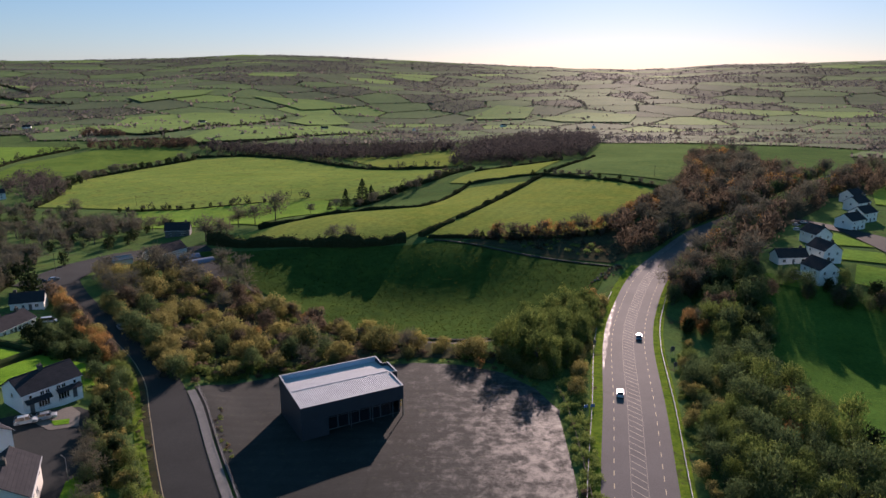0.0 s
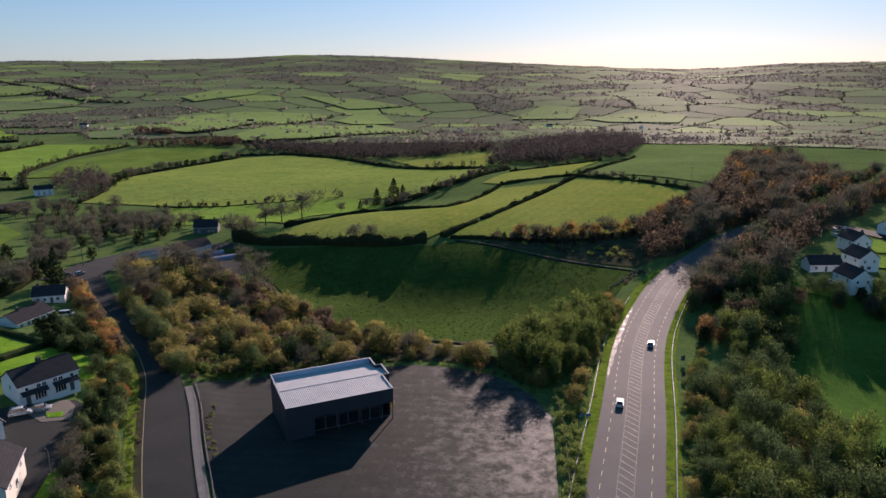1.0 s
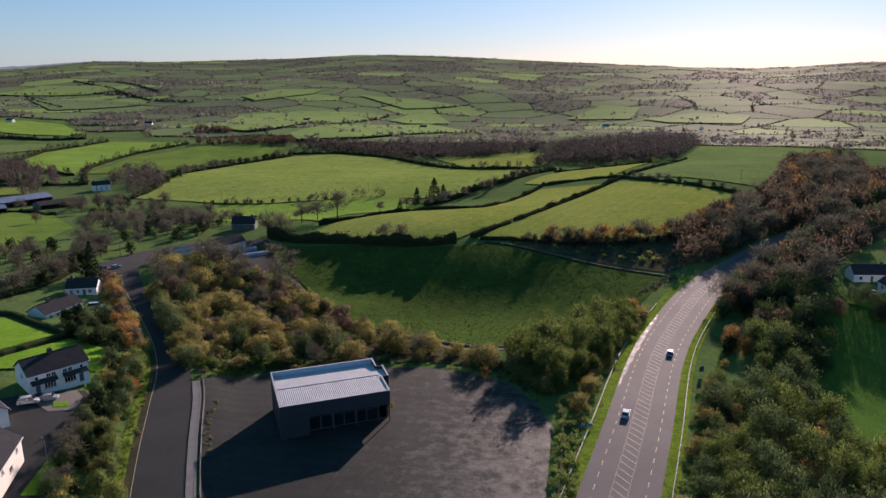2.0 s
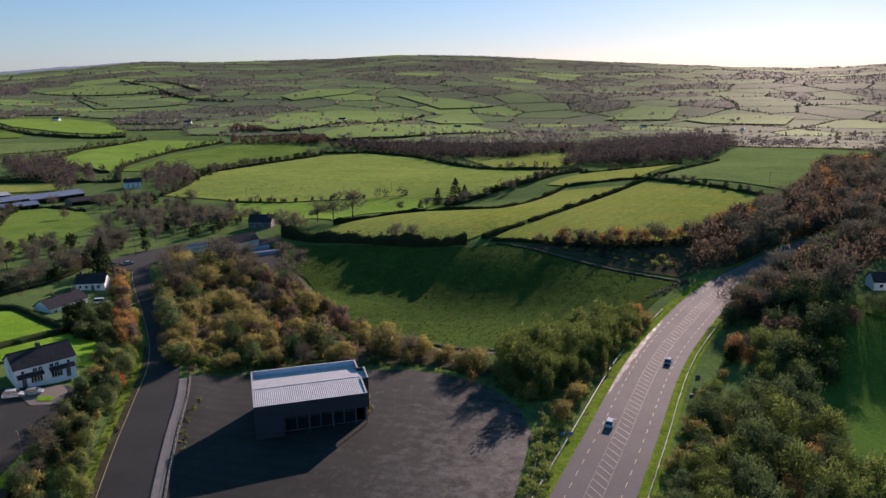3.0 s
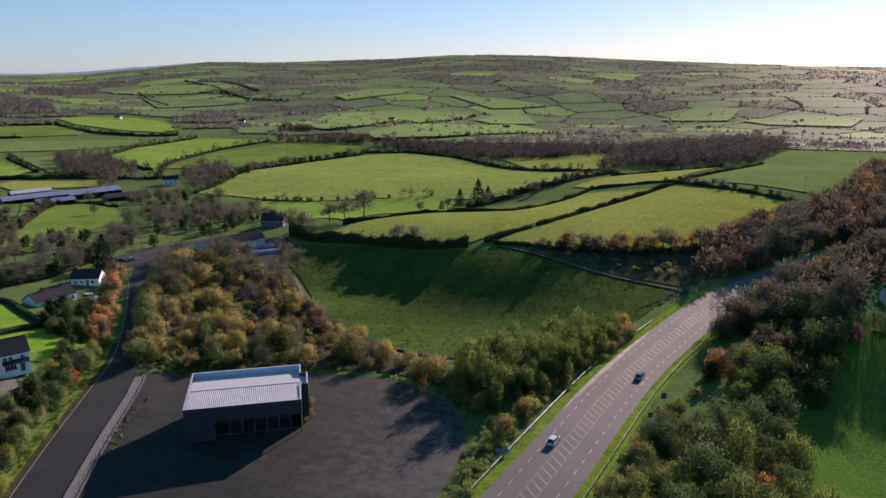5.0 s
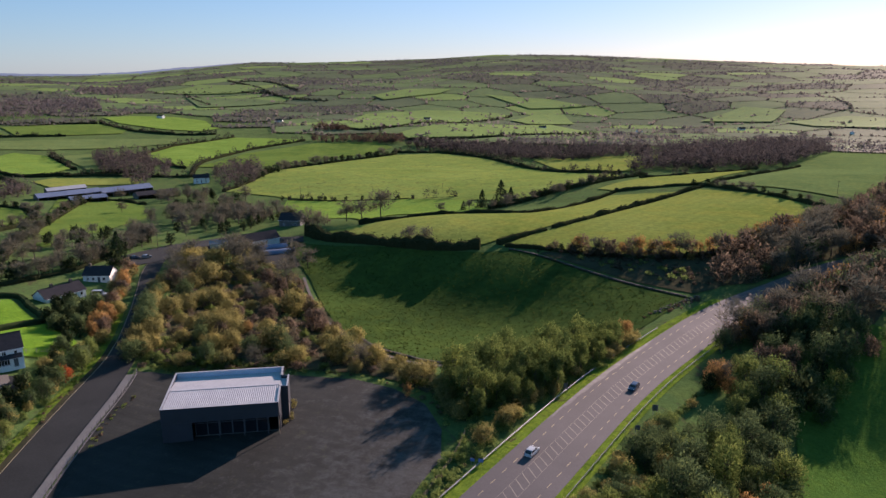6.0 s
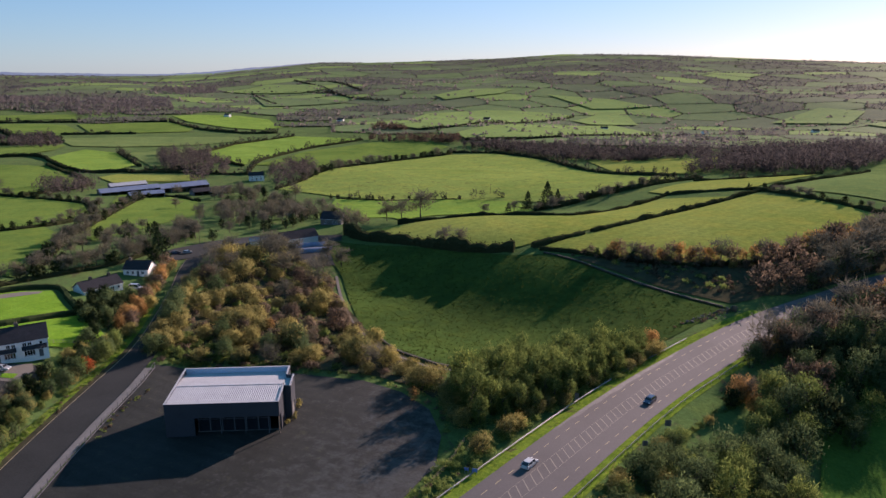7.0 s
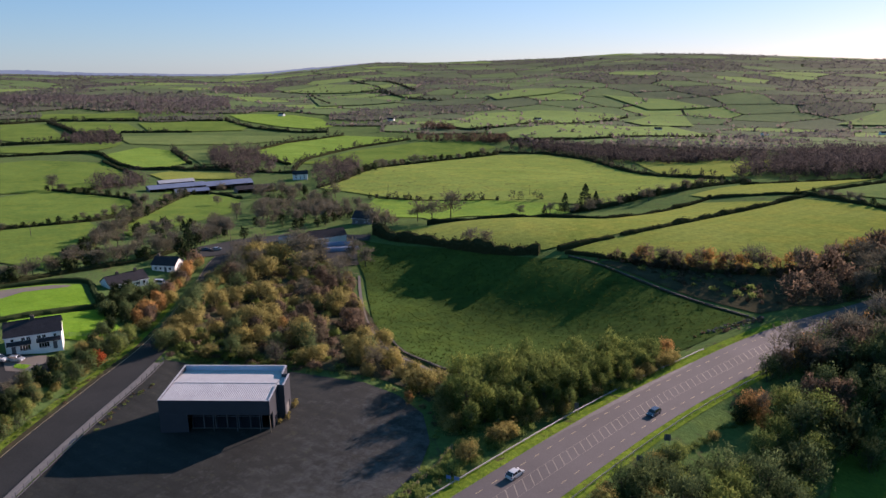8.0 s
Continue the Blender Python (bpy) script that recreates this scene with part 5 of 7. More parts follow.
# ---- the patchwork of far fields ----
def clip_half(poly, nx, ny, c):
    """The part of a polygon where nx * x + ny * y <= c."""
    out = []
    for i, p in enumerate(poly):
        q = poly[(i + 1) % len(poly)]
        a, b = nx * p[0] + ny * p[1] - c, nx * q[0] + ny * q[1] - c
        if a <= 0:
            out.append(p)
        if (a < 0) != (b < 0) and a != b:
            t = a / (a - b)
            out.append((p[0] + (q[0] - p[0]) * t, p[1] + (q[1] - p[1]) * t))
    return out


def field_cells():
    """Irregular cells of land, larger far off, that fill the country beyond the fields drawn one by one."""
    r = np.random.default_rng(21)
    sites = []
    d = 420.0
    while d < 4560:
        g = 70 + d * 0.022
        arc = radians(150) * d
        n = int(arc / (g * 1.45))
        for i in range(n):
            a = radians(-86) + radians(150) * (i + 0.5 + r.uniform(-0.36, 0.36)) / n
            q = d + r.uniform(-0.34, 0.34) * g
            sites.append((50 + q * math.sin(a), 25 + q * math.cos(a), g))
        d += g
    s = np.array(sites)
    cells = []
    for i, (x, y, g) in enumerate(s):
        dist = np.hypot(s[:, 0] - x, s[:, 1] - y)
        poly = [(x - 2 * g, y - 2 * g), (x + 2 * g, y - 2 * g), (x + 2 * g, y + 2 * g), (x - 2 * g, y + 2 * g)]
        for j in np.argsort(dist)[1:22]:
            nx, ny = s[j, 0] - x, s[j, 1] - y
            poly = clip_half(poly, nx, ny, (nx * (s[j, 0] + x) + ny * (s[j, 1] + y)) / 2)
            if len(poly) < 3:
                break
        if len(poly) >= 3:
            cells.append(((x, y), poly))
    return cells


NO_FIELD = [[(-170, 100), (-240, 330), (-180, 440), (-110, 345), (60, 560), (120, 700), (330, 990), (420, 700), (300, 300), (200, 60), (0, 0)],
            [(-420, 380), (-440, 520), (-300, 640), (-240, 500), (-160, 420), (-200, 330), (-300, 400)],
            [(-360, 1000), (-256, 940), (-79, 820), (20, 690), (150, 690), (230, 980), (100, 1060), (-110, 1080)]]


def build_distance():
    r = np.random.default_rng(5)
    kept, wild = [], []
    NEAR_FIELDS = [f for f in FIELDS if sum(q[1] for q in f) / len(f) < 1150]
    grid = np.linspace(0.1, 0.9, 4)
    for c, poly in field_cells():
        p = np.array(poly)
        mid = p.mean(0)
        test = np.vstack([p * 0.8 + mid * 0.2, p * 0.4 + mid * 0.6, [mid]])
        open_land = any(inside(test[:, 0], test[:, 1], f).any() for f in FIELDS)
        hitf = any(inside(test[:, 0], test[:, 1], f).any() for f in NEAR_FIELDS + NO_FIELD)
        if not hitf:
            for f in NEAR_FIELDS:
                fv = np.array(f, float)
                if inside(fv[:, 0], fv[:, 1], poly).any():
                    hitf = True
                    break
        far = math.hypot(mid[0], mid[1])
        if hitf:
            continue
        (wild if r.uniform() < (0.36 if far < 2600 else 0.42) and not open_land else kept).append(poly)
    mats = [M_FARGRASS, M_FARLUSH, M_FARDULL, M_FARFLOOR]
    verts, faces, idx = [], [], []
    for poly, bare in [(q, False) for q in kept] + [(q, True) for q in wild]:
        p = np.array(poly)
        mid = p.mean(0)
        far = math.hypot(*mid)
        p = mid + (p - mid) * 0.95
        ring = [mid + (p - mid) * k for k in (1.0, 0.66, 0.33)]
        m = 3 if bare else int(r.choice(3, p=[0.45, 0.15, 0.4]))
        k0 = len(verts)
        n = len(p)
        sub = []
        for q in ring:
            for i in range(n):
                for t in (0, 0.34, 0.67):
                    sub.append(q[i] * (1 - t) + q[(i + 1) % n] * t)
        sub.append(mid)
        sub = np.array(sub)
        z = land(sub[:, 0], sub[:, 1]) + 0.3 + far * 0.0012
        verts += [(*a, b) for a, b in zip(sub, z)]
        w = 3 * n
        for j in range(2):
            for i in range(w):
                faces.append((k0 + j * w + i, k0 + j * w + (i + 1) % w, k0 + (j + 1) * w + (i + 1) % w, k0 + (j + 1) * w + i))
                idx.append(m)
        for i in range(w):
            faces.append((k0 + 2 * w + i, k0 + 2 * w + (i + 1) % w, k0 + 3 * w))
            idx.append(m)
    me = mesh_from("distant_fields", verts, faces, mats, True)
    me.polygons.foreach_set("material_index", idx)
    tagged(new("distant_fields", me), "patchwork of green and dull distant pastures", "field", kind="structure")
    # hedges on the cell edges
    pts, tall = [], []
    for poly in kept + wild:
        n = len(poly)
        for i in range(n):
            a, b = np.array(poly[i]), np.array(poly[(i + 1) % n])
            if a[0] + 0.37 * a[1] > b[0] + 0.37 * b[1]:
                continue
            far = math.hypot(*a)
            ln = np.linalg.norm(b - a)
            step = 1.9 + far * 0.0013
            h = (2.4 if r.uniform() < 0.5 else 4.6) * min(1.0, max(0.35, (5200 - far) / 2600))
            k = max(2, int(ln / step))
            t = r.uniform(0, 1, k)
            if h > 3:
                t = t[r.uniform(0, 1, k) < 0.9]
            pts.append(a + (b - a) * t[:, None] + r.normal(0, 0.9, (len(t), 2)))
            tall.append(np.where(r.uniform(0, 1, len(t)) < 0.2, h * 1.9, h) * r.uniform(0.7, 1.3, len(t)))
    p, h = np.vstack(pts), np.concatenate(tall)
    far = np.hypot(p[:, 0], p[:, 1])
    z = land(p[:, 0], p[:, 1])
    out = []
    for rep, up in ((0, 0.35), (1, 0.75)):
        q = np.column_stack([p + r.normal(0, 0.6, p.shape), z + h * up])
        v, f = cards(q, np.tile([0.0, -0.8, 0.5], (len(q), 1)), 1.0, r)
        v = q.repeat(4, 0) + (v - q.repeat(4, 0)) * (0.55 * h.clip(1.6, 7) * (0.75 + far / 4500)).repeat(4)[:, None]
        out.append(v)
    v = np.vstack(out)
    tagged(new("distant_hedges", mesh_from("distant_hedges", v, np.arange(len(v)).reshape(-1, 4), [L_FARHEDGE])), "hedgerows and hedgerow trees between distant fields, paled for haze", "hedge", kind="stuff")
    # woods in the wild cells
    V, N = [], []
    for poly in wild:
        a = np.array(poly)
        lo, hi = a.min(0), a.max(0)
        far = math.hypot(*a.mean(0))
        gap = 10.5 + far * 0.0035
        c = r.uniform(lo, hi, (int((hi - lo).prod() / gap ** 2), 2))
        c = c[inside(c[:, 0], c[:, 1], poly)]
        c = c[r.uniform(0, 1, len(c)) < r.uniform(0.55, 1.0)]
        if not len(c):
            continue
        g = land(c[:, 0], c[:, 1])
        per = 11
        hh = r.uniform(5, 12, len(c))
        q = np.column_stack([c, g + hh * 0.5]).repeat(per, 0)
        d = r.normal(0, 1, q.shape)
        d /= np.linalg.norm(d, axis=1)[:, None]
        hr = hh.repeat(per)
        q = q + d * np.column_stack([hr * 0.42, hr * 0.42, hr * 0.42])
        v, f = leaflets(q, d, 0.95 + far * 0.0004, r)
        nn = d + np.array([0, 0, 0.4]) + r.normal(0, 0.3, d.shape)
        N.append((nn / np.linalg.norm(nn, axis=1)[:, None]).repeat(3, 0))
        V.append(v)
    v = np.vstack(V)
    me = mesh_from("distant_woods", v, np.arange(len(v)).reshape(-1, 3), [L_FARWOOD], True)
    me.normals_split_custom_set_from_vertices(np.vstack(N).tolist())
    tagged(new("distant_woods", me), "leafless distant woods and thickets, paled for haze", "wood", kind="stuff")


# twig colours lightened and greyed so that they carry the distant haze
L_FARHEDGE = leaves("hazed_hedge_twigs", (0.075, 0.080, 0.074), (0.110, 0.112, 0.104), (0.160, 0.154, 0.142), 0.66)
L_FARWOOD = leaves("hazed_wood_twigs", (0.085, 0.084, 0.096), (0.118, 0.112, 0.122), (0.158, 0.144, 0.146), 0.58)
build_distance()
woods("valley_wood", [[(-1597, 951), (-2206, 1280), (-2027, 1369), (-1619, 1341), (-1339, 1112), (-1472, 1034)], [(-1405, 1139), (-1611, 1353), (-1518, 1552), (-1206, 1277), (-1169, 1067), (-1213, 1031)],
                      [(-1770, 1716), (-1964, 1931), (-1887, 2130), (-1685, 1945), (-1651, 1750)]], 16, 12, L_FARWOOD, "leafless woods along a far valley, paled for haze", 1.5, 26, 15)
woods("thicket", [[(-909, 749), (-720, 628), (-762, 590), (-880, 640)]], 10, 9, L_WOOD, "dark leafless thicket between fields", 0.8, 60, 16)


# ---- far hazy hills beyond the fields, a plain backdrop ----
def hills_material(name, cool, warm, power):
    """Far land with bright air painted into its glow: pale towards the sun, blue-grey away from it, with faint field
    and wood patches.
    """
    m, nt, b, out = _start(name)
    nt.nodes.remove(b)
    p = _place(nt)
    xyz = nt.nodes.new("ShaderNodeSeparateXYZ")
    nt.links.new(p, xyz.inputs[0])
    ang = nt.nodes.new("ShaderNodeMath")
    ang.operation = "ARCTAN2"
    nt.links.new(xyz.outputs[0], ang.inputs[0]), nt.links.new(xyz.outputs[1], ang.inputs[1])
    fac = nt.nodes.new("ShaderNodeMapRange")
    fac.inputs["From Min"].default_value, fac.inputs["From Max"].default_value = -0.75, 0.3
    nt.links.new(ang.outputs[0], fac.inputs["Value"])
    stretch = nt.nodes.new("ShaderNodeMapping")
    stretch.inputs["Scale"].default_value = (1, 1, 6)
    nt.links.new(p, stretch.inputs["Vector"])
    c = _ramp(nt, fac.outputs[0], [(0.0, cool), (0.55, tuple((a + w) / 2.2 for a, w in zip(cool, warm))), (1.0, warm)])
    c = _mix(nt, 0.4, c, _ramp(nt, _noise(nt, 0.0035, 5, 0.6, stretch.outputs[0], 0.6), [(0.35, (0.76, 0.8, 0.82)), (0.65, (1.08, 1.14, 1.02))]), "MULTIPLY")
    # the haze is emitted by the hills themselves
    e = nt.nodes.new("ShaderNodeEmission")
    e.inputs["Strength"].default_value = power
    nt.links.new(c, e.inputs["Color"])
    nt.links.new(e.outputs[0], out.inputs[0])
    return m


def far_hills(dist, drop, material, seed):
    r = np.random.default_rng(seed)
    az = np.radians(np.arange(-100, 100.01, 0.25))
    sky = np.interp(np.degrees(az), [q[0] for q in SKYLINE], [q[1] for q in SKYLINE]) - drop
    k = np.convolve(r.normal(0, 1, len(az) + 30), np.hanning(31) / 6, "valid")
    sky = sky + 0.05 * k * (1 if drop else 0.2) + 0.012 * r.normal(0, 1, len(az))
    verts, n = [], len(az)
    for q, d in ((0.0, dist), (0.6, dist - 60), (1.0, dist - 110)):
        top = 79.5 + dist * np.tan(np.radians(sky))
        z = top * (1 - q) + (-60) * q
        verts += list(zip(50 + d * np.sin(az), 25 + d * np.cos(az), z))
    faces = [(j * n + i, j * n + i + 1, (j + 1) * n + i + 1, (j + 1) * n + i) for j in range(2) for i in range(n - 1)]
    tagged(new("backdrop", mesh_from("backdrop", verts, faces, [material], True)), "far hazy blue-grey hills on the horizon", "hills", kind="structure")


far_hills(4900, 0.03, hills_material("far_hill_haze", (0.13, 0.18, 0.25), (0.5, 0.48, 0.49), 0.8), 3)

# ---- the empty showroom ----
def showroom():
    ob = new("showroom")
    W, D = 25.2, 16.6
    ob.matrix_basis = pose(-31.5, 142.0, z_at(-22, 154) + 0.02, 0, 0, 28.7)
    zf, zb = 8.1, 9.4
    top = lambda y: zf + (zb - zf) * y / D
    t = 0.3

    def wall(name, x0, y0, x1, y1, z0, material=M_CLAD, label=""):
        """A wall whose top follows the fall of the parapet."""
        bm = bmesh.new()
        v = [bm.verts.new(c) for c in ((x0, y0, z0), (x1, y0, z0), (x1, y1, z0), (x0, y1, z0), (x0, y0, top(y0)), (x1, y0, top(y0)), (x1, y1, top(y1)), (x0, y1, top(y1)))]
        for f in ((3, 2, 1, 0), (4, 5, 6, 7), (0, 1, 5, 4), (1, 2, 6, 5), (2, 3, 7, 6), (3, 0, 4, 7)):
            bm.faces.new([v[i] for i in f])
        return part(name, bm, material, ob, label)

    wall("side_wall", 0, 0.3, t, D - t, -0.6)
    wall("back_wall", 0, D - t, W, D, -0.6)
    wall("side_wall", W - t, 12.4, W, D - t, -0.6)
    wall("side_wall", W + 1.3, 7.0, W + 1.6, 12.4, 3.3)
    wall("return_wall", W - t, 7.0, W + 1.3, 7.3, -0.6)
    wall("return_wall", W, 12.1, W + 1.3, 12.4, -0.6)
    part("side_wall", boxes((W + 1.3, 7.0, -0.6, W + 1.6, 8.2, 3.298)), M_CLAD, ob)
    part("side_wall", boxes((W + 1.3, 11.2, -0.6, W + 1.6, 12.4, 3.298)), M_CLAD, ob)
    part("roller_door", boxes(*[(W + 1.34, 8.2, -0.4 + i * 0.246, W + 1.46, 11.2, -0.4 + i * 0.246 + 0.225) for i in range(15)]), M_CONCRETE, ob, "pale grey roller door")
    wall("side_wall", W - t, 2.2, W, 7.0, -0.6)
    part("fascia", boxes((0, 0, 4.6, W, 0.3, zf), bevel=0.03), M_CLAD, ob, "deep dark fascia band")
    part("fascia", boxes((W - t, 0.3, 4.6, W, 2.2, zf - 0.02)), M_CLAD, ob)
    part("front_wall", boxes((0, 0.004, -0.6, 6.4, 0.3, 4.598)), M_CLAD, ob)
    part("soffit", boxes((6.4, 0.3, 4.45, W - t, 2.2, 4.6)), M_CONCRETE, ob)
    # glazing set back under the fascia
    gx = [6.6 + i * 2.68 for i in range(7)]
    part("plinth", boxes((6.4, 1.9, -0.5, W - t, 2.2, 0.35)), M_CONCRETE, ob)
    for a, b in zip(gx[:-1], gx[1:]):
        p = part("shop_window", boxes((a, 1.98, 0.35, a + 0.12, 2.12, 4.45), (b - 0.12, 1.98, 0.35, b, 2.12, 4.45), (a, 1.98, 3.2, b, 2.12, 3.3)), M_SIGN, ob)
        part("pane", boxes((a + 0.12, 2.03, 0.35, b - 0.12, 2.06, 3.2), (a + 0.12, 2.03, 3.3, b - 0.12, 2.06, 4.45)), M_GLASS, p)
    for x in (12.0, 17.4, 22.6):
        bm = tube(bmesh.new(), (x, 0.6, -0.3), (x, 0.6, 4.6), 0.1, 0.1, 8)
        part("column", bm, M_SIGN, ob)
    bm = tube(bmesh.new(), (W - 0.16, 0.16, -0.3), (W - 0.16, 0.16, 4.6), 0.13, 0.13, 8)
    part("column", bm, M_TIMBER, ob, "rusty brown corner column")
    part("side_door", boxes((W - 0.1, 3.6, 0, W + 0.03, 5.6, 2.5)), M_GLASS, ob)
    part("room_floor", boxes((t, 2.2, -0.4, W - t, D - t, 0.05)), M_CONCRETE, ob)
    part("room_wall", boxes((t, 9.0, 0.05, W - t, 9.2, 4.6)), M_CONCRETE, ob)
    # roof: ribbed front slope, smooth rear slope behind a ridge
    bm = bmesh.new()
    n = int((W - 0.7) / 0.11)
    prof = (0.0, 0.045, 0.045, 0.0)
    lo, hi = [], []
    for i in range(n + 1):
        x = 0.35 + i * (W - 0.7) / n
        r = prof[i % 4]
        lo.append(bm.verts.new((x, 0.25, zf - 0.14 + r)))
        hi.append(bm.verts.new((x, 8.2, zf + 0.42 + r)))
    for i in range(n):
        bm.faces.new((lo[i], lo[i + 1], hi[i + 1], hi[i]))
    part("ribbed_roof", bm, M_ROOF, ob, "pale ribbed metal roof slope")
    bm = bmesh.new()
    v = [bm.verts.new(c) for c in ((t, 8.2, zf + 0.44), (W - t, 8.2, zf + 0.44), (W - t, D - t, zf + 0.1), (t, D - t, zf + 0.1))]
    bm.faces.new(v)
    v = [bm.verts.new(c) for c in ((W - t, 7.0, zf + 0.3), (W + 1.3, 7.0, zf + 0.3), (W + 1.3, 12.4, zf + 0.2), (W - t, 12.4, zf + 0.2))]
    bm.faces.new(v)
    part("rear_roof", bm, M_ROOF, ob)
    bm = bmesh.new()
    tube(bm, (0.4, 8.2, zf + 0.46), (W - 0.4, 8.2, zf + 0.46), 0.09, 0.09, 6)
    part("ridge_cap", bm, M_ROOF, ob)
    # pale linings of the parapet and its capping
    part("parapet_lining", boxes((t, D - t - 0.06, zf - 0.1, W - t, D - t - 0.004, zb - 0.05)), M_BLUE, ob, "pale parapet lining coloured blue-grey for shade")
    for x0, y0, x1, y1 in ((-0.05, D - 0.35, W + 0.05, D + 0.05), (-0.05, 0.3, 0.35, D - 0.35), (W - 0.35, 12.4, W + 0.05, D - 0.35), (W - 0.35, 0.3, W + 0.05, 7.0), (W + 1.25, 6.95, W + 1.65, 12.45)):
        bm = bmesh.new()
        v = [bm.verts.new(c) for c in ((x0, y0, top(y0)), (x1, y0, top(y0)), (x1, y1, top(y1)), (x0, y1, top(y1)))]
        w = [bm.verts.new((q.co.x, q.co.y, q.co.z + 0.07)) for q in v]
        bm.faces.new(w)
        bm.faces.new(v[::-1])
        for i in range(4):
            bm.faces.new((v[i], v[(i + 1) % 4], w[(i + 1) % 4], w[i]))
        part("capping", bm, M_ROOF, ob)
    part("capping", boxes((-0.05, -0.05, zf, W + 0.05, 0.3, zf + 0.06)), M_ROOF, ob)
    return tagged(ob, "empty dark-clad showroom with a pale ribbed metal roof", "building")


showroom()


# ---- houses ----
def window_in(ob, x, y, z, w, h, face, bars=1, depth=0.12):
    """A framed window on a wall: face is the wall's outward way, -1 or +1 along y, or 'l', 'r' for the gable ends."""
    def bx(a0, d0, z0, a1, d1, z1):
        if face in (-1, 1):
            return (a0, min(y + face * d0, y + face * d1), z0, a1, max(y + face * d0, y + face * d1), z1)
        s = -1 if face == "l" else 1
        return (min(x + s * d0, x + s * d1), a0, z0, max(x + s * d0, x + s * d1), a1, z1)
    c = x if face in (-1, 1) else y
    a, b = c - w / 2, c + w / 2
    f = 0.09
    rows = [bx(a, -0.02, z, b, 0.05, z + f), bx(a, -0.02, z + h - f, b, 0.05, z + h), bx(a, -0.02, z + f, a + f, 0.05, z + h - f), bx(b - f, -0.02, z + f, b, 0.05, z + h - f)]
    for i in range(bars):
        m = a + (b - a) * (i + 1) / (bars + 1)
        rows.append(bx(m - 0.04, -0.02, z + f, m + 0.04, 0.05, z + h - f))
    p = part("window", boxes(*rows), M_PVC, ob)
    part("pane", boxes(bx(a + f, -0.02, z + f, b - f, 0.02, z + h - f)), M_GLASS, p)
    part("sill", boxes(bx(a - 0.08, 0.0, z - 0.09, b + 0.08, 0.14, z)), M_CONCRETE, p)


def gable_house(name, x, y, z, turn, length, depth, eave, rise, wall_m, roof_m, label, front=(), back=(), left=(), right=(), doors=(), chimneys=(), over=0.35, porch=None, sunk=1.0):
    """A gabled house with its front along -y of its own axes and its middle at x, y."""
    ob = new(name)
    ob.matrix_basis = pose(x, y, z, 0, 0, turn)
    L, D = length / 2, depth / 2
    bm = bmesh.new()
    a = [bm.verts.new(c) for c in ((-L, -D, -sunk), (L, -D, -sunk), (L, D, -sunk), (-L, D, -sunk), (-L, -D, eave), (L, -D, eave), (L, D, eave), (-L, D, eave), (-L, 0, eave + rise), (L, 0, eave + rise))]
    for f in ((0, 1, 5, 4), (2, 3, 7, 6), (1, 2, 6, 9, 5), (3, 0, 4, 8, 7), (3, 2, 1, 0)):
        bm.faces.new([a[i] for i in f])
    part("wall", bm, wall_m, ob)
    s = rise / D
    for k in (-1, 1):
        bm = bmesh.new()
        e = over
        pts = ((-L - e, k * (D + e), eave - e * s + 0.04), (L + e, k * (D + e), eave - e * s + 0.04), (L + e, 0, eave + rise + 0.04), (-L - e, 0, eave + rise + 0.04))
        lo = [bm.verts.new(p) for p in pts]
        hi = [bm.verts.new((p[0], p[1], p[2] + 0.16)) for p in pts]
        bm.faces.new(hi)
        bm.faces.new(lo[::-1])
        for i in range(4):
            bm.faces.new((lo[i], lo[(i + 1) % 4], hi[(i + 1) % 4], hi[i]))
        bmesh.ops.recalc_face_normals(bm, faces=bm.faces[:])
        roof = part("roof", bm, roof_m, ob)
        part("gutter", boxes((-L - over, min(k * (D + over), k * (D + over + 0.12)), eave - over * s - 0.02, L + over, max(k * (D + over), k * (D + over + 0.12)), eave - over * s + 0.1)), M_PVC if roof_m is M_SLATE else M_STEEL, roof)
        # slate courses
        rows = []
        for i in range(1, int(D / 0.55)):
            t = i * 0.55 / D
            yy, zz = k * (D + over) * (1 - t), eave - over * s + 0.2 + (rise + over * s) * t
            rows.append((-L - over + 0.02, yy - 0.03, zz - 0.03, L + over - 0.02, yy + 0.03, zz + 0.018))
        if rows:
            tagged(part("slate_course", boxes(*rows), roof_m, roof), kind="stuff")
    part("ridge_tiles", tube(bmesh.new(), (-L - over, 0, eave + rise + 0.2), (L + over, 0, eave + rise + 0.2), 0.12, 0.12, 6), roof_m, ob)
    for cx in chimneys:
        c = part("chimney", boxes((cx - 0.5, -0.4, eave + rise - 0.8, cx + 0.5, 0.4, eave + rise + 1.2)), M_STONE, ob)
        bm = tube(bmesh.new(), (cx - 0.22, 0, eave + rise + 1.2), (cx - 0.22, 0, eave + rise + 1.6), 0.13, 0.1, 8)
        tube(bm, (cx + 0.22, 0, eave + rise + 1.2), (cx + 0.22, 0, eave + rise + 1.6), 0.13, 0.1, 8)
        part("chimney_pot", bm, M_TIMBER, c)
    for wx, wz, ww, wh, b in front:
        window_in(ob, wx, -D, wz, ww, wh, -1, b)
    for wx, wz, ww, wh, b in back:
        window_in(ob, wx, D, wz, ww, wh, 1, b)
    for wy, wz, ww, wh, b in left:
        window_in(ob, -L, wy, wz, ww, wh, "l", b)
    for wy, wz, ww, wh, b in right:
        window_in(ob, L, wy, wz, ww, wh, "r", b)
    for dx in doors:
        d = part("door", boxes((dx - 0.5, -D - 0.05, -0.05, dx + 0.5, -D + 0.02, 2.05), bevel=0.02), M_SIGN, ob)
        part("door_handle", boxes((dx + 0.32, -D - 0.1, 0.98, dx + 0.4, -D - 0.05, 1.1)), M_STEEL, d)
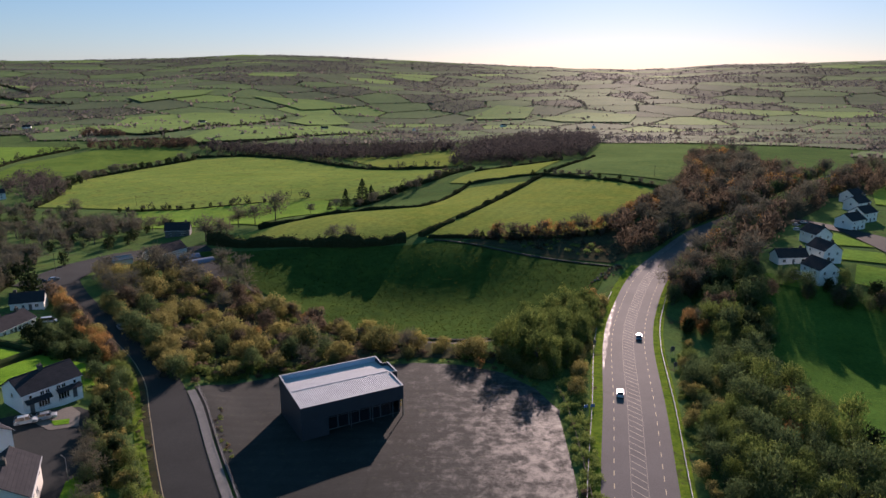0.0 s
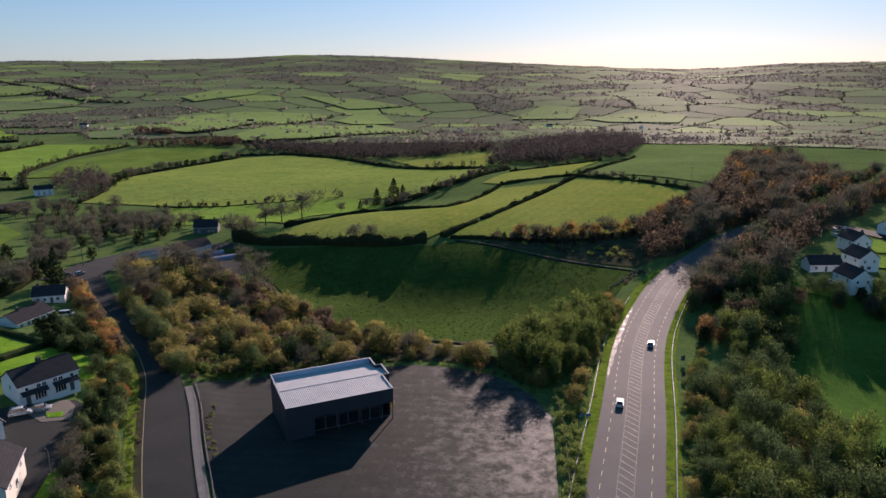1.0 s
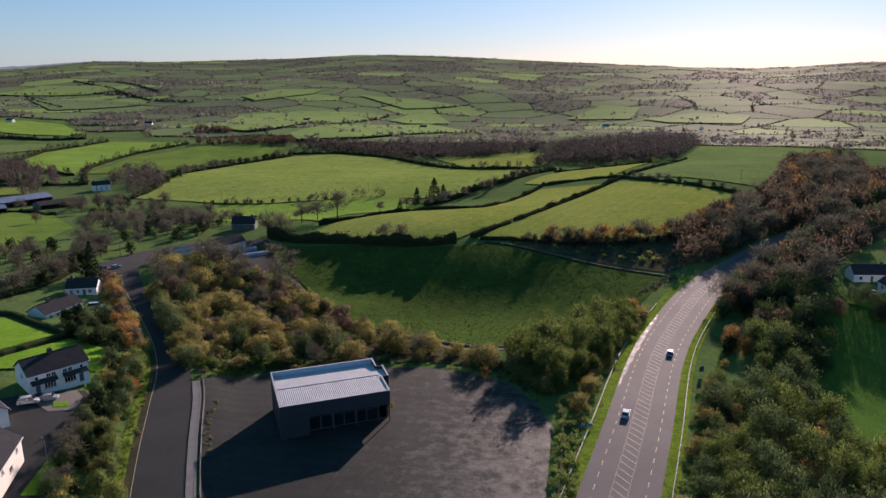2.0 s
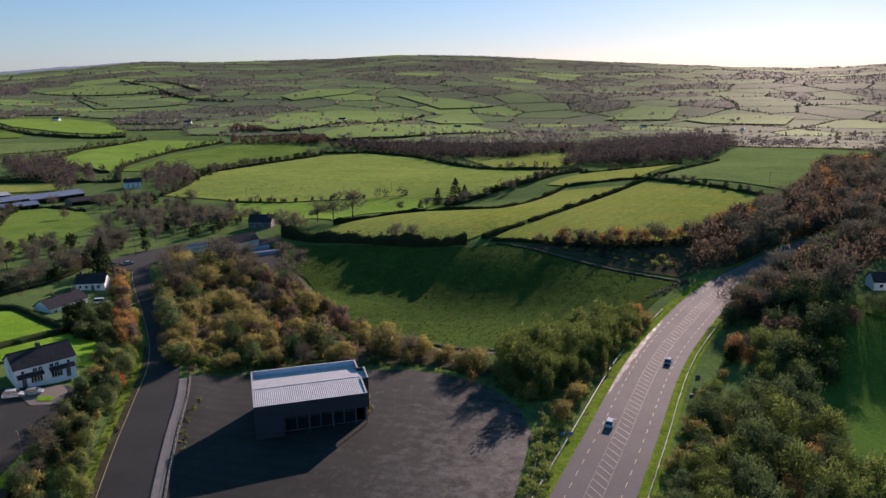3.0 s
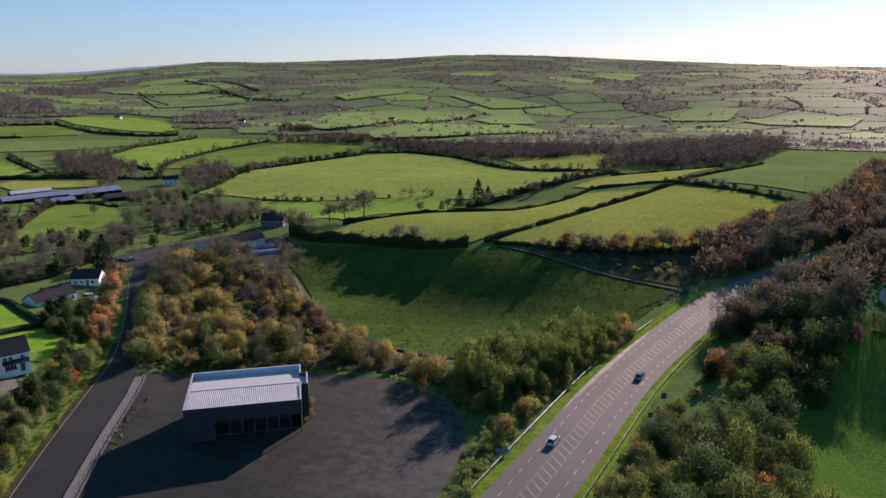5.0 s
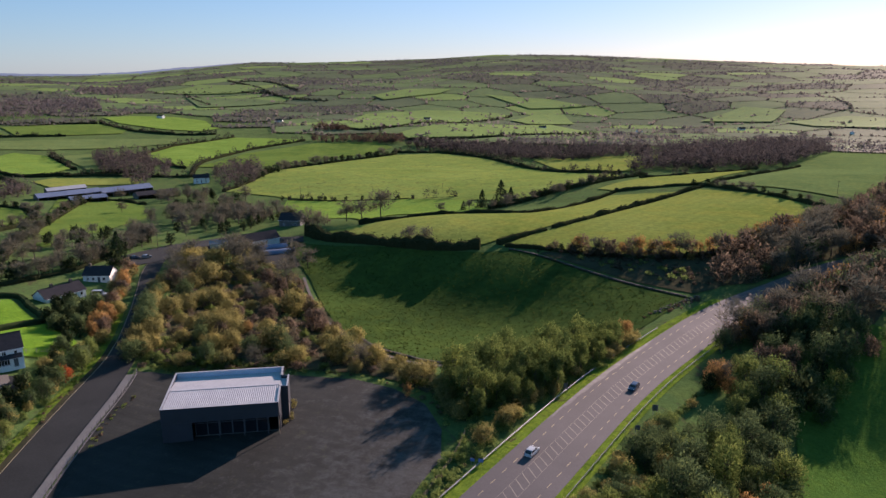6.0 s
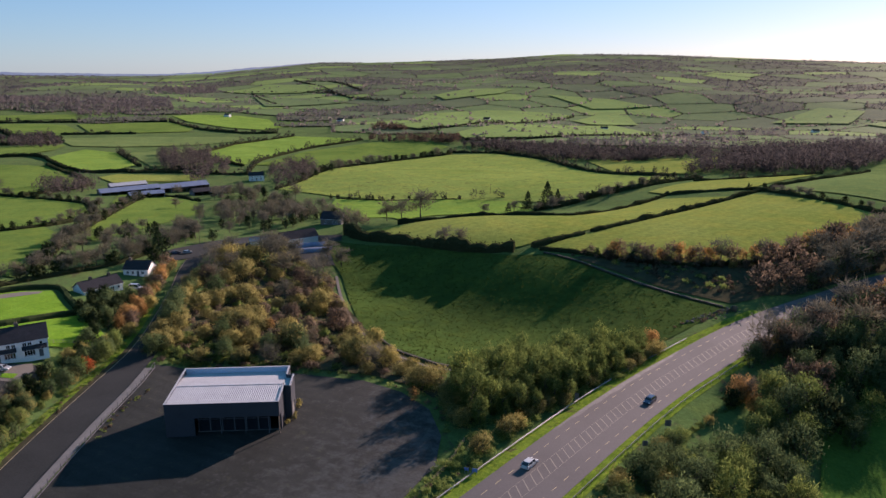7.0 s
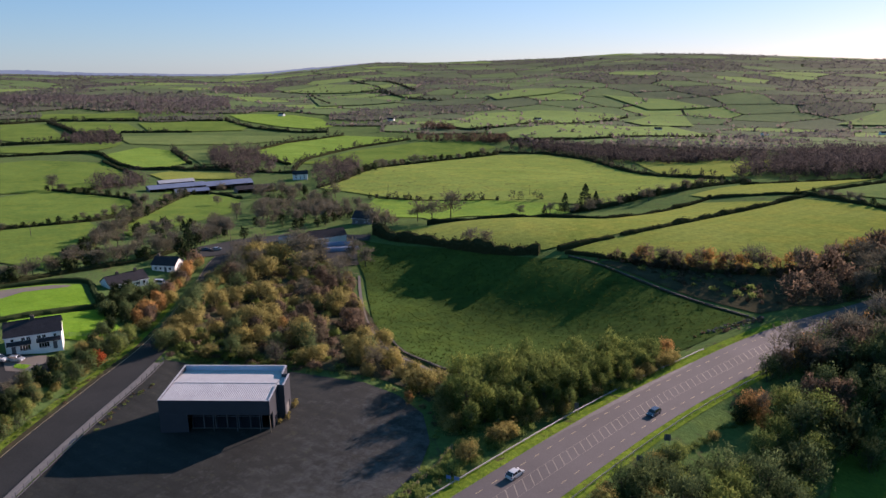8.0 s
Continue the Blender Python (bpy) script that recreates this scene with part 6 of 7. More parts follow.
    if porch:
        for x0, x1, out in porch:
            bm = bmesh.new()
            v = [bm.verts.new(c) for c in ((x0, -D, 3.35), (x1, -D, 3.35), (x1, -D - out, 2.55), (x0, -D - out, 2.55))]
            w = [bm.verts.new((q.co.x, q.co.y, q.co.z + 0.14)) for q in v]
            bm.faces.new(w)
            bm.faces.new(v[::-1])
            for i in range(4):
                bm.faces.new((v[i], v[(i + 1) % 4], w[(i + 1) % 4], w[i]))
            bmesh.ops.recalc_face_normals(bm, faces=bm.faces[:])
            part("canopy", bm, roof_m, ob, "lean-to canopy of dark slate")
    return tagged(ob, label, "house")


gable_house("semi_detached_house", -92.9, 150.4, 6.2, 56.8, 13.4, 9.0, 4.9, 2.7, M_WHITE, M_SLATE, "pair of white rendered semi-detached houses with a dark slate roof",
            front=[(-5.0, 3.4, 0.8, 0.9, 0), (-2.4, 3.4, 1.0, 1.0, 1), (-1.2, 3.4, 1.0, 1.0, 1), (1.3, 3.4, 1.0, 1.0, 1), (2.5, 3.4, 1.0, 1.0, 1), (5.1, 3.4, 0.8, 0.9, 0),
                   (-2.2, 0.7, 2.6, 1.5, 3), (2.3, 0.7, 2.6, 1.5, 3)],
            left=[(0, 3.4, 0.9, 1.0, 0)], doors=(-4.9, 4.9), chimneys=(0,), porch=[(-6.4, -0.6, 1.1), (0.6, 6.4, 1.1)])
gable_house("detached_house", -78.0, 111.5, 5.2, -67, 14.0, 9.0, 4.3, 3.0, M_CREAM, M_SLATE, "cream rendered house with a grey slate roof and chimney",
            back=[(-4, 2.6, 1.2, 1.1, 1), (0, 0.8, 1.8, 1.2, 1), (4, 2.6, 1.2, 1.1, 1)], chimneys=(-0.5,), left=[(1, 0.8, 1.2, 1.2, 1)])
gable_house("detached_house", -95.5, 129.5, 5.5, -32, 13.0, 8.5, 4.2, 2.8, M_WHITE, M_SLATE, "white rendered house with a weathered slate roof",
            front=[(-3, 0.8, 1.6, 1.2, 1), (2, 0.8, 1.6, 1.2, 1)], right=[(0, 0.9, 1.2, 1.2, 1)], chimneys=(-4,))
gable_house("bungalow", -138.6, 210.8, 0.2, 78, 14.5, 8.5, 2.6, 2.5, M_WHITE, M_SLATE, "long white bungalow with a dark slate roof and gable",
            front=[(-5.5, 0.9, 1.2, 1.1, 1), (-2.8, 0.9, 1.2, 1.1, 1), (0.4, 0.9, 1.2, 1.1, 1), (3.2, 0.9, 1.6, 1.1, 1), (5.6, 0.9, 1.0, 1.1, 0)], doors=(-1.2,), chimneys=(-2.5, 4.5))
gable_house("cottage", -147, 237.5, -0.8, 20, 10.5, 7.5, 2.8, 2.6, M_WHITE, M_SLATE, "small white cottage with a black roof",
            front=[(-3.4, 0.9, 1.0, 1.1, 1), (-1.2, 0.9, 1.0, 1.1, 1), (3.0, 0.9, 1.2, 1.1, 1)], doors=(1.0,), chimneys=(-3.8,))
# concrete grey on these walls stands for the shade they are in
gable_house("farmhouse", -143, 371, z_at(-143, 371), 12, 12.5, 9, 3.6, 3.4, M_CONCRETE, M_SLATE, "dark-roofed house among bare trees, shade put into its grey walls",
            front=[(-3.5, 0.8, 1.2, 1.2, 1), (3.5, 0.8, 1.2, 1.2, 1), (1.6, 0.8, 0.9, 1.2, 0)], doors=(-0.8,), chimneys=(4.2,))
gable_house("barn", -131.5, 321.5, z_at(-131, 321), 62, 19, 8.5, 3.6, 3.0, M_CREAM, M_SLATE, "old stone barn with a steep dark roof and pale gable",
            right=[(0, 1.0, 1.6, 2.4, 0)], back=[(-4, 1.2, 1.0, 1.0, 0)])
gable_house("outbuilding", -146, 309, z_at(-146, 309), 40, 8, 5, 2.4, 1.2, M_CREAM, M_STEEL, "low outbuilding with a pale metal roof")

# the white estate on the rise
for hx, hy, ht in ((148, 266, 100), (161, 288, 100), (173, 318, 100)):
    gable_house("detached_house", hx, hy, z_at(hx, hy), ht, 11, 8.5, 5.2, 3.2, M_WHITE, M_SLATE, "white gabled two-storey house on the estate",
                left=[(-2, 3.4, 1.0, 1.1, 1), (2, 3.4, 1.0, 1.1, 1), (0, 0.8, 1.6, 1.2, 1)], front=[(-3, 3.4, 1.0, 1.1, 1), (3, 3.4, 1.0, 1.1, 1), (-3, 0.8, 1.4, 1.2, 1), (3, 0.8, 1.4, 1.2, 1)],
                back=[(-3, 3.4, 1.0, 1.1, 1), (3, 3.4, 1.0, 1.1, 1)], chimneys=(-4.0,), doors=(0,))
gable_house("cottage", 145, 285, z_at(145, 285), 5, 13, 7, 2.8, 2.8, M_WHITE, M_SLATE, "low white house with dormers on the estate",
            front=[(-4, 0.8, 1.2, 1.2, 1), (4, 0.8, 1.2, 1.2, 1)], doors=(0,), chimneys=(4.5,))
for hx, hy, ht in ((208, 352, 30), (226, 372, 30), (240, 402, 30), (252, 428, 30)):
    gable_house("detached_house", hx, hy, z_at(hx, hy), ht, 12, 9, 5.0, 3.0, M_WHITE, M_SLATE, "white two-storey house in a cluster on the estate",
                front=[(-3.5, 3.3, 1.0, 1.1, 1), (3.5, 3.3, 1.0, 1.1, 1), (-3.5, 0.8, 1.6, 1.2, 1), (3.5, 0.8, 1.6, 1.2, 1)], left=[(0, 3.3, 1, 1.1, 1)], chimneys=(4.5,), doors=(0,))
# lone farms far off
for hx, hy, ht in ((-494, 1462, 10), (-365, 566, 40), (-1012, 1240, 0), (-250, 1500, 20), (140, 1650, 30), (-60, 1560, 60), (330, 1560, 80), (-760, 1300, 15)):
    gable_house("farmhouse", hx, hy, z_at(hx, hy) + 0.8, ht, 14, 8, 4.4, 2.8, M_WHITE, M_SLATE, "white farmhouse far off among fields",
                front=[(-4, 2.7, 1.1, 1.1, 1), (4, 2.7, 1.1, 1.1, 1), (-4, 0.6, 1.3, 1.2, 1), (4, 0.6, 1.3, 1.2, 1)], chimneys=(-5.5, 5.5), doors=(0,), sunk=2.0)


def farm_shed(x, y, turn, length, depth, eave, rise, roof_m, label):
    """A broad farm shed: roof sheets with ribs, open front bays between posts, back and end walls."""
    ob = new("farm_shed")
    ob.matrix_basis = pose(x, y, z_at(x, y), 0, 0, turn)
    L, D = length / 2, depth / 2
    part("back_wall", boxes((-L, D - 0.2, -1, L, D, eave)), M_CONCRETE, ob)
    for k in (-1, 1):
        bm = bmesh.new()
        a = [bm.verts.new((k * L - 0.1 * k - 0.1, yy, zz)) for yy, zz in ((-D, -1), (D - 0.2, -1), (D - 0.2, eave), (0, eave + rise), (-D, eave))]
        b = [bm.verts.new((v.co.x + 0.2, v.co.y, v.co.z)) for v in a]
        bm.faces.new(a[::-1]), bm.faces.new(b)
        for i in range(5):
            bm.faces.new((a[i], a[(i + 1) % 5], b[(i + 1) % 5], b[i]))
        part("end_wall", bm, M_CONCRETE, ob)
        bm = bmesh.new()
        n = int(length / 0.5)
        lo = [bm.verts.new((-L - 0.3 + i * (length + 0.6) / n, k * (D + 0.5), eave - 0.1 + 0.05 * (i % 2))) for i in range(n + 1)]
        hi = [bm.verts.new((v.co.x, 0, eave + rise + 0.1 + 0.05 * (i % 2))) for i, v in enumerate(lo)]
        for i in range(n):
            bm.faces.new((lo[i], lo[i + 1], hi[i + 1], hi[i]))
        part("roof", bm, roof_m, ob)
    for i in range(int(length / 6) + 1):
        px = -L + 0.3 + i * (length - 0.6) / int(length / 6)
        part("post", boxes((px - 0.12, -D, -1, px + 0.12, -D + 0.24, eave)), M_STEEL, ob)
    return tagged(ob, label, "farm shed")


farm_shed(-398, 447, 62, 46, 16, 4.2, 2.2, M_FARM, "long farm shed with a blue-grey metal roof")
farm_shed(-384, 484, 62, 52, 18, 4.8, 2.6, M_FARM, "long farm shed with a blue-grey metal roof")
farm_shed(-368, 438, 55, 26, 12, 3.6, 1.8, M_FARM, "low farm shed with a blue metal roof")
farm_shed(-345, 486, 60, 34, 14, 4.0, 2.0, M_SLATE, "farm shed with a dark grey roof")
farm_shed(-424, 468, 62, 30, 12, 4.4, 1.8, M_ROOF, "farm shed with a pale metal roof")


def tunnel(x, y, turn, length, w):
    """A low half-round shed of metal sheet."""
    ob = new("curved_shed")
    ob.matrix_basis = pose(x, y, z_at(x, y) - 0.1, 0, 0, turn)
    bm = bmesh.new()
    n = 12
    rings = []
    for i in range(int(length / 0.8) + 1):
        bulge = 0.05 * (i % 2)
        rings.append([bm.verts.new((i * 0.8 - length / 2, (w / 2 + bulge) * math.cos(math.pi * j / n), (w * 0.42 + bulge) * math.sin(math.pi * j / n))) for j in range(n + 1)])
    for a, b in zip(rings[:-1], rings[1:]):
        for j in range(n):
            bm.faces.new((a[j], a[j + 1], b[j + 1], b[j]))
    part("cover", bm, M_FARM, ob)
    for e, s in ((rings, -1), (rings, 1)):
        bm = bmesh.new()
        xx = s * (length / 2 - 0.4)
        bm.faces.new([bm.verts.new((xx, w / 2 * math.cos(math.pi * j / n), w * 0.42 * math.sin(math.pi * j / n))) for j in range(n + 1)])
        part("end_panel", bm, M_CONCRETE, ob)
    return tagged(ob, "low half-round metal shed in the barn yard", "shed")


tunnel(-122, 318, 40, 16, 5)
tunnel(-113, 311, 40, 16, 5)

# ---- estate ground ----
tagged(sheet("estate_road", [(-104, 134), (-84.5, 149.5), (-80, 148), (-75, 138), (-69.5, 125), (-63, 108), (-58, 90), (-80, 86), (-96, 118)], 0.35, M_LANE, 4), "dark asphalt close between the houses", "road", kind="structure")
tagged(sheet("lawn", [(-112, 152), (-93, 158), (-84, 165), (-92, 176), (-112, 182), (-114, 168), (-117, 156)], 0.4, M_LAWN, 5), "bright green back garden lawn", "lawn", kind="structure")
tagged(sheet("lawn", [(-121, 158), (-118, 172), (-117, 183), (-149, 200), (-157, 193), (-163, 178), (-150, 155)], 0.4, M_LAWN, 5), "bright green lawn inside clipped hedges", "lawn", kind="structure")
tagged(sheet("drive", [(-163, 172), (-154, 193), (-150, 197), (-148, 194), (-152, 180), (-146, 166), (-150, 156)], 0.5, M_GRAVEL, 4), "pale gravel drive curving over a lawn", "drive", kind="structure")
tagged(sheet("front_garden", [(-91.5, 140.5), (-86, 149), (-83, 147), (-80.5, 141), (-85, 137.5)], 0.42, M_GRAVEL, 3), "pale paved forecourt with a grass patch", "drive", kind="structure")
tagged(sheet("lawn", [(-86.5, 141.0), (-83.6, 143.4), (-82.6, 141.2), (-85, 139.6)], 0.5, M_LAWN, 2), "small square of front lawn", "lawn", kind="structure")
tagged(sheet("lawn", [(-73, 121), (-70.5, 126), (-68, 121), (-66, 112), (-70, 110)], 0.45, M_LAWN, 3), "strip of estate lawn beside the footway", "lawn", kind="structure")
tagged(sheet("estate_road", [(196, 300), (176, 268), (190, 262), (206, 300), (214, 330), (205, 352), (192, 372), (184, 366), (198, 340)], 0.5, M_LANE, 5), "pale grey estate road curving past white houses", "road", kind="structure")
for pts in ([(160, 262), (172, 258), (186, 276), (172, 282)], [(168, 288), (188, 284), (194, 300), (176, 306)], [(180, 312), (196, 310), (194, 336), (184, 342)], [(130, 262), (138, 258), (142, 264), (134, 270)]):
    tagged(sheet("lawn", pts, 0.5, M_BRIGHT, 4), "bright front lawn of a white house", "lawn", kind="structure")
# this yard gets the dark lane surface in place of the shade over it
tagged(sheet("barn_yard", [(-122, 330), (-98, 322), (-84, 306), (-98, 290), (-118, 296), (-138, 306)], 0.3, M_LANE, 5), "yard beside a barn, shade put into its dark surface", "yard", kind="structure")
for pts in ([(28.6, 157), (27.9, 153.5), (26.6, 150.4), (25.2, 148.8), (24.6, 151), (25.4, 153.6), (26.8, 156.2)], [(24, 157.5), (23.2, 153.5), (22, 150.2), (21.2, 151), (21.8, 154), (22.8, 157)]):
    tagged(sheet("spoil_patch", pts, 0.2, M_GRAVEL, 3), "pale patch of bare spoil on the hardstanding", "ground", kind="structure")


# ---- track and stone wall round the sheep field ----
TRACK = spline([(28, 210), (14, 205.5), (4, 204.5), (-6, 208.5), (-19, 215.5), (-33, 228), (-48, 242.5), (-69, 267), (-84, 286)], 2.0)
tagged(ribbon("track", TRACK, -0.6, 0.6, 0.32, M_GRAVEL), "narrow pale gravel track round the field", "track", kind="structure")


def stone_wall(points, height, label):
    """A rough wall of field stones: an uneven course on a bank."""
    r = np.random.default_rng(len(points) * 13 + int(abs(points[0][0])))
    ob = new("stone_wall")
    line = spline(points, 0.9)
    nrm = sides_of(line)
    z = land(line[:, 0], line[:, 1])
    shapes = []
    for i in range(5):
        bm = bmesh.new()
        bmesh.ops.create_cube(bm, size=1.0)
        for v in bm.verts:
            v.co += Vector(r.uniform(-0.14, 0.14, 3))
        me = bpy.data.meshes.new("stone")
        bm.to_mesh(me)
        bm.free()
        me.materials.append(M_STONE)
        shapes.append(me)
    core = []
    n = len(line)
    prof = ((-0.28, -0.5), (-0.22, height * 0.9), (0.22, height * 0.9), (0.28, -0.5))
    verts = np.concatenate([np.column_stack([line + nrm * a, z + b + 0.2]) for a, b in prof])
    faces = [(j * n + i, j * n + i + 1, (j + 1) * n + i + 1, (j + 1) * n + i) for j in range(3) for i in range(n - 1)]
    c = new("wall_core", mesh_from("wall_core", verts, faces, [M_STONE]))
    c.parent = ob
    for i in range(0, n):
        s = new("stone", shapes[int(r.integers(5))])
        s.parent = ob
        s.matrix_basis = pose(*(line[i] + nrm[i] * r.uniform(-0.06, 0.06)), z[i] + 0.2 + height * 0.85, r.uniform(-12, 12), r.uniform(-12, 12), r.uniform(0, 360)) @ Matrix.Diagonal((0.75, 0.6, 0.42, 1))
    return tagged(ob, label, "wall")


stone_wall([(-4, 329.5), (10, 324.5), (30, 315), (53, 304), (72, 296)], 0.4, "rough dark field-stone wall above the sheep field")
stone_wall([(20, 207.5), (6, 207), (-3, 210.8), (-16, 218), (-30, 230.8)], 0.6, "low tumbled field-stone wall along the track")


def rubble_heap(x0, y0, x1, y1, width, height, count, label):
    """A long low heap of loose stones, thickest in the middle."""
    r = np.random.default_rng(77)
    ob = new("rubble_heap")
    shapes = []
    for i in range(4):
        bm = bmesh.new()
        bmesh.ops.create_icosphere(bm, subdivisions=1, radius=0.5)
        for v in bm.verts:
            v.co += Vector(r.uniform(-0.13, 0.13, 3))
        me = bpy.data.meshes.new("stone")
        bm.to_mesh(me)
        bm.free()
        me.materials.append(M_GRAVEL if i == 0 else M_STONE)
        shapes.append(me)
    d = Vector((x1 - x0, y1 - y0)).normalized()
    for i in range(count):
        t, k = r.uniform(0, 1), r.normal(0, 0.35)
        px, py = x0 + (x1 - x0) * t - d.y * k * width, y0 + (y1 - y0) * t + d.x * k * width
        size = r.uniform(0.35, 1.0)
        st = new("stone", shapes[int(r.choice(4, p=[0.22, 0.26, 0.26, 0.26]))])
        st.parent = ob
        st.matrix_basis = pose(px, py, z_at(px, py) + max(0.0, height * (1 - abs(k) * 1.6)) * r.uniform(0.1, 1), r.uniform(-25, 25), r.uniform(-25, 25), r.uniform(0, 360)) @ Matrix.Diagonal((size, size * 0.8, size * 0.6, 1))
    return tagged(ob, label, "stones")


rubble_heap(62, 277, 77, 297, 4.5, 1.0, 150, "loose heap of grey field stones on a rough verge")
row([(60, 272), (66, 281), (73, 290), (77, 296)], 1.5, {"bramble": 0.4, "dead_bramble": 0.6}, "rough growth on the stone heap", (0.35, 0.65), 1.4)
# weeds that have come up round the showroom and along the yard's edge
for lx, ly, k in ((27.4, 12.6, 0.5), (27.2, 9.0, 0.3), (27.3, 6.6, 0.45), (26.0, 4.5, 0.4), (25.8, 1.2, 0.5), (26.3, -0.3, 0.42), (25.2, -0.8, 0.3), (27.6, 14.2, 0.42), (27.0, 15.8, 0.36)):
    q = pose(-31.5, 142.0, 0, 0, 0, 28.7) @ Vector((lx, ly, 0))
    plant("willow_shrub" if ly > 3 else "bramble", q.x, q.y, k * (0.55 if ly > 3 else 0.8), "weeds round the showroom", 0.2)

# ---- rails, fences, signs ----
def guard_rail(off, s0, s1):
    ob = new("guard_rail")
    s = np.arange(s0, s1, 2.0)
    k = [road_point(a, off) for a in s]
    line = np.array([q[0] for q in k])
    z = np.array([q[2] for q in k])
    nrm = sides_of(line)
    n = len(line)
    sgn = 1 if off < 0 else -1
    prof = ((0.0, 0.45), (0.08, 0.5), (0.08, 0.56), (0.0, 0.61), (0.08, 0.66), (0.08, 0.72), (0.0, 0.77), (-0.04, 0.77), (-0.04, 0.45))
    verts = np.concatenate([np.column_stack([line + nrm * a * sgn, z + b + 0.05]) for a, b in prof])
    m = len(prof)
    faces = [(j * n + i, j * n + i + 1, ((j + 1) % m) * n + i + 1, ((j + 1) % m) * n + i) for j in range(m) for i in range(n - 1)]
    r = new("rail", mesh_from("rail", verts, faces, [M_STEEL]))
    r.parent = ob
    pm = bpy.data.meshes.new("post")
    bm = boxes((-0.05, -0.06, -0.8, 0.05, 0.06, 0.74))
    bm.to_mesh(pm)
    bm.free()
    pm.materials.append(M_STEEL)
    for i in range(0, n, 2):
        p = new("post", pm)
        p.parent = ob
        q = line[i] - nrm[i] * 0.12 * sgn
        p.matrix_basis = pose(q[0], q[1], z[i] + 0.05, 0, 0, math.degrees(math.atan2(nrm[i][1], nrm[i][0])))
    return tagged(ob, "galvanised steel crash barrier along the main road", "barrier")


guard_rail(-10.2, 16, 202)
guard_rail(9.7, 16, 214)


def post_fence(points, height, rails, spacing, material, label, mesh=False, lift=0.0):
    ob = new("fence")
    line = spline(points, spacing)
    z = land(line[:, 0], line[:, 1]) + lift
    pm = bpy.data.meshes.new("post")
    bm = boxes((-0.05, -0.05, -0.5, 0.05, 0.05, height))
    bm.to_mesh(pm)
    bm.free()
    pm.materials.append(material)
    for (x, y), g in zip(line, z):
        p = new("post", pm)
        p.parent = ob
        p.matrix_basis = pose(x, y, g)
    for i in range(rails):
        h = height * (i + 0.8) / rails - 0.05 if rails > 1 else height - 0.08
        bm = bmesh.new()
        for a in range(len(line) - 1):
            tube(bm, (*line[a], z[a] + h), (*line[a + 1], z[a + 1] + h), 0.03, 0.03, 4)
        part("rail", bm, material, ob)
    if mesh:
        bm = bmesh.new()
        for a in range(len(line) - 1):
            for t in np.arange(0.08, 1, 0.1):
                p = line[a] * (1 - t) + line[a + 1] * t
                g = z[a] * (1 - t) + z[a + 1] * t
                tube(bm, (*p, g + 0.1), (*p, g + height - 0.05), 0.012, 0.012, 3)
        part("pales", bm, material, ob)
    return tagged(ob, label, "fence")


_wall_line = [(float(p[0]), float(p[1])) for p in (LANE[:46] + sides_of(LANE)[:46] * (_w[:46] + 2.9)[:, None])[::5]]
_k = spline(_wall_line, 2.0)
tagged(ribbon("kerb_wall", _k, -0.14, 0.14, 0.45, M_CONCRETE), "low concrete kerb wall under the yard fence", "wall", kind="structure")
tagged(ribbon("kerb_face", _k - sides_of(_k) * 0.14, -0.02, 0.0, 0.44, M_CONCRETE), "low concrete kerb wall face", "wall", kind="structure")
post_fence(_wall_line, 1.7, 2, 2.6, M_FENCE, "grey metal post and rail fence along the yard", False, 0.3)
post_fence([(29.6, 168), (30.4, 157), (29.4, 130), (26.4, 84)], 1.2, 3, 3.0, M_TIMBER, "dark post and rail fence beside the yard", lift=0.1)
post_fence([(-95, 158.5), (-88, 167), (-83, 165), (-80, 158)], 1.6, 4, 2.4, M_CONCRETE, "pale garden fence beside the house")
post_fence([(-33, 108), (-29, 102), (-27, 94)], 1.3, 3, 2.0, M_STEEL, "open grey metal gate at the yard's mouth")


def sign(x, y, turn, w, h, z0, label, face=M_SIGN):
    ob = new("road_sign")
    ob.matrix_basis = pose(x, y, z_at(x, y) + 0.2, 0, 0, turn)
    for k in (-0.35, 0.35):
        part("post", tube(bmesh.new(), (k * w, 0, -0.6), (k * w, 0, z0 + h), 0.05, 0.05, 8), M_STEEL, ob)
    p = part("panel", boxes((-w / 2, -0.09, z0, w / 2, -0.05, z0 + h), bevel=0.01), face, ob)
    return tagged(ob, label, "road sign")


M_BLUESIGN = gloss("blue_sign", (0.06, 0.16, 0.4), 0.4, 0.0, 0.1)
sign(68.5, 196, 198, 1.4, 1.6, 0.9, "dark-backed road sign on steel posts")
sign(65.5, 184, 198, 1.2, 1.3, 0.8, "dark-backed road sign on steel posts")
sign(36.6, 157.5, 10, 1.1, 0.8, 0.6, "small blue road sign beside the barrier", M_BLUESIGN)
sign(34.9, 157.2, 10, 0.9, 0.7, 0.6, "small blue road sign beside the barrier", M_BLUESIGN)
sign(46.0, 200, 15, 1.0, 1.6, 1.2, "grey-backed road sign under roadside trees")


def street_lamp(x, y, turn):
    ob = new("street_lamp")
    ob.matrix_basis = pose(x, y, z_at(x, y), 0, 0, turn)
    part("pole", tube(bmesh.new(), (0, 0, -0.4), (0, 0, 5.6), 0.09, 0.05, 8), M_STEEL, ob)
    part("arm", tube(bmesh.new(), (0, 0, 5.55), (0.9, 0, 5.75), 0.04, 0.035, 6), M_STEEL, ob)
    part("lamp_head", boxes((0.75, -0.13, 5.68, 1.35, 0.13, 5.82), bevel=0.04), M_CONCRETE, ob)
    return tagged(ob, "slim grey street lamp on the estate", "street lamp")


street_lamp(-72.5, 121, 150)
street_lamp(-68, 96, 150)


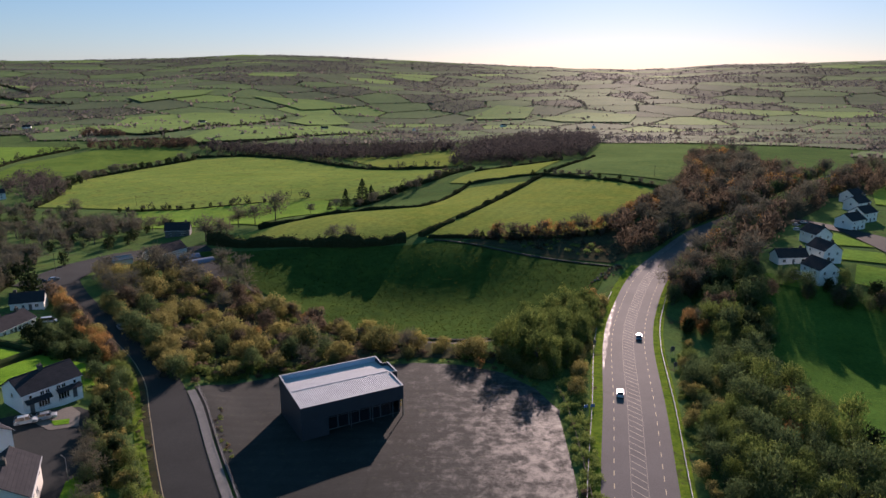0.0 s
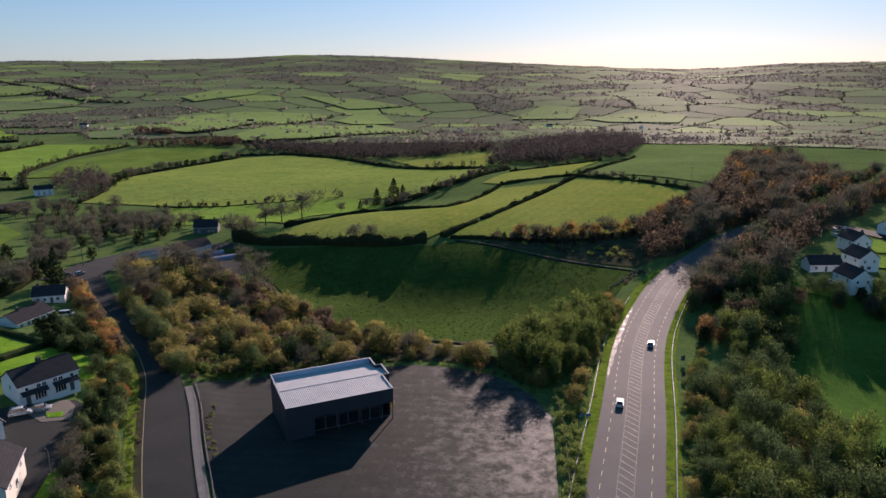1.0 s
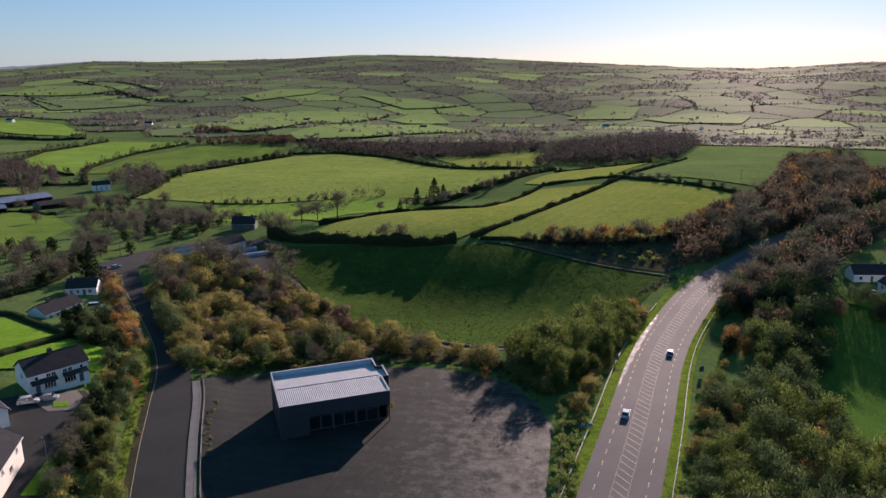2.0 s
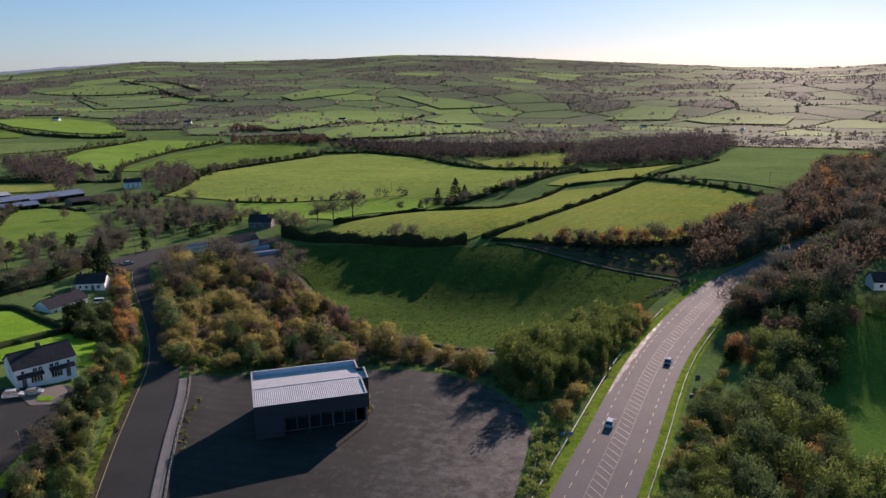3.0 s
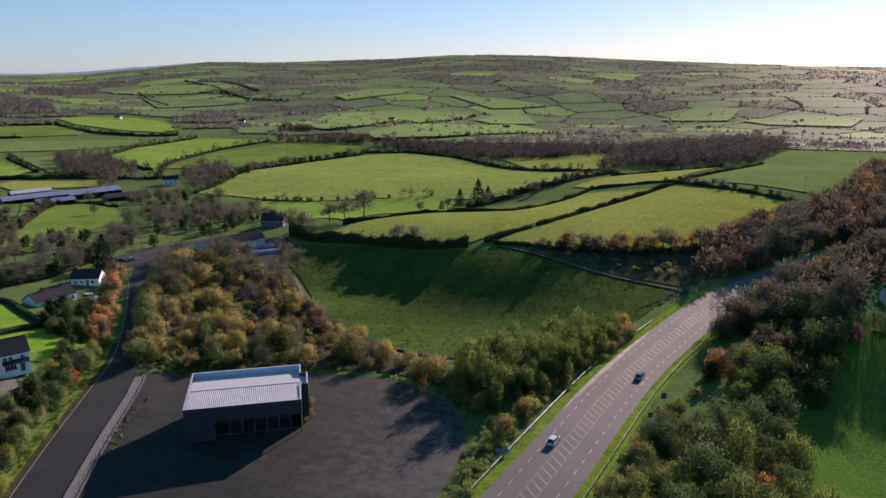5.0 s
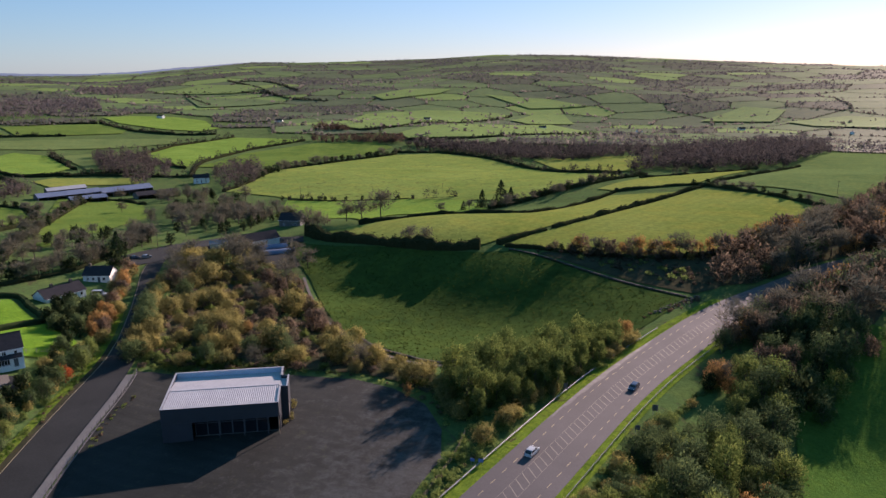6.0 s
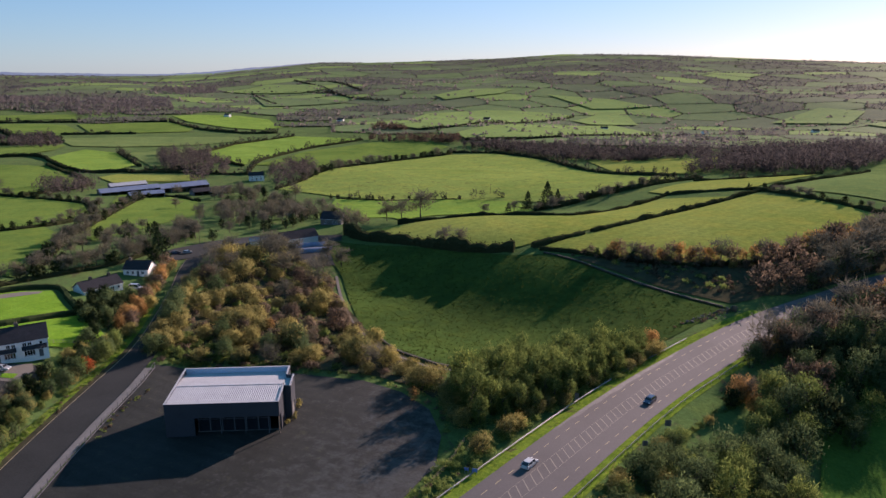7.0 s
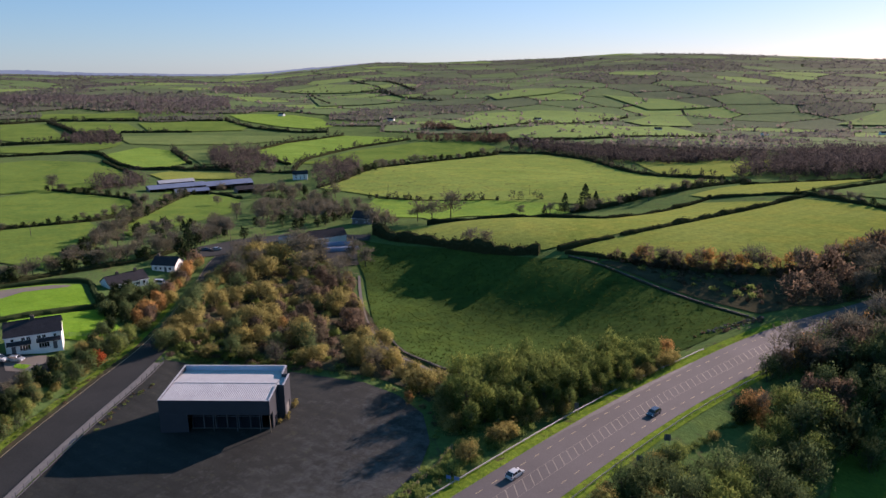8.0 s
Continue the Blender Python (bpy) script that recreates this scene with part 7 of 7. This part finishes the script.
def pole(x, y, h=8.5):
    ob = new("utility_pole")
    ob.matrix_basis = pose(x, y, z_at(x, y))
    part("pole", tube(bmesh.new(), (0, 0, -0.5), (0, 0, h), 0.13, 0.09, 8), M_BARK, ob)
    part("cross_arm", boxes((-0.8, -0.05, h - 0.5, 0.8, 0.05, h - 0.38)), M_BARK, ob)
    return tagged(ob, "weathered wooden utility pole in a field", "pole")


for x, y in ((148, 490), (-122, 560), (-262, 246), (-166, 290), (-230, 520)):
    pole(x, y)


# ---- vehicles ----
def car(x, y, z, turn, paint, label, long=4.3, high=1.5, van=False):
    ob = new("van" if van else "car")
    ob.matrix_basis = pose(x, y, z, 0, 0, turn)
    h, w = long / 2, 0.9
    # side outline of the lower body, nose towards +x
    low = [(-h, 0.35), (-h + 0.04, 0.85), (-h + 0.25, 0.98), (h - 1.25, 0.95), (h - 0.35, 0.8), (h, 0.62), (h - 0.02, 0.3), (h - 0.25, 0.22), (-h + 0.25, 0.22)]
    cab = [(-h + 0.12, 0.96), (-h + 0.55, high - 0.06), (-h + 0.95, high), (0.35, high), (0.75, high - 0.08), (h - 1.05, 0.95)]
    if van:
        cab = [(-h + 0.06, 0.96), (-h + 0.12, high - 0.05), (-h + 0.4, high), (0.6, high), (1.0, high - 0.12), (h - 0.85, 0.95)]

    def prism(out, half, inset):
        bm = bmesh.new()
        mid = sum(p[1] for p in out) / len(out)
        sides = []
        for s in (-1, 1):
            sides.append([bm.verts.new((px, s * (half - inset * max(0, (pz - 0.9) / (high - 0.9))), pz)) for px, pz in out])
        bm.faces.new(sides[0]), bm.faces.new(sides[1][::-1])
        k = len(out)
        for i in range(k):
            bm.faces.new((sides[0][i], sides[1][i], sides[1][(i + 1) % k], sides[0][(i + 1) % k]))
        bmesh.ops.recalc_face_normals(bm, faces=bm.faces[:])
        bmesh.ops.bevel(bm, geom=bm.edges[:], offset=0.05, segments=2, affect="EDGES")
        return bm

    part("body", prism(low, w, 0.0), paint, ob)
    part("cabin", prism(cab, w - 0.06, 0.16), M_GLASS, ob, "dark tinted glasshouse")
    roof = [(cab[1][0] + 0.18, high - 0.02), (cab[2][0], high + 0.02), (cab[3][0], high + 0.02), (cab[4][0] - 0.08, high - 0.03)]
    part("roof", prism([(roof[0][0], high - 0.05)] + roof[1:3] + [(roof[3][0], high - 0.06)], w - 0.2, 0.0), paint, ob)
    for k in (-1, 1):
        rows = [(cab[0][0], cab[1][0]), (-0.15, -0.1), (cab[5][0], cab[4][0])]
        for xa, xb in rows:
            part("pillar", tube(bmesh.new(), (xa, k * (w - 0.05), 0.95), (xb, k * (w - 0.2), high - 0.03), 0.05, 0.04, 5), paint, ob)
        part("mirror", boxes((0.78, min(k * 0.9, k * 1.05), 0.92, 0.95, max(k * 0.9, k * 1.05), 1.06), bevel=0.03), paint, ob)
        part("headlight", boxes((h - 0.3, min(k * 0.55, k * 0.86), 0.62, h - 0.03, max(k * 0.55, k * 0.86), 0.76), bevel=0.03), M_PVC, ob)
        part("tail_light", boxes((-h - 0.02, min(k * 0.6, k * 0.88), 0.72, -h + 0.12, max(k * 0.6, k * 0.88), 0.9), bevel=0.02), M_RED, ob)
        for xa in (-h + 0.8, h - 0.85):
            t = part("wheel", tube(bmesh.new(), (xa, k * 0.72, 0.31), (xa, k * 0.92, 0.31), 0.31, 0.31, 16), M_BLACK, ob)
            part("rim", tube(bmesh.new(), (xa, k * 0.915, 0.31), (xa, k * 0.93, 0.31), 0.2, 0.2, 12), M_STEEL, t)
    return tagged(ob, label, "van" if van else "car")


def on_road(s, off, paint, label, back=False):
    p, d, z = road_point(s, off)
    car(p[0], p[1], z + 0.07, math.degrees(math.atan2(d[1], d[0])) + (180 if back else 0), paint, label)


on_road(107, -3.3, M_CARWHITE, "white hatchback driving on the main road")
on_road(153.5, 3.3, M_CARDARK, "dark blue hatchback driving on the main road", True)
_q = LANE[76]
_d = LANE[77] - LANE[75]
car(_q[0] + 1.4, _q[1] + 1.0, float(_lane_z[76]) + 0.06, math.degrees(math.atan2(_d[1], _d[0])), M_CARWHITE, "white car driving along the side road", 4.1)
car(-90.6, 139.0, z_at(-90.6, 139) + 0.42, 28, M_CARWHITE, "white people carrier parked before a house", 4.7, 1.75)
car(-87.8, 141.9, z_at(-87.8, 141.9) + 0.42, 28, M_CARSILVER, "silver car parked before a house", 4.2)
car(-131, 221, z_at(-131, 221) + 0.05, 20, M_CARWHITE, "white van parked beside a bungalow", 5.0, 2.0, True)
car(-158, 274, z_at(-158, 274) + 0.4, 60, M_CARSILVER, "silver car at the road junction", 4.2)
car(-161, 270, z_at(-161, 270) + 0.35, 60, M_CARDARK, "dark car at the road junction", 4.2)
for x, y, t, p in ((138, 266, 100, M_CARWHITE), (141, 270, 95, M_CARSILVER), (178, 345, 20, M_CARWHITE), (183, 356, 20, M_CARSILVER), (190, 362, 20, M_CARWHITE), (163, 285, 10, M_CARDARK)):
    car(x, y, z_at(x, y) + 0.1, t, p, "parked car beside the white houses", 4.2)
